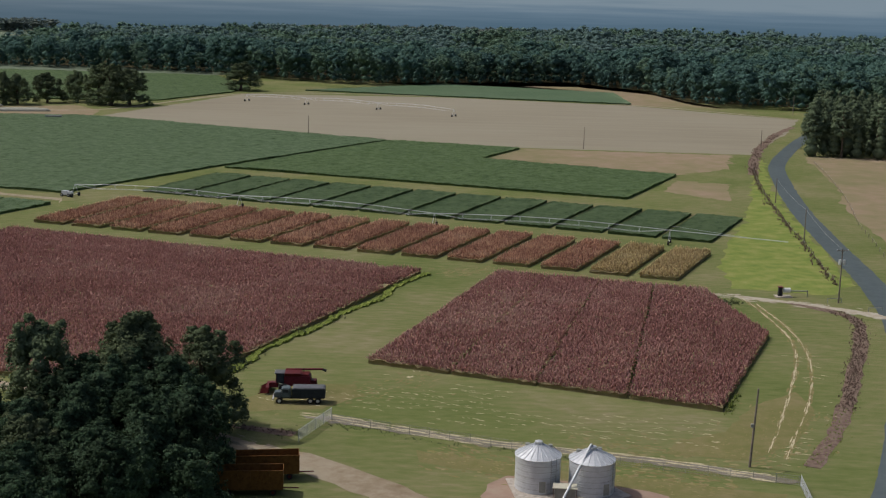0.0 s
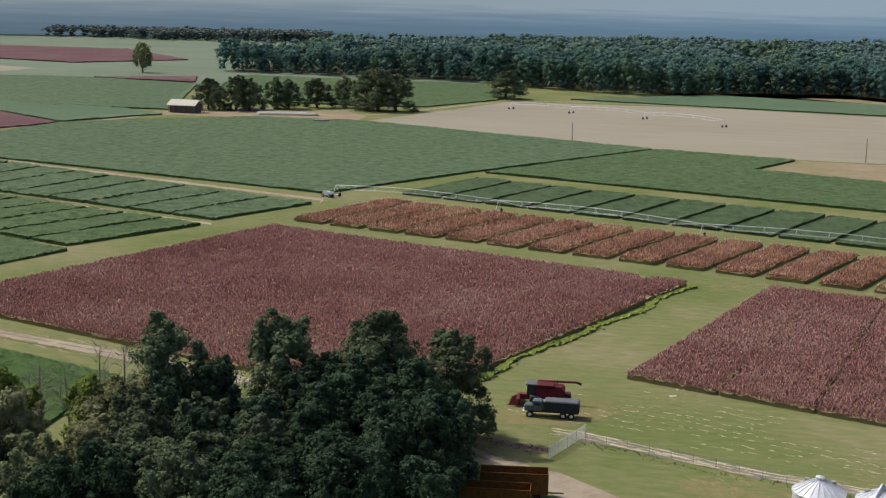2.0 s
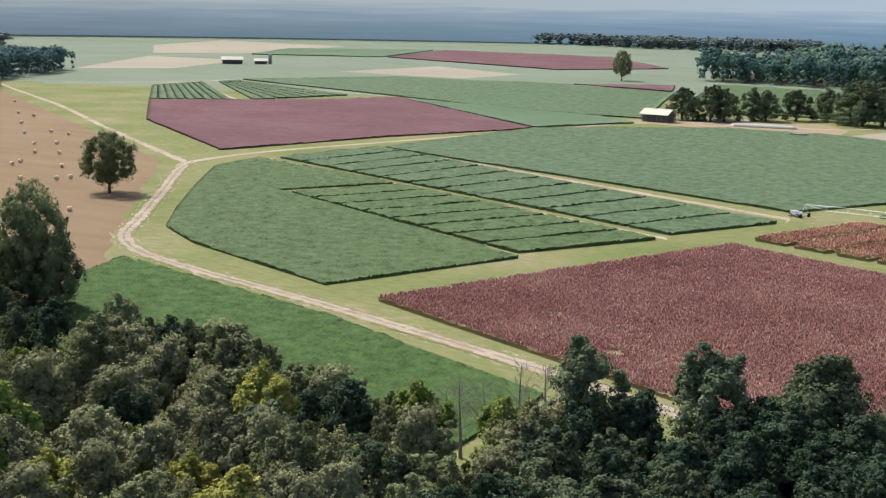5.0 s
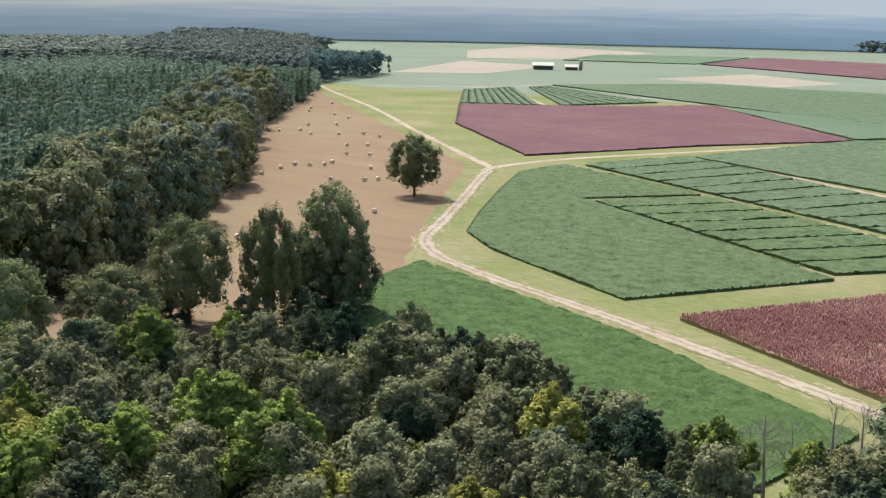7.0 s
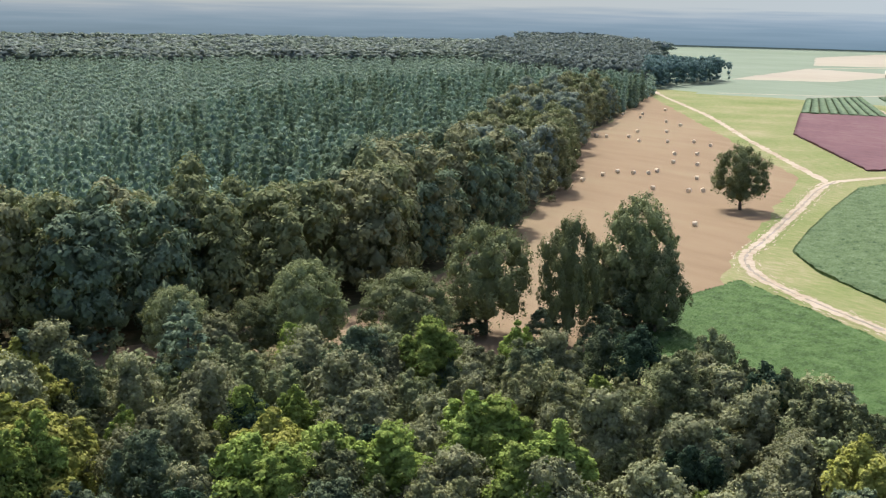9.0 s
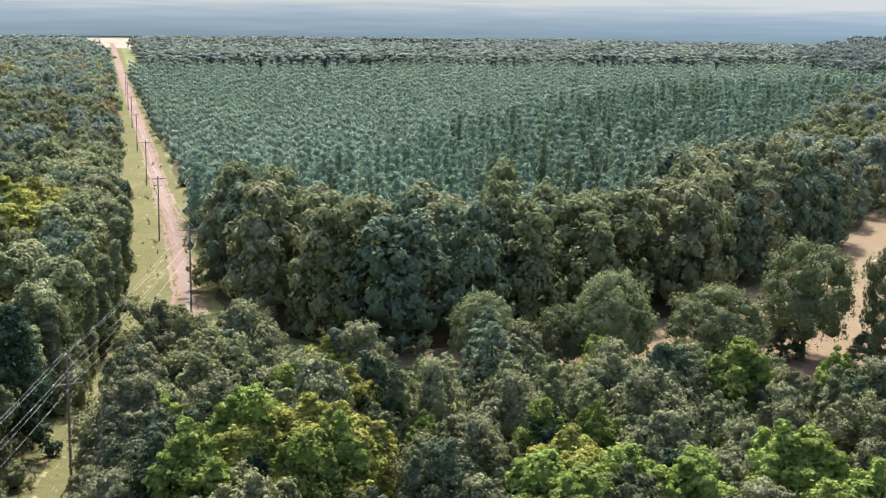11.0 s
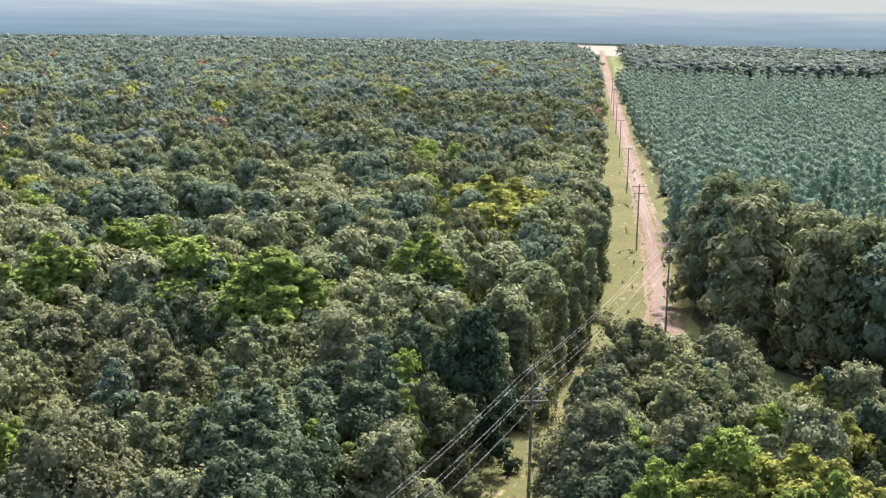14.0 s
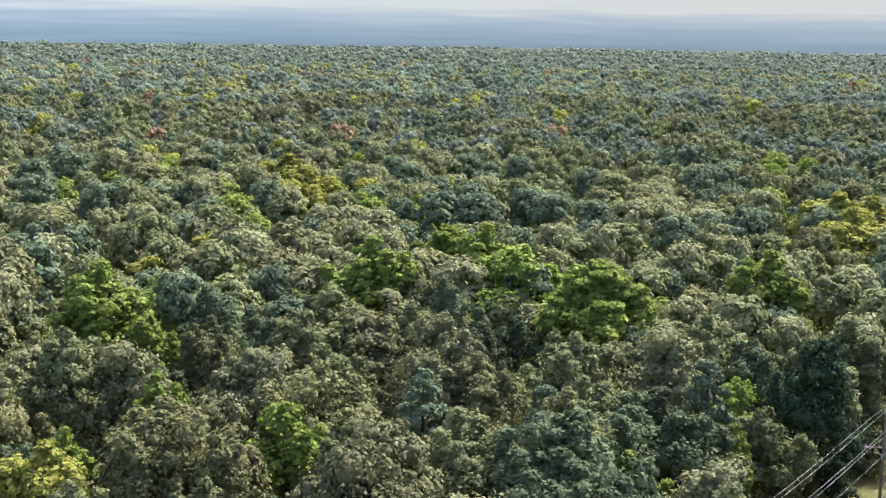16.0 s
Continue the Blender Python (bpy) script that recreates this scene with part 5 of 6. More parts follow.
# grain bins
def grain_bin(x, y, eave, apex, r, turn, label):
    e = thing("grain_bin", label, "grain bin", pose(x, y, 0, 0, 0, turn), "pair of grain bins")
    part("foundation", boxed((0, -0.4, 0.09), (2 * r + 1.2, 2 * r + 1.6, 0.18), 8, 1, 0.03), M["concrete"], e, "pale concrete slab")
    rings = []
    k = int(eave / 0.16)
    for q in range(k + 1):
        rings.append((r + (0.035 if q % 2 else 0.0), 0.18 + (eave - 0.18) * q / k))
    wall = part("wall", lathe(rings, 40), M["galv"], e, "corrugated galvanised steel")
    for q in range(1, 6):
        part("sheet_seam", lathe([(r + 0.045, eave * q / 6 - 0.02), (r + 0.055, eave * q / 6), (r + 0.045, eave * q / 6 + 0.02)], 40), M["galv_dark"], wall)
    roof = part("roof", lathe([(r + 0.12, eave - 0.05), (r + 0.14, eave + 0.02), (0.5, apex - 0.25), (0.48, apex - 0.05), (0.12, apex + 0.12), (0.02, apex + 0.14)], 40), M["galv"], e, "conical ribbed steel roof")
    for q in range(22):
        a = 2 * math.pi * q / 22
        ca, sa = math.cos(a), math.sin(a)
        part("roof_rib", add_tube(B(), ((r + 0.1) * ca, (r + 0.1) * sa, eave + 0.05), (0.5 * ca, 0.5 * sa, apex - 0.2), 0.06, 0.04, 5), M["galv"], roof)
    part("roof_cap", lathe([(0.52, apex - 0.1), (0.52, apex + 0.1), (0.05, apex + 0.28), (0.0, apex + 0.28)], 16), M["galv"], roof)
    for a, s in ((2.4, 0.32), (0.5, 0.32)):
        hb = 0.62 * r
        z = eave + (apex - eave) * (1 - hb / r)
        part("roof_vent", lathe([(0.0, z + 0.45), (s, z + 0.42), (s, z - 0.1)], 12), M["galv_dark"], roof).matrix_basis = pose(hb * math.cos(a), hb * math.sin(a), 0)
    door = part("door", boxed((0.15 * r, -r - 0.05, 1.25), (0.85, 0.12, 1.5), 0, 1, 0.02), M["galv_dark"], e, "small grey access door")
    part("door_frame", boxed((0.15 * r, -r - 0.02, 1.25), (1.05, 0.1, 1.7), 0, 1, 0.02), M["galv"], door)
    lad = part("ladder", add_tube(B(), (0.75 * r, -0.74 * r, 0.4), (0.75 * r, -0.74 * r, eave + 0.3), 0.03), M["galv_dark"], e)
    part("ladder_rail", add_tube(B(), (0.52 * r, -0.9 * r, 0.4), (0.52 * r, -0.9 * r, eave + 0.3), 0.03), M["galv_dark"], lad)
    for q in range(14):
        z = 0.6 + q * (eave - 0.6) / 13
        part("rung", add_tube(B(), (0.75 * r, -0.74 * r, z), (0.52 * r, -0.9 * r, z), 0.02, None, 5), M["galv_dark"], lad)
    return e


grain_bin(13.6, 168.4, 4.75, 6.45, 3.0, 0, "round corrugated steel grain bin with conical roof on a slab")
grain_bin(20.7, 167.6, 4.6, 6.2, 3.0, 25, "round steel grain bin with an auger leaning on its roof")
patch("ground_bin_yard", [(5, 158), (7, 169), (11, 173.5), (24, 173), (30, 168.5), (36, 160), (20, 150), (5, 150)], 0.03, M["red_dirt"], "bare reddish dirt round the grain bins", "bare ground", 0.5, 2)
aug = thing("grain_auger", "long grey tube auger leaning from ground to bin roof", "auger", pose(0, 0, 0))
part("auger_tube", add_tube(B(), (16.2, 161.5, 0.6), (20.4, 167.3, 6.55), 0.17, None, 12), M["galv"], aug)
part("auger_hopper", boxed((16.1, 161.3, 0.45), (0.9, 0.9, 0.7), 20, 0.6), M["galv_dark"], aug)
part("auger_spout", add_tube(B(), (20.4, 167.3, 6.65), (20.7, 167.5, 6.2), 0.2, 0.16), M["galv_dark"], aug)
ds = thing("dryer_shed", "small lean-to with a white sheet roof between bins", "shed", pose(16.9, 163.9, 0, 0, 0, -6))
part("shed_roof", boxed((0, 0, 2.05), (3.2, 2.0, 0.12), 0, 0.98, 0.02), M["roof_white"], ds, "white sheet roof")
part("shed_body", boxed((0, 0.1, 1.0), (2.7, 1.6, 1.98)), M["galv_dark"], ds)
for px_, py_ in ((-1.5, -0.9), (1.5, -0.9), (1.5, 0.9), (-1.5, 0.9)):
    part("post", add_tube(B(), (px_, py_, 0), (px_, py_, 2.0), 0.06), M["wood_pole"], ds)
fan = thing("bin_fan", "grey aeration fan and motor beside a bin", "fan", pose(17.3, 166.6, 0))
part("fan_housing", add_tube(B(), (0, 0, 0.75), (0.7, 0.1, 0.75), 0.55, None, 18), M["galv_dark"], fan)
part("fan_stand", boxed((0.35, 0, 0.15), (0.9, 0.8, 0.3)), M["galv"], fan)


# wheels and machines
def wheel(parent, x, y, r, w, rim=None):
    t = part("wheel", add_tube(B(), (x, y - w / 2, r), (x, y + w / 2, r), r, None, 24), M["rubber"], parent, "black rubber tyre")
    part("rim", add_tube(B(), (x, y - w / 2 - 0.02, r), (x, y + w / 2 + 0.02, r), r * 0.52, None, 16), rim or M["galv"], t)
    return t


def combine(m):
    e = thing("combine_harvester", "faded red combine harvester with a corn head and folded unloading auger", "combine", m)
    part("body", boxed((0.6, 0, 2.35), (4.8, 2.7, 1.9), 0, 0.93, 0.12), M["machine_red"], e, "faded red sheet-metal body")
    part("grain_tank", boxed((-0.2, 0, 3.5), (2.6, 2.5, 0.6), 0, 1.12, 0.05), M["dark_red"], e)
    part("engine_deck", boxed((1.9, 0, 3.35), (1.6, 2.3, 0.4), 0, 0.9, 0.06), M["dark_red"], e)
    part("chopper", boxed((3.4, 0, 1.7), (1.2, 2.0, 1.3), 0, 0.75, 0.06), M["dark_red"], e)
    cab = part("cab", boxed((-2.45, 0, 2.75), (1.5, 2.0, 1.7), 0, 0.92, 0.08), M["glass_dark"], e, "tinted glass cab")
    part("cab_roof", boxed((-2.5, 0, 3.68), (1.9, 2.2, 0.2), 0, 0.95, 0.06), M["tarp"], cab)
    for y in (-0.95, 0.95):
        part("cab_pillar", add_tube(B(), (-3.15, y, 1.95), (-3.1, y * 0.95, 3.6), 0.06), M["dark_red"], cab)
    part("feeder_house", boxed((-3.6, 0, 1.35), (1.7, 1.2, 0.9), 0, 0.9, 0.05), M["machine_red"], e)
    head = part("header", boxed((-4.6, 0, 0.85), (0.8, 4.6, 0.9), 0, 0.8, 0.05), M["dark_red"], e, "dark red row-crop header")
    for k in range(7):
        y = -2.1 + 0.7 * k
        bm = B()
        v = [bm.verts.new(p) for p in ((-4.4, y - 0.26, 0.45), (-4.4, y + 0.26, 0.45), (-4.4, y, 1.2), (-6.3, y, 0.2))]
        for f in ((0, 1, 2), (0, 2, 3), (1, 3, 2), (0, 3, 1)):
            bm.faces.new([v[i] for i in f])
        part("snout", bm, M["dark_red"], head)
    aug_ = part("unloading_auger", add_tube(B(), (-1.6, 1.25, 3.75), (4.9, 1.2, 3.9), 0.2, None, 12), M["machine_red"], e)
    part("auger_spout", add_tube(B(), (4.7, 1.2, 3.9), (5.5, 1.2, 3.6), 0.2, 0.24, 10), M["rubber"], aug_)
    for y in (-1.5, 1.5):
        wheel(e, -1.7, y, 0.95, 0.7, M["machine_red"])
        wheel(e, 2.7, y * 0.85, 0.6, 0.45, M["machine_red"])
    part("ladder", boxed((-2.3, -1.45, 1.3), (0.7, 0.08, 1.3)), M["galv_dark"], e)
    part("exhaust_pipe", add_tube(B(), (1.6, 0.5, 3.5), (1.6, 0.5, 4.3), 0.07), M["rubber"], e)
    for y in (-0.7, 0.7):
        part("headlight", boxed((-3.42, y, 3.6), (0.1, 0.25, 0.15)), M["white_paint"], cab)


combine(pose(-23.5, 209.0, 0, 0, 0, 2) @ Matrix.Diagonal((0.93, 1.0, 0.9, 1)))


def truck(m):
    e = thing("grain_truck", "old grain truck with pale blue cab and tarpaulin-covered dark box", "truck", m)
    part("chassis", boxed((0.2, 0, 0.85), (7.2, 1.0, 0.25)), M["rubber"], e)
    cab = part("cab", boxed((-2.25, 0, 1.75), (1.5, 2.1, 1.5), 0, 0.88, 0.12), M["truck_blue"], e, "pale blue painted cab")
    part("windscreen", boxed((-2.98, 0, 2.08), (0.12, 1.7, 0.6)), M["glass_dark"], cab)
    for y in (-1.03, 1.03):
        part("side_window", boxed((-2.3, y * 0.97, 2.1), (0.8, 0.06, 0.5)), M["glass_dark"], cab)
        part("mirror", boxed((-2.95, y * 1.2, 2.05), (0.06, 0.2, 0.4)), M["galv_dark"], cab)
        part("headlight", add_tube(B(), (-4.2, y * 0.72, 1.2), (-4.27, y * 0.72, 1.2), 0.13, None, 12), M["white_paint"], e)
    part("bonnet", boxed((-3.5, 0, 1.4), (1.35, 1.8, 0.85), 0, 0.9, 0.12), M["truck_blue"], e, "pale blue rounded bonnet")
    part("bumper", boxed((-4.3, 0, 0.75), (0.2, 2.1, 0.25)), M["galv"], e)
    box_ = part("grain_box", boxed((1.35, 0, 1.75), (5.2, 2.35, 1.4), 0, 1.0, 0.03), M["truck_dark"], e, "dark blue steel grain box")
    for k in range(8):
        for y in (-1.2, 1.2):
            part("box_rib", boxed((-1.1 + 0.7 * k, y, 1.75), (0.1, 0.08, 1.4)), M["truck_dark"], box_)
    bm = boxed((1.35, 0, 2.55), (5.3, 2.45, 0.22), 0, 0.9, 0.08)
    part("tarpaulin", bm, M["tarp"], e, "grey tarpaulin cover")
    for x in (-3.3, 1.6, 2.8):
        for y in (-0.95, 0.95):
            wheel(e, x, y, 0.5, 0.35)


truck(pose(-21.9, 203.4, 0, 0, 0, 3))


def cotton_trailer(m):
    e = thing("cage_trailer", "rusty yellow mesh-sided crop trailer", "trailer", m, "parked crop trailers")
    part("bed", boxed((0, 0, 0.95), (8.4, 2.5, 0.2)), M["rust_yellow"], e)
    for side in (-1, 1):
        wall = part("side_wall", boxed((0, side * 1.25, 2.25), (8.4, 0.05, 2.4)), M["rust_yellow"], e, "rusty yellow expanded-mesh side")
        for k in range(11):
            part("side_post", boxed((-4.1 + 0.82 * k, side * 1.31, 2.25), (0.08, 0.08, 2.5)), M["rust_yellow"], wall)
        part("top_rail", boxed((0, side * 1.3, 3.48), (8.5, 0.1, 0.1)), M["rust_yellow"], wall)
    for x in (-4.2, 4.2):
        part("end_wall", boxed((x, 0, 2.25), (0.06, 2.5, 2.4)), M["rust_yellow"], e)
    for x in (-2.9, 2.9):
        for y in (-0.95, 0.95):
            wheel(e, x, y, 0.42, 0.25, M["dark_red"])
    part("drawbar", boxed((5.2, 0, 0.7), (2.0, 0.14, 0.14)), M["machine_red"], e, "red drawbar")


cotton_trailer(pose(-22.6, 169.8, 0, 0, 0, 8))
cotton_trailer(pose(-24.0, 164.0, 0, 0, 0, 5))


# hay barn and sheds
def barn(m, w, d, h, name="hay_barn", label="open-sided hay barn with a pale sheet roof"):
    e = thing(name, label, "barn", m)
    eave = h * 0.62
    for s in (-1, 1):
        bm = B()
        v = [bm.verts.new(p) for p in ((-w / 2 - 0.8, s * (d / 2 + 0.9), eave - 0.25), (w / 2 + 0.8, s * (d / 2 + 0.9), eave - 0.25), (w / 2 + 0.8, 0, h), (-w / 2 - 0.8, 0, h))]
        f = bm.faces.new(v)
        r = bmesh.ops.extrude_face_region(bm, geom=[f])
        bmesh.ops.translate(bm, verts=[q for q in r["geom"] if isinstance(q, bmesh.types.BMVert)], vec=(0, 0, 0.14))
        part("roof", bm, M["roof_white"], e, "pale sheet-metal roof slope")
    # solid dark block stands in for the shade under the open roof
    part("body", boxed((0, 0, eave * 0.42), (w * 0.94, d * 0.9, eave * 0.84)), M["barn_wall"], e, "dark block in place of the shade under the roof")
    for k in range(6):
        for s in (-1, 1):
            x = -w / 2 + w * k / 5
            part("post", boxed((x, s * d / 2, eave / 2), (0.25, 0.25, eave)), M["wood_pole"], e)
    part("ridge_cap", boxed((0, 0, h + 0.14), (w + 1.7, 0.4, 0.08)), M["roof_white"], e)
    for s in (-1, 1):
        bm = B()
        v = [bm.verts.new(p) for p in ((s * (w / 2 - 0.1), -d / 2, eave - 0.1), (s * (w / 2 - 0.1), d / 2, eave - 0.1), (s * (w / 2 - 0.1), 0, h - 0.1))]
        bm.faces.new(v)
        part("gable", bm, M["barn_wall"], e)


barn(pose(-273, 672, 0, 0, 0, -6), 15, 9, 6.6)
barn(pose(-801, 948, 0, 0, 0, 40), 18, 10, 6.5, "farm_shed", "far farm shed with a pale roof")
barn(pose(-783, 966, 0, 0, 0, 40), 11, 8, 5, "farm_shed", "far small farm shed with a pale roof")
silo = thing("silo", "small grey silo beside far sheds", "silo", pose(-779, 974, 0))
part("silo_wall", lathe([(1.6, 0), (1.6, 8), (0.8, 9), (0, 9.2)], 20), M["galv_dark"], silo)


def bag(x, y, length, r, turn):
    bm = B()
    n, k = 10, 14
    rings = []
    for i in range(k + 1):
        u = i / k
        q = r * min(1.0, (math.sin(math.pi * min(max(u, 0.0), 1.0)) * 4) ** 0.5 + 0.02)
        rings.append([bm.verts.new((length * (u - 0.5), q * math.cos(math.pi * j / n), q * 0.8 * math.sin(math.pi * j / n))) for j in range(n + 1)])
    for a, b in zip(rings, rings[1:]):
        for j in range(n):
            bm.faces.new((a[j], b[j], b[j + 1], a[j + 1]))
    me = bpy.data.meshes.new("silage_bag")
    bm.to_mesh(me)
    bm.free()
    me.materials.append(M["white_bag"])
    o = tagged(new("silage_bag", me), "long white plastic silage bag on the ground", "silage bag", "silage bags by the barn")
    o.matrix_basis = pose(x, y, 0, 0, 0, turn)


bag(-244, 699, 22, 1.5, 30)
bag(-246, 702, 20, 1.5, 30)
bag(-219, 678, 34, 1.9, 12)
bag(-223, 683, 30, 1.7, 14)
patch("ground_barn_yard", [(-290, 660), (-262, 655), (-176, 660), (-180, 690), (-200, 720), (-260, 690), (-285, 685)], 0.03, M["tan2"], "dry worn grass round the hay barn", "yard", 0.8)
trl = thing("flat_trailer", "grey flat trailer at the field edge", "trailer", pose(-191, 646, 0, 0, 0, 10))
part("deck", boxed((0, 0, 1.0), (8, 2.4, 0.9), 0, 0.95, 0.05), M["galv_dark"], trl)
for x in (-2.5, 2.5):
    wheel(trl, x, 1.0, 0.45, 0.3)
    wheel(trl, x, -1.0, 0.45, 0.3)


# hay bales
def bale_mesh():
    bm = B()
    n = 18
    rings = []
    for x, r in ((-0.62, 0.0), (-0.62, 0.66), (-0.56, 0.75), (0.56, 0.75), (0.62, 0.66), (0.62, 0.0)):
        rings.append([bm.verts.new((x, r * math.cos(2 * math.pi * k / n), 0.74 + r * math.sin(2 * math.pi * k / n) * 0.97)) for k in range(n)])
    for a, b in zip(rings, rings[1:]):
        for k in range(n):
            bm.faces.new((a[k], b[k], b[(k + 1) % n], a[(k + 1) % n]))
    bmesh.ops.remove_doubles(bm, verts=bm.verts, dist=1e-4)
    me = bpy.data.meshes.new("hay_bale")
    bm.to_mesh(me)
    bm.free()
    me.materials.append(M["bale"])
    return me


BALE = bale_mesh()
BALE_ROWS = ((-272, 230), (-282, 284), (-342, 318), (-333, 325), (-332, 330), (-366, 308), (-375, 323), (-380, 333), (-375, 336), (-373, 341), (-377, 348), (-356, 348), (-395, 370), (-386, 374), (-417, 389), (-413, 397),
             (-454, 416), (-450, 427), (-436, 424), (-461, 406), (-477, 413), (-481, 404), (-486, 402), (-459, 376), (-495, 432), (-490, 445), (-532, 479), (-514, 473), (-555, 481), (-572, 496), (-590, 526), (-601, 503), (-574, 484))
for k, (x, y) in enumerate(BALE_ROWS):
    o = tagged(new("hay_bale", BALE), "round tan hay bale lying on cut stubble", "hay bale", "bales in the hay field")
    o.matrix_basis = pose(x, y, 0, 0, 0, (k * 37) % 180) @ Matrix.Scale(0.95, 4)


# irrigation machines
def rod(name, pts, r, mat, parent, label=""):
    ob = new(name, mesh_from(name, *tube(pts, [r] * len(pts), 5), mat))
    ob.parent = parent
    return tagged(ob, label)


def irrigation(points, ends, label):
    """A travelling irrigation line: towers with wheels, bowed truss spans between them, and end booms."""
    e = thing("irrigation_machine", label, "irrigation", pose(0, 0, 0))
    line = [Vector((x, y, 3.8)) for x, y in points]
    for a, b in zip(line, line[1:]):
        d = b - a
        steps = 8
        arch = [a + d * (k / steps) + Vector((0, 0, 0.9 * math.sin(math.pi * k / steps))) for k in range(steps + 1)]
        span = rod("span_pipe", arch, 0.085, M["galv"], e, "bowed galvanised water pipe")
        side = Vector((-d.y, d.x, 0)).normalized() * 0.9
        for s in (-1, 1):
            feet = [top + side * s * 0.7 - Vector((0, 0, 1.3)) for top in arch[1:-1]]
            rod("truss_rod", [a] + feet + [b], 0.036, M["galv"], span)
            for top, foot in zip(arch[1:-1], feet):
                rod("strut", [top, foot], 0.036, M["galv"], span)
    for p in line:
        d = (line[-1] - line[0]).normalized()
        n = Vector((-d.y, d.x, 0))
        t = part("tower", add_tube(B(), p, Vector((p.x, p.y, 0.75)) + n * 1.9, 0.06), M["galv"], e)
        part("tower_leg", add_tube(B(), p, Vector((p.x, p.y, 0.75)) - n * 1.9, 0.06), M["galv"], t)
        part("tower_beam", add_tube(B(), Vector((p.x, p.y, 0.75)) + n * 2.1, Vector((p.x, p.y, 0.75)) - n * 2.1, 0.09), M["galv"], t)
        for s in (-1, 1):
            c = Vector((p.x, p.y, 0.6)) + n * 2.0 * s
            part("wheel", add_tube(B(), c - d * 0.18, c + d * 0.18, 0.6, None, 18), M["rubber"], t, "black rubber tyre")
    if ends:
        q = Vector((*ends, 3.6))
        boom = part("end_boom", add_tube(B(), line[-1], q, 0.09), M["galv"], e)
        part("boom_stay", add_tube(B(), line[-1] + Vector((0, 0, 1.2)), line[-1].lerp(q, 0.7), 0.03), M["galv"], boom)


irrigation([(-114, 406), (-61, 391.5), (-2.6, 368), (60.5, 350)], (89, 337.5), "galvanised lateral irrigation line on wheeled towers between plots")
irrigation([(-116, 772), (-80, 758), (-38, 737), (3.6, 706)], None, "galvanised irrigation line standing in the bare field")
cart = thing("pump_cart", "grey pump cart at the head of the irrigation line", "pump", pose(-117, 406, 0, 0, 0, -20))
part("engine", boxed((0, 0, 1.2), (2.4, 1.4, 1.2), 0, 0.9, 0.06), M["galv"], cart)
part("fuel_tank", add_tube(B(), (1.8, -0.5, 1.2), (1.8, 0.9, 1.2), 0.5, None, 14), M["white_paint"], cart)
for x in (-0.8, 1.6):
    wheel(cart, x, 0.8, 0.5, 0.3)
    wheel(cart, x, -0.8, 0.5, 0.3)


# pump by the field entrance
pu = thing("well_pump", "white tank and dark motor of an irrigation well on a slab", "pump", pose(76, 289, 0, 0, 0, 3))
part("slab", boxed((0, 0, 0.1), (3.6, 2.4, 0.2)), M["concrete"], pu)
part("tank", add_tube(B(), (0.0, 0, 1.5), (1.5, 0, 1.5), 0.55, None, 18), M["white_paint"], pu, "white cylindrical tank")
part("motor", boxed((-0.7, 0, 1.2), (0.9, 1.0, 2.0), 0, 0.85, 0.06), M["rubber"], pu)
part("hood", boxed((-0.7, 0, 2.25), (1.1, 1.1, 0.12)), M["machine_red"], pu)
part("outlet_pipe", add_tube(B(), (1.5, 0, 1.35), (5.6, 0.1, 1.3), 0.14, None, 10), M["galv_dark"], pu)
part("pipe_stand", add_tube(B(), (5.5, 0.1, 0), (5.5, 0.1, 1.5), 0.1), M["galv_dark"], pu)
for dx, dy in ((10, -5), (16.5, -13)):
    g = thing("pipe_rail", "low dark pipe rail at the drive", "rail", pose(76 + dx, 289 + dy, 0, 0, 0, 10))
    part("bar", add_tube(B(), (-1.6, 0, 1.0), (1.6, 0, 1.0), 0.08), M["galv_dark"], g)
    for x in (-1.6, 1.6):
        part("post", add_tube(B(), (x, 0, 0), (x, 0, 1.05), 0.08), M["galv_dark"], g)


# poles
def pole(x, y, h, arms=(), label="weathered wooden utility pole", transformer=False, lean=(0, 0), group="utility poles"):
    e = thing("utility_pole", label, "utility pole", pose(x, y, 0), group)
    part("shaft", add_tube(B(), (0, 0, -0.3), (lean[0], lean[1], h), 0.19, 0.12, 10), M["wood_pole"], e)
    for z, length, turn in arms:
        c, s = math.cos(turn) * length / 2, math.sin(turn) * length / 2
        arm = part("crossarm", add_tube(B(), (-c, -s, z), (c, s, z), 0.08, None, 6), M["wood_pole"], e)
        for k in (-1, 0, 1):
            part("insulator", add_tube(B(), (k * c * 0.95, k * s * 0.95, z), (k * c * 0.95, k * s * 0.95, z + 0.28), 0.07, 0.05, 8), M["white_paint"], arm)
        for k in (-1, 1):
            part("brace", add_tube(B(), (k * c * 0.55, k * s * 0.55, z), (0, 0, z - 0.9), 0.03, None, 5), M["galv_dark"], arm)
    if transformer:
        part("transformer", add_tube(B(), (-0.45, -0.25, h - 3.6), (-0.45, -0.25, h - 2.5), 0.32, None, 14), M["white_paint"], e, "pale grey transformer can")
        part("transformer", add_tube(B(), (0.45, -0.25, h - 3.6), (0.45, -0.25, h - 2.5), 0.28, None, 14), M["galv"], e, "grey transformer can")
    return e


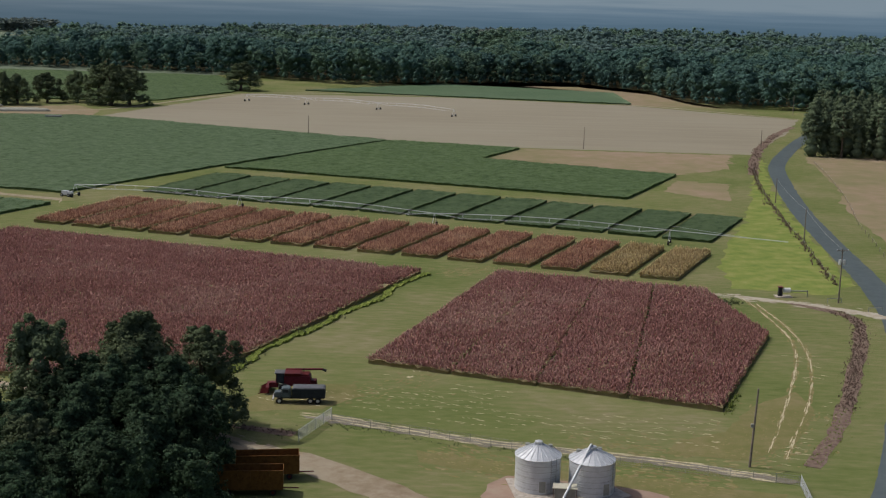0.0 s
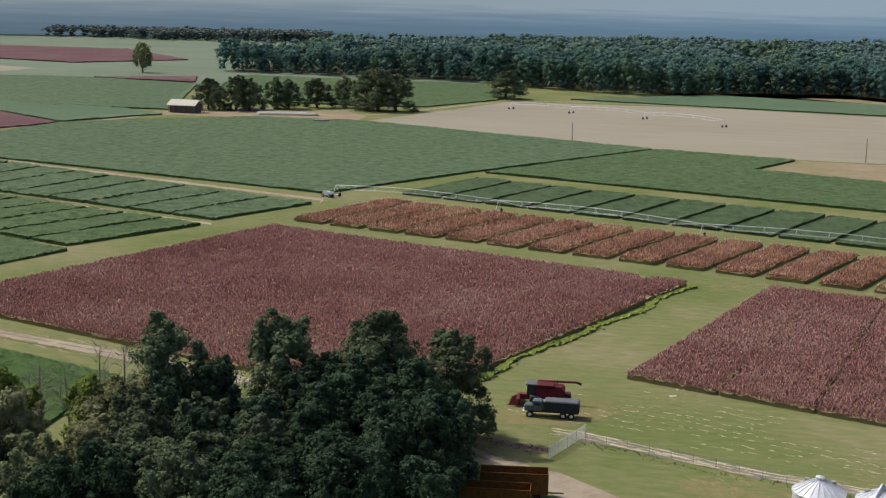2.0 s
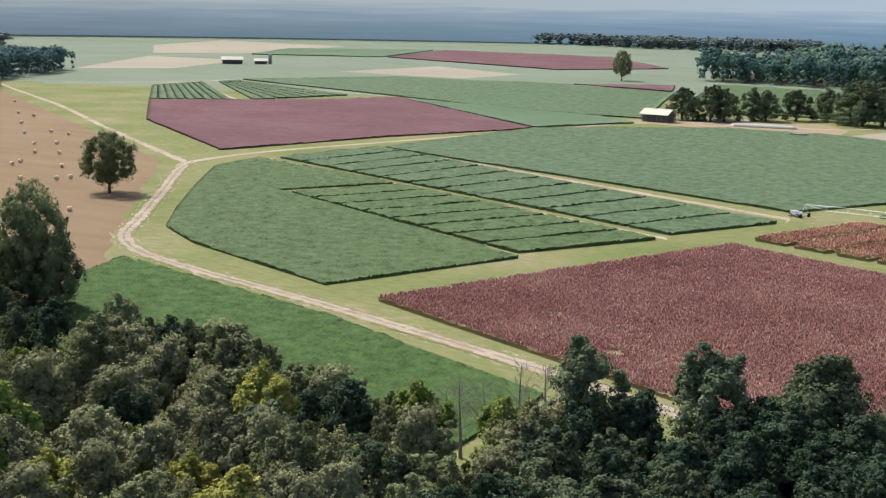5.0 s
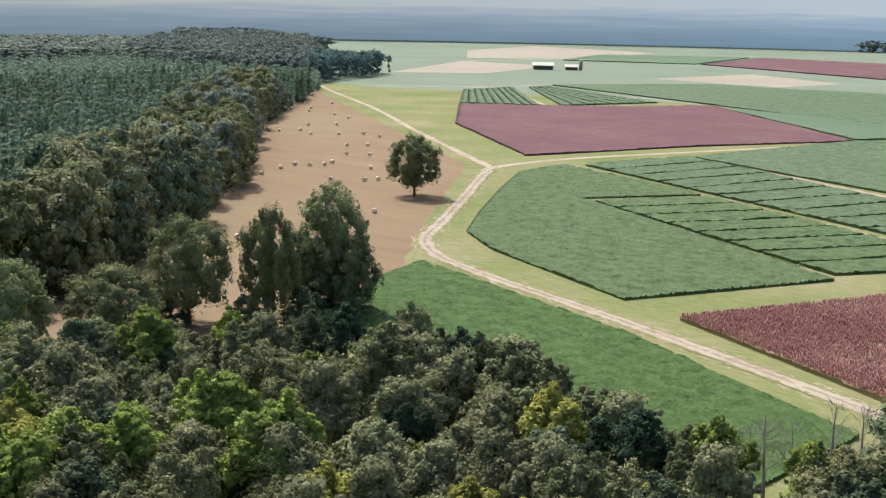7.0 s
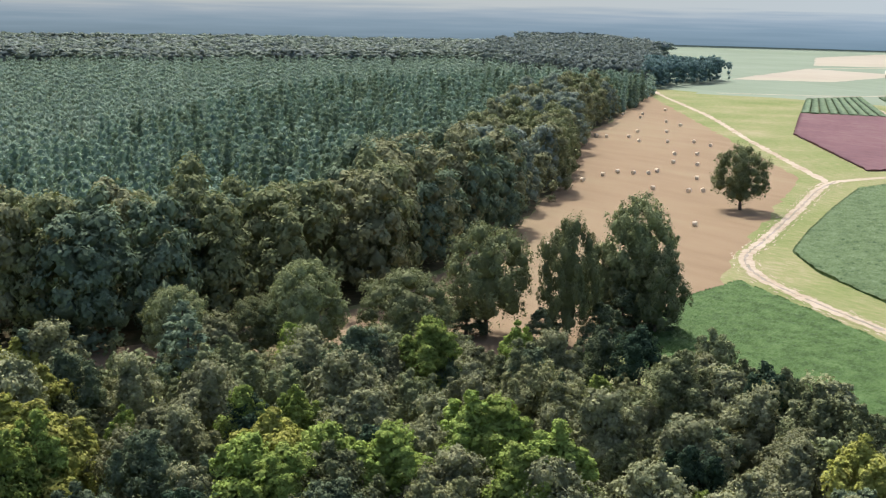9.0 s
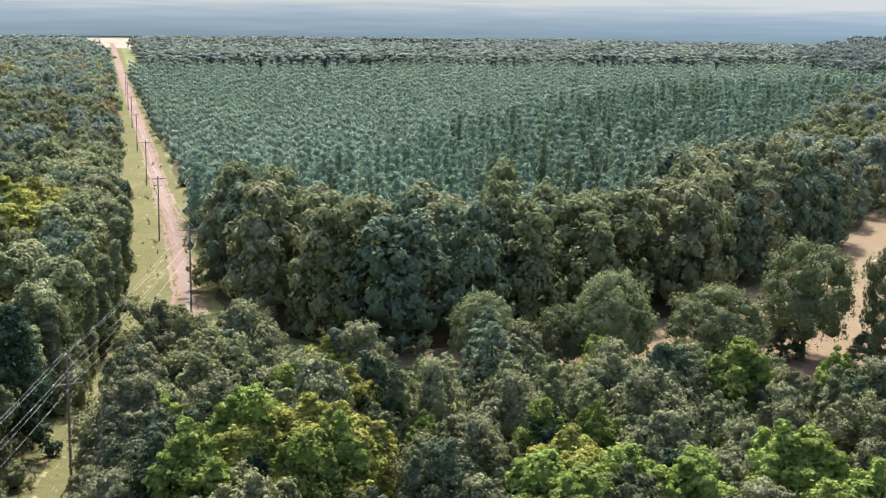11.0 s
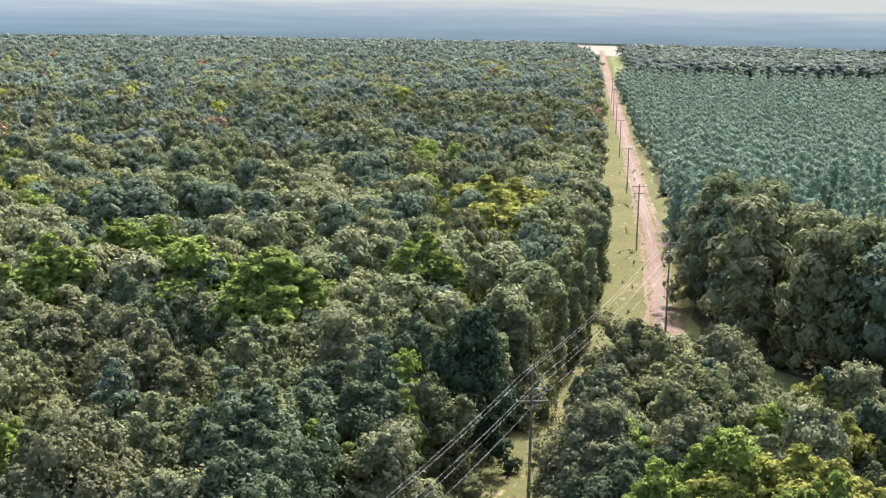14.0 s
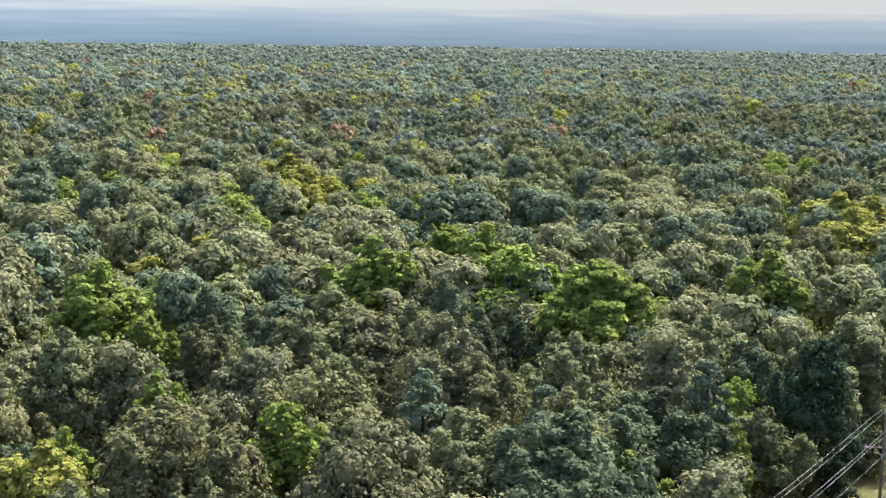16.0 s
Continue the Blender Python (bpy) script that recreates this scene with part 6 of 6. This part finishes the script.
pole(86.9, 284, 12.2, [(11.7, 2.6, 0.1)], "wooden utility pole with crossarm and grey transformers", True)
for x, y, h in ((98, 355.8, 9.5), (107.6, 428.1, 8.0), (59, 569, 9.5), (-62.3, 599.6, 8.6), (142.3, 600.3, 7.0), (198.7, 766.8, 11)):
    pole(x, y, h)
pl1 = pole(44.2, 178.5, 11.5, (), "tall bare wooden pole with a small lamp box", False, (0.5, 0))
part("lamp_box", boxed((-0.05, -0.3, 6.2), (0.4, 0.35, 0.5)), M["galv_dark"], pl1)


def cable(points, sag, r, name="power_line", label="slack overhead power line between poles"):
    bm = B()
    for a, b in zip(points, points[1:]):
        a, b = Vector(a), Vector(b)
        prev = a
        n = 12
        for k in range(1, n + 1):
            u = k / n
            p = a.lerp(b, u) - Vector((0, 0, sag * 4 * u * (1 - u) * (b - a).length / 90))
            add_tube(bm, prev, p, r, None, 4, False)
            prev = p
    me = bpy.data.meshes.new(name)
    bm.to_mesh(me)
    bm.free()
    me.materials.append(M["wire"])
    return tagged(new(name, me), label, "power line", "overhead lines")


LINE = [(-96, 30, 16.5), (-175.3, 53.5, 16.0), (-252.7, 75.6, 17.5), (-336.4, 76.5, 15.5), (-430, 80, 14), (-523, 83, 14.3), (-614, 86.5, 14), (-706, 90, 14), (-800, 94, 14)]
ARM = radians(103)
for k, (x, y, h) in enumerate(LINE):
    if k == 1:
        e = pole(x, y, h, [(h - 3.7, 3.6, ARM)], "tall grey power line pole with crossarm and angled braces", group="power line poles")
        part("stay_arm", add_tube(B(), (0, 0, h - 0.1), (0.35, 1.7, h - 2.2), 0.06, None, 6), M["galv_dark"], e)
        part("stay_arm", add_tube(B(), (0.35, 1.7, h - 2.2), (0, 0, h - 3.4), 0.06, None, 6), M["galv_dark"], e)
        part("stay_arm", add_tube(B(), (0.35, 1.7, h - 2.2), (0, 0, h - 2.2), 0.05, None, 6), M["galv_dark"], e)
    else:
        pole(x, y, h, [(h - 0.6, 3.2, ARM), (h - 2.2, 2.6, ARM)] if k < 4 else [(h - 0.6, 3.0, ARM)], "tall wooden power line pole with crossarms", group="power line poles")
c_, s_ = math.cos(ARM), math.sin(ARM)
for off, dz in ((0, 0.1), (1.3, -0.6), (-1.3, -0.6), (0.9, -3.4), (-0.9, -3.4)):
    cable([(x + off * c_, y + off * s_, h + dz) for x, y, h in LINE], 1.3, 0.012)
cable([(86.9, 284, 11.9), (98, 355.8, 9.3), (107.6, 428.1, 7.8)], 0.8, 0.02)

# yard edge: gate, mesh fence, tracks, brush, straw
def mesh_fence(a, b, h, name, label, gap=3.0, rails=5, mat="galv_dark", fine=0.55):
    e = thing(name, label, "fence", pose(0, 0, 0))
    a, b = Vector((*a, 0)), Vector((*b, 0))
    n = max(1, int((b - a).length / gap))
    for k in range(n + 1):
        p = a.lerp(b, k / n)
        part("post", add_tube(B(), p, p + Vector((0, 0, h + 0.1)), 0.06 * fine, None, 6), M[mat], e)
    for k in range(rails):
        z = 0.15 + (h - 0.15) * k / (rails - 1)
        part("rail", add_tube(B(), a + Vector((0, 0, z)), b + Vector((0, 0, z)), (0.025 if k < rails - 1 else 0.04) * fine, None, 4), M[mat], e)
    wires = B()
    m = int((b - a).length / 0.45)
    for k in range(m):
        p, q = a.lerp(b, k / m), a.lerp(b, (k + 1) / m)
        add_tube(wires, p + Vector((0, 0, 0.1)), q + Vector((0, 0, h)), 0.012 * fine, None, 3, False)
        add_tube(wires, q + Vector((0, 0, 0.1)), p + Vector((0, 0, h)), 0.012 * fine, None, 3, False)
    part("wire_mesh", wires, M[mat], e, "thin wire mesh")


mesh_fence((-20.1, 184.6), (-16.3, 195.4), 1.7, "field_gate", "pale grey wire mesh gate standing open", 2.6, 6, "galv", 1.0)
mesh_fence((-16.0, 193.4), (25.8, 177.6), 1.4, "wire_fence", "thin wire mesh fence on steel posts")
mesh_fence((25.8, 177.6), (49.4, 171.6), 1.4, "wire_fence", "thin wire mesh fence on steel posts")
mesh_fence((49.6, 171.4), (48.6, 160.0), 1.5, "field_gate", "pale grey wire mesh gate", 2.6, 6, "galv", 1.0)
patch("ground_worn_strip", [(-21, 196.4), (-15, 196.3), (6, 187.6), (18, 184.6), (34, 180.2), (50, 173.6), (49, 171.8), (34, 177.6), (18, 182.2), (6, 185.0), (-16, 193.6)], 0.03, M["worn"], "worn grey-brown strip along the fence", "worn ground", 0.35, 1.2)


M["brown_turf"] = material("brown_turf", [(0.1275, 0.14, 0.0429), (0.17, 0.16, 0.0663), (0.221, 0.185, 0.0975)], 0.5, 8, 0.95, 0.5, coarse=0.06, bump_scale=3)
patch("ground_brown_turf_1", [(33, 183), (45, 181), (54, 190), (61, 206), (60, 216), (51, 207), (44, 194), (36, 189)], 0.034, M["brown_turf"], "dry brownish turf beside the sorghum", "turf", 0.25, 2.0)
patch("ground_brown_turf_2", [(-3, 182), (12, 176.5), (30, 172.5), (47, 168), (44, 163), (36, 161), (29, 168), (21, 170.5), (8, 173), (-2, 177)], 0.031, M["brown_turf"], "dry brownish turf below the fence", "turf", 0.25, 2.0)
patch("ground_brown_turf_3", [(-30, 198), (-18, 200), (-12, 208), (-14, 214), (-24, 212), (-31, 205)], 0.034, M["brown_turf"], "trodden brownish turf where machines stand", "turf", 0.25, 2.0)


def streaks(name, line, width, count, mat, label, category, seed, size=(0.5, 2.2), thin=(0.05, 0.16), z=0.05):
    """Ragged pale streaks worn into the ground along a line."""
    rng = np.random.default_rng(seed)
    c = smooth_line(line, 1.0)
    d = np.gradient(c, axis=0)
    d /= np.hypot(d[:, 0], d[:, 1])[:, None]
    v, f = [], []
    for i in rng.integers(0, len(c), count):
        s, w = rng.uniform(*size), rng.uniform(*thin)
        t = d[i]
        nrm = np.array((-t[1], t[0]))
        o = c[i] + nrm * rng.normal(0, width) + t * rng.uniform(-0.5, 0.5)
        b = len(v)
        m = 9
        v.append((o[0], o[1], z + 0.02))
        for k in range(m):
            a = 2 * math.pi * k / m
            q = o + t * s * math.cos(a) * rng.uniform(0.6, 1.2) + nrm * w * math.sin(a) * rng.uniform(0.4, 1.5)
            v.append((q[0], q[1], z - 0.012))
        f += [(b, b + 1 + k, b + 1 + (k + 1) % m) for k in range(m)]
    stuff(name, v, f, mat, label, category)


for w, n, s in ((1.3, 110, 1), (0.1, 90, 2), (-1.0, 70, 3)):
    streaks("track_streaks", [(-21, 196.6 + w), (-15, 195.1 + w), (-7, 191.7 + w), (6, 186.4 + w), (18, 183.4 + w), (34, 178.9 + w), (46, 174 + w)], 0.16, n, M["straw"], "pale stony streaks of a worn track", "worn track", 60 + s)
RUT_A = [(66.3, 286), (67.7, 273), (68.2, 252.3), (65.4, 236), (60.0, 217.8), (52.6, 196.4), (49.0, 186)]
RUT_B = [(68.3, 280), (69.7, 263), (69.4, 246), (66.6, 230), (61.6, 212), (54.9, 194), (50.6, 183)]
for k, r in enumerate((RUT_A, RUT_B)):
    streaks("track_streaks", r, 0.22, 420, M["dry_turf"], "brownish worn wheel rut in grass", "worn track", 70 + k, (0.4, 1.6), (0.06, 0.2), 0.03)
    streaks("track_streaks", r, 0.14, 110, M["straw"], "pale worn wheel rut in grass", "worn track", 80 + k, (0.4, 2.2), (0.03, 0.1))
streaks("bare_spots", [(20, 188), (34, 184), (46, 182), (52, 192), (57, 206)], 3.5, 420, M["dry_turf"], "dry brownish bare spots in mown grass", "bare ground", 90, (0.2, 0.9), (0.1, 0.35), 0.028)
streaks("bare_spots", [(-28, 202), (-16, 206), (-6, 214), (4, 232), (10, 252)], 2.8, 380, M["dry_turf"], "dry brownish bare spots in mown grass", "bare ground", 91, (0.2, 0.8), (0.08, 0.3), 0.028)
streaks("bare_spots", [(0, 182), (8, 176), (26, 174), (40, 170)], 2.8, 520, M["dry_turf"], "dry brownish bare spots by the fence", "bare ground", 92, (0.2, 1.0), (0.1, 0.4), 0.028)
streaks("bare_spots", [(0, 305), (14, 312), (40, 303), (60, 296)], 2.4, 380, M["dry_turf"], "dry brownish bare spots between plots", "bare ground", 93, (0.3, 1.2), (0.1, 0.35), 0.028)
streaks("pale_stones", [(-6, 217), (2, 232), (8, 252), (12, 276)], 0.9, 50, M["straw"], "pale straw and stones along the sorghum", "litter", 94, (0.2, 0.9), (0.08, 0.3))
ribbon("dirt_drive", [(96, 269), (92.6, 271.5), (86.6, 277), (78.4, 282), (72.7, 284.6), (65, 288)], 2.6, 0.055, M["drive"], "sandy yellow dirt drive to the road", "drive", 0.3, 22)
streaks("drive_sand", [(94, 270), (86.6, 277), (78.4, 282), (70, 285.5), (58, 290)], 1.2, 90, M["drive"], "loose yellow sand beside the drive", "drive", 95, (0.6, 2.2), (0.2, 0.6), 0.04)
DITCH = [(75, 284), (83.5, 275), (85.6, 266), (80, 246), (74.2, 229.5), (66, 206.5), (60, 192.5), (53, 179)]
ribbon("ditch", DITCH, 2.6, 0.04, M["bank"], "brown dry brush along a ditch", "ditch", 0.25, 25)
ribbon("ditch", [(-40, 192.5), (-31, 190.5), (-21, 187.5)], 2.0, 0.04, M["bank"], "dry brushy ditch beside the dirt road", "ditch", 0.3, 26)


def brush(name, line, width, count, lo, hi, mat, label, seed):
    """Low tangled tufts along a line."""
    rng = np.random.default_rng(seed)
    tv, tf = far_template("oak", 5, 4, 12, 1.5, 15, 7)
    c = smooth_line(line, 0.5)
    p = c[rng.integers(0, len(c), count)] + rng.normal(0, width, (count, 2))
    v, f = spread(tv, tf, p, -0.05, rng.uniform(0, 6.28, count), rng.uniform(lo, hi, count), rng.uniform(lo, hi, count) * 0.8)
    stuff(name, v, f, mat, label, "brush")


brush("understory", [(-197, 64), (-206, 70), (-214, 84), (-206, 98), (-200, 112), (-192, 126), (-188, 140)], 4.5, 280, 0.15, 0.42, M["leaf"], "dark green bushes between wood and field", 38)
brush("ditch_brush", DITCH[1:6], 0.75, 1100, 0.015, 0.042, M["bank"], "purple-brown dry brush in a ditch", 31)
brush("ditch_brush", DITCH[5:], 0.9, 160, 0.012, 0.035, M["weed"], "green weeds in a ditch", 32)
brush("ditch_brush", [(-40, 192.5), (-31, 190.5), (-21, 187.5)], 0.6, 90, 0.02, 0.05, M["bank"], "dry brush beside the dirt road", 33)
BLOCK_WEEDS = ((47, 268.5, 4.5, 2.6), (41, 261, 4, 2), (51, 263.5, 4, 2.2), (23.5, 271, 3.5, 2), (34, 260, 3, 1.6), (22, 233, 2.5, 1.5), (12, 285, 3, 1.6), (30, 281, 3, 1.5), (61, 281, 2, 3))
SORGHUM_WEEDS = ((-118, 268, 3, 1.4), (-108, 258, 4.5, 1.8), (-101, 250, 3, 1.2), (-112, 243, 2.5, 1.2), (-88, 262, 2.2, 1), (-64, 262, 4, 1.6), (-58, 258, 2.5, 1.2), (-74, 238, 2, 1), (-30, 247, 3.5, 1.5), (-38, 262, 2.5, 1), (-50, 290, 3, 1.2), (-86, 298, 2.5, 1.2), (-70, 318, 3, 1.2), (-96, 322, 2.5, 1), (-122, 302, 2.2, 1))
for k, (x, y, a, b) in enumerate(BLOCK_WEEDS + SORGHUM_WEEDS):
    brush("weed_patch", [(x - a, y + 0.2 * a), (x, y), (x + a, y - 0.25 * a)], b * 0.45, int(14 * a), 0.05, 0.1, M["dull_weed"], "dull green weeds grown up through sorghum", 730 + k)
WEED_EDGE = [(-3.6, 304), (-10.8, 288), (-12.8, 277), (-20.8, 261), (-22.8, 253), (-31.5, 236), (-33.6, 226), (-39, 212)]
rngw = np.random.default_rng(34)
side_a = [(x + 0.9 + rngw.normal(0, 0.35), y + rngw.normal(0, 0.3)) for x, y in smooth_line(WEED_EDGE, 1.5)]
side_b = [(x - 0.7 + rngw.normal(0, 0.25), y + 0.3) for x, y in smooth_line(WEED_EDGE, 1.5)]
canopy("weed_strip", side_a + side_b[::-1], 0.32, 0.3, M["weed"], "yellow-green weeds along the sorghum edge", "weeds", 0.95, 27)
brush("weed_strip", WEED_EDGE[3:], 0.8, 130, 0.02, 0.06, M["dull_weed"], "dull green weeds along the sorghum edge", 35)
brush("weed_strip", [(46, 202.4), (49.5, 213)], 0.5, 50, 0.02, 0.06, M["weed"], "bright green weeds at the sorghum corner", 36)
brush("weed_strip", [(-24, 186), (-16, 192), (4, 184.4), (24, 178.6)], 0.7, 200, 0.01, 0.03, M["dull_weed"], "dull green weeds along the fence", 37)


def straw_rows(poly, count, seed):
    """Short pale streaks of cut straw lying in mown lines."""
    rng = np.random.default_rng(seed)
    p = scatter(poly, 1.15, seed)
    ca, sa = math.cos(GRID), math.sin(GRID)
    row = p @ np.array([-sa, ca])
    keep = (np.abs((row / 2.6) % 1 - 0.5) < 0.2) & (rng.uniform(size=len(p)) < 0.8)
    hole = np.array([noise.noise(Vector((x * 0.09, y * 0.09, seed))) for x, y in p])
    p = p[keep & (hole > -0.1)][:count]
    v, f = [], []
    for x, y in p:
        n, l, w, t = 7, rng.uniform(0.25, 0.9), rng.uniform(0.04, 0.13), GRID + rng.normal(0, 0.12)
        c, s = math.cos(t), math.sin(t)
        i = len(v)
        v.append((x, y, 0.07))
        for k in range(n):
            a = 2 * math.pi * k / n
            q = rng.uniform(0.6, 1.2)
            u, m = l * math.cos(a) * q, w * math.sin(a) * q
            v.append((x + c * u - s * m, y + s * u + c * m, 0.045))
        f += [(i, i + 1 + k, i + 1 + (k + 1) % n) for k in range(n)]
    stuff("straw_litter", v, f, M["straw"], "pale straw litter in mown lines", "straw")


straw_rows([(-30, 205), (-14, 222), (44, 199), (42, 184), (-12, 197)], 2600, 5)
straw_rows([(-6, 226), (8, 300), (12, 300), (-2, 236)], 120, 6)
straw_rows([(46, 178), (60, 200), (64, 240), (70, 240), (64, 200), (54, 180)], 140, 8)


BANK = [(115.7, 497), (126.4, 542), (140, 591), (160, 648), (180, 694)]
ribbon("earth_bank", BANK, 4.0, 0.035, M["bank"], "brown earth bank between bare field and road", "bank", 0.5, 28)
brush("bank_brush", BANK[:4], 1.2, 260, 0.02, 0.07, M["bank"], "low brown brush on an earth bank", 39)

# worn farm road: grass down the middle, loose sand and tufts along its edges
FARM_ROAD = [(-27, 181.5), (-36, 188.5), (-48, 197), (-70, 208), (-98, 218), (-157.7, 235), (-199, 245), (-224, 253), (-243, 266), (-258, 286), (-292, 331), (-322, 370), (-334, 390)]


def aside(line, off):
    c = smooth_line(line, 6.0)
    d = np.gradient(c, axis=0)
    d /= np.hypot(d[:, 0], d[:, 1])[:, None]
    return [(x - off * b, y + off * a) for (x, y), (a, b) in zip(c, d)]


streaks("road_grass", FARM_ROAD, 0.16, 620, M["worn"], "thin worn grass down the middle of a dirt road", "grass strip", 96, (0.6, 2.4), (0.08, 0.3), 0.105)
for off in (-2.05, 2.05):
    streaks("road_edge", aside(FARM_ROAD, off), 0.25, 520, M["grass"], "ragged grass at the edge of a dirt road", "grass edge", 97 + int(off), (0.5, 2.2), (0.1, 0.4), 0.085)
    streaks("road_sand", aside(FARM_ROAD, off * 1.25), 0.4, 260, M["dirt"], "loose sand beside a dirt road", "sand", 99 + int(off), (0.4, 1.6), (0.08, 0.25), 0.04)

# the power line clearing: wheel ruts, weeds and bare spots
LANE = [(-256, 75), (-262, 76), (-320, 79.5), (-431, 84), (-611, 90)]
streaks("track_grass", LANE, 0.15, 300, M["worn"], "thin grass between the ruts of a dirt track", "grass strip", 101, (0.6, 2.4), (0.1, 0.35), 0.105)
for off in (-1.7, 1.7):
    streaks("track_edge", aside(LANE, off), 0.3, 300, M["rough_grass"], "ragged grass at the edge of a dirt track", "grass edge", 103 + int(off), (0.5, 2.2), (0.1, 0.45), 0.085)
CLEARING = [(-140, 38), (-172, 49), (-241, 66), (-290, 72), (-359, 75), (-480, 80)]
streaks("bare_spots", CLEARING, 3.2, 160, M["dry_turf"], "dry tan spots in rough grass", "bare ground", 106, (0.3, 1.6), (0.1, 0.5), 0.04)
streaks("bare_spots", CLEARING, 3.0, 140, M["track_dirt"], "bare brown spots in rough grass", "bare ground", 107, (0.2, 1.0), (0.08, 0.3), 0.045)
brush("clearing_weeds", CLEARING, 3.4, 160, 0.012, 0.035, M["dull_weed"], "low green weeds in rough grass", 108)
brush("clearing_weeds", CLEARING[1:], 5.5, 60, 0.04, 0.1, M["leaf_olive"], "olive green bushes along the clearing", 109)

# old field fence beside the road
fe = thing("old_fence", "overgrown old wire fence with wooden posts by the road", "fence", pose(0, 0, 0))
FL = smooth_line([(91.6, 303), (93.8, 325), (97.2, 352), (99.4, 375), (104.8, 422), (112.2, 474), (119.5, 514)], 4.0)
prev = None
for k, (x, y) in enumerate(FL):
    part("post", add_tube(B(), (x, y, 0), (x + 0.05 * math.sin(k * 3.0), y, 1.25 + 0.1 * math.sin(k * 5.0)), 0.08, 0.07, 6), M["wood_pole"], fe)
    if prev is not None:
        part("fence_wire", add_tube(B(), (*prev, 1.1), (x, y, 1.1), 0.015, None, 3), M["wire"], fe)
    prev = (x, y)
rngb = np.random.default_rng(12)
bp = np.concatenate([FL + rngb.normal(0, 0.7, FL.shape) for _ in range(5)])
tv, tf = far_template("oak", 5, 4, 12, 1.5, 15, 7)
v, f = spread(tv, tf, bp, 0.0, rngb.uniform(0, 6.28, len(bp)), rngb.uniform(0.03, 0.09, len(bp)), rngb.uniform(0.03, 0.085, len(bp)))
stuff("fence_brush", v, f, M["bank"], "low brown and green brush along the old fence", "brush")
fe2 = thing("pasture_fence", "thin wire fence with wooden posts along the pasture", "fence", pose(0, 0, 0))
prev = None
for x, y in smooth_line([(112, 325), (118, 360), (122.6, 388), (132.2, 432), (142, 487), (149.4, 537)], 7.0):
    part("post", add_tube(B(), (x, y, 0), (x, y, 1.2), 0.07, 0.06, 6), M["wood_pole"], fe2)
    if prev is not None:
        part("fence_wire", add_tube(B(), (*prev, 1.0), (x, y, 1.0), 0.015, None, 3), M["wire"], fe2)
    prev = (x, y)


# dead trees at the wood's edge
def dead_tree(x, y, h, seed):
    rng = np.random.default_rng(seed)
    e = thing("dead_tree", "bare grey dead tree with many thin branches", "tree", pose(x, y, 0, 0, 0, rng.uniform(0, 360)), "dead trees in the wood")
    bits, twigs = [], []
    trunk = [np.array((0.05 * h * math.sin(2 * t) * t, 0.03 * h * t * t, h * t)) for t in np.linspace(0, 1, 7)]
    bits.append(tube(trunk, 0.022 * h * np.array([1.2, 0.95, 0.8, 0.62, 0.45, 0.28, 0.08]), 6))
    for k in range(22):
        t = rng.uniform(0.28, 0.97)
        o = trunk[min(6, int(t * 6))] + (0, 0, (t * 6 % 1) * h / 6)
        a = rng.uniform(0, 6.28)
        d = np.array((math.cos(a), math.sin(a), rng.uniform(0.5, 1.3)))
        l = h * 0.34 * (1.15 - t) * rng.uniform(0.7, 1.2)
        q = o + d * l
        bits.append(tube([o, (o + q) / 2 + rng.normal(0, 0.1, 3), q], [0.008 * h * (1.1 - t), 0.005 * h * (1.1 - t), 0.01], 4))
        for _ in range(7):
            u = rng.uniform(0.3, 1.0)
            s = o + d * l * u
            w = s + (d + rng.normal(0, 0.7, 3)) * l * 0.4
            twigs.append(tube([s, w], [0.022, 0.008], 3))
    b = new("trunk", mesh_from("trunk", *join(bits), M["dead"]))
    b.parent = e
    c = new("branchwork", mesh_from("branchwork", *join(twigs), M["dead"]))
    c.parent = e
    tagged(c, "fine bare twigs", kind="stuff")


for k, (x, y, h) in enumerate(((-88, 174, 11.5), (-83, 172, 11.5), (-81, 177, 13.5), (-77.5, 177, 13.5), (-75, 181, 11), (-92, 169, 10), (-86, 166, 12), (-95, 165, 9))):
    dead_tree(x, y, h, 300 + k)
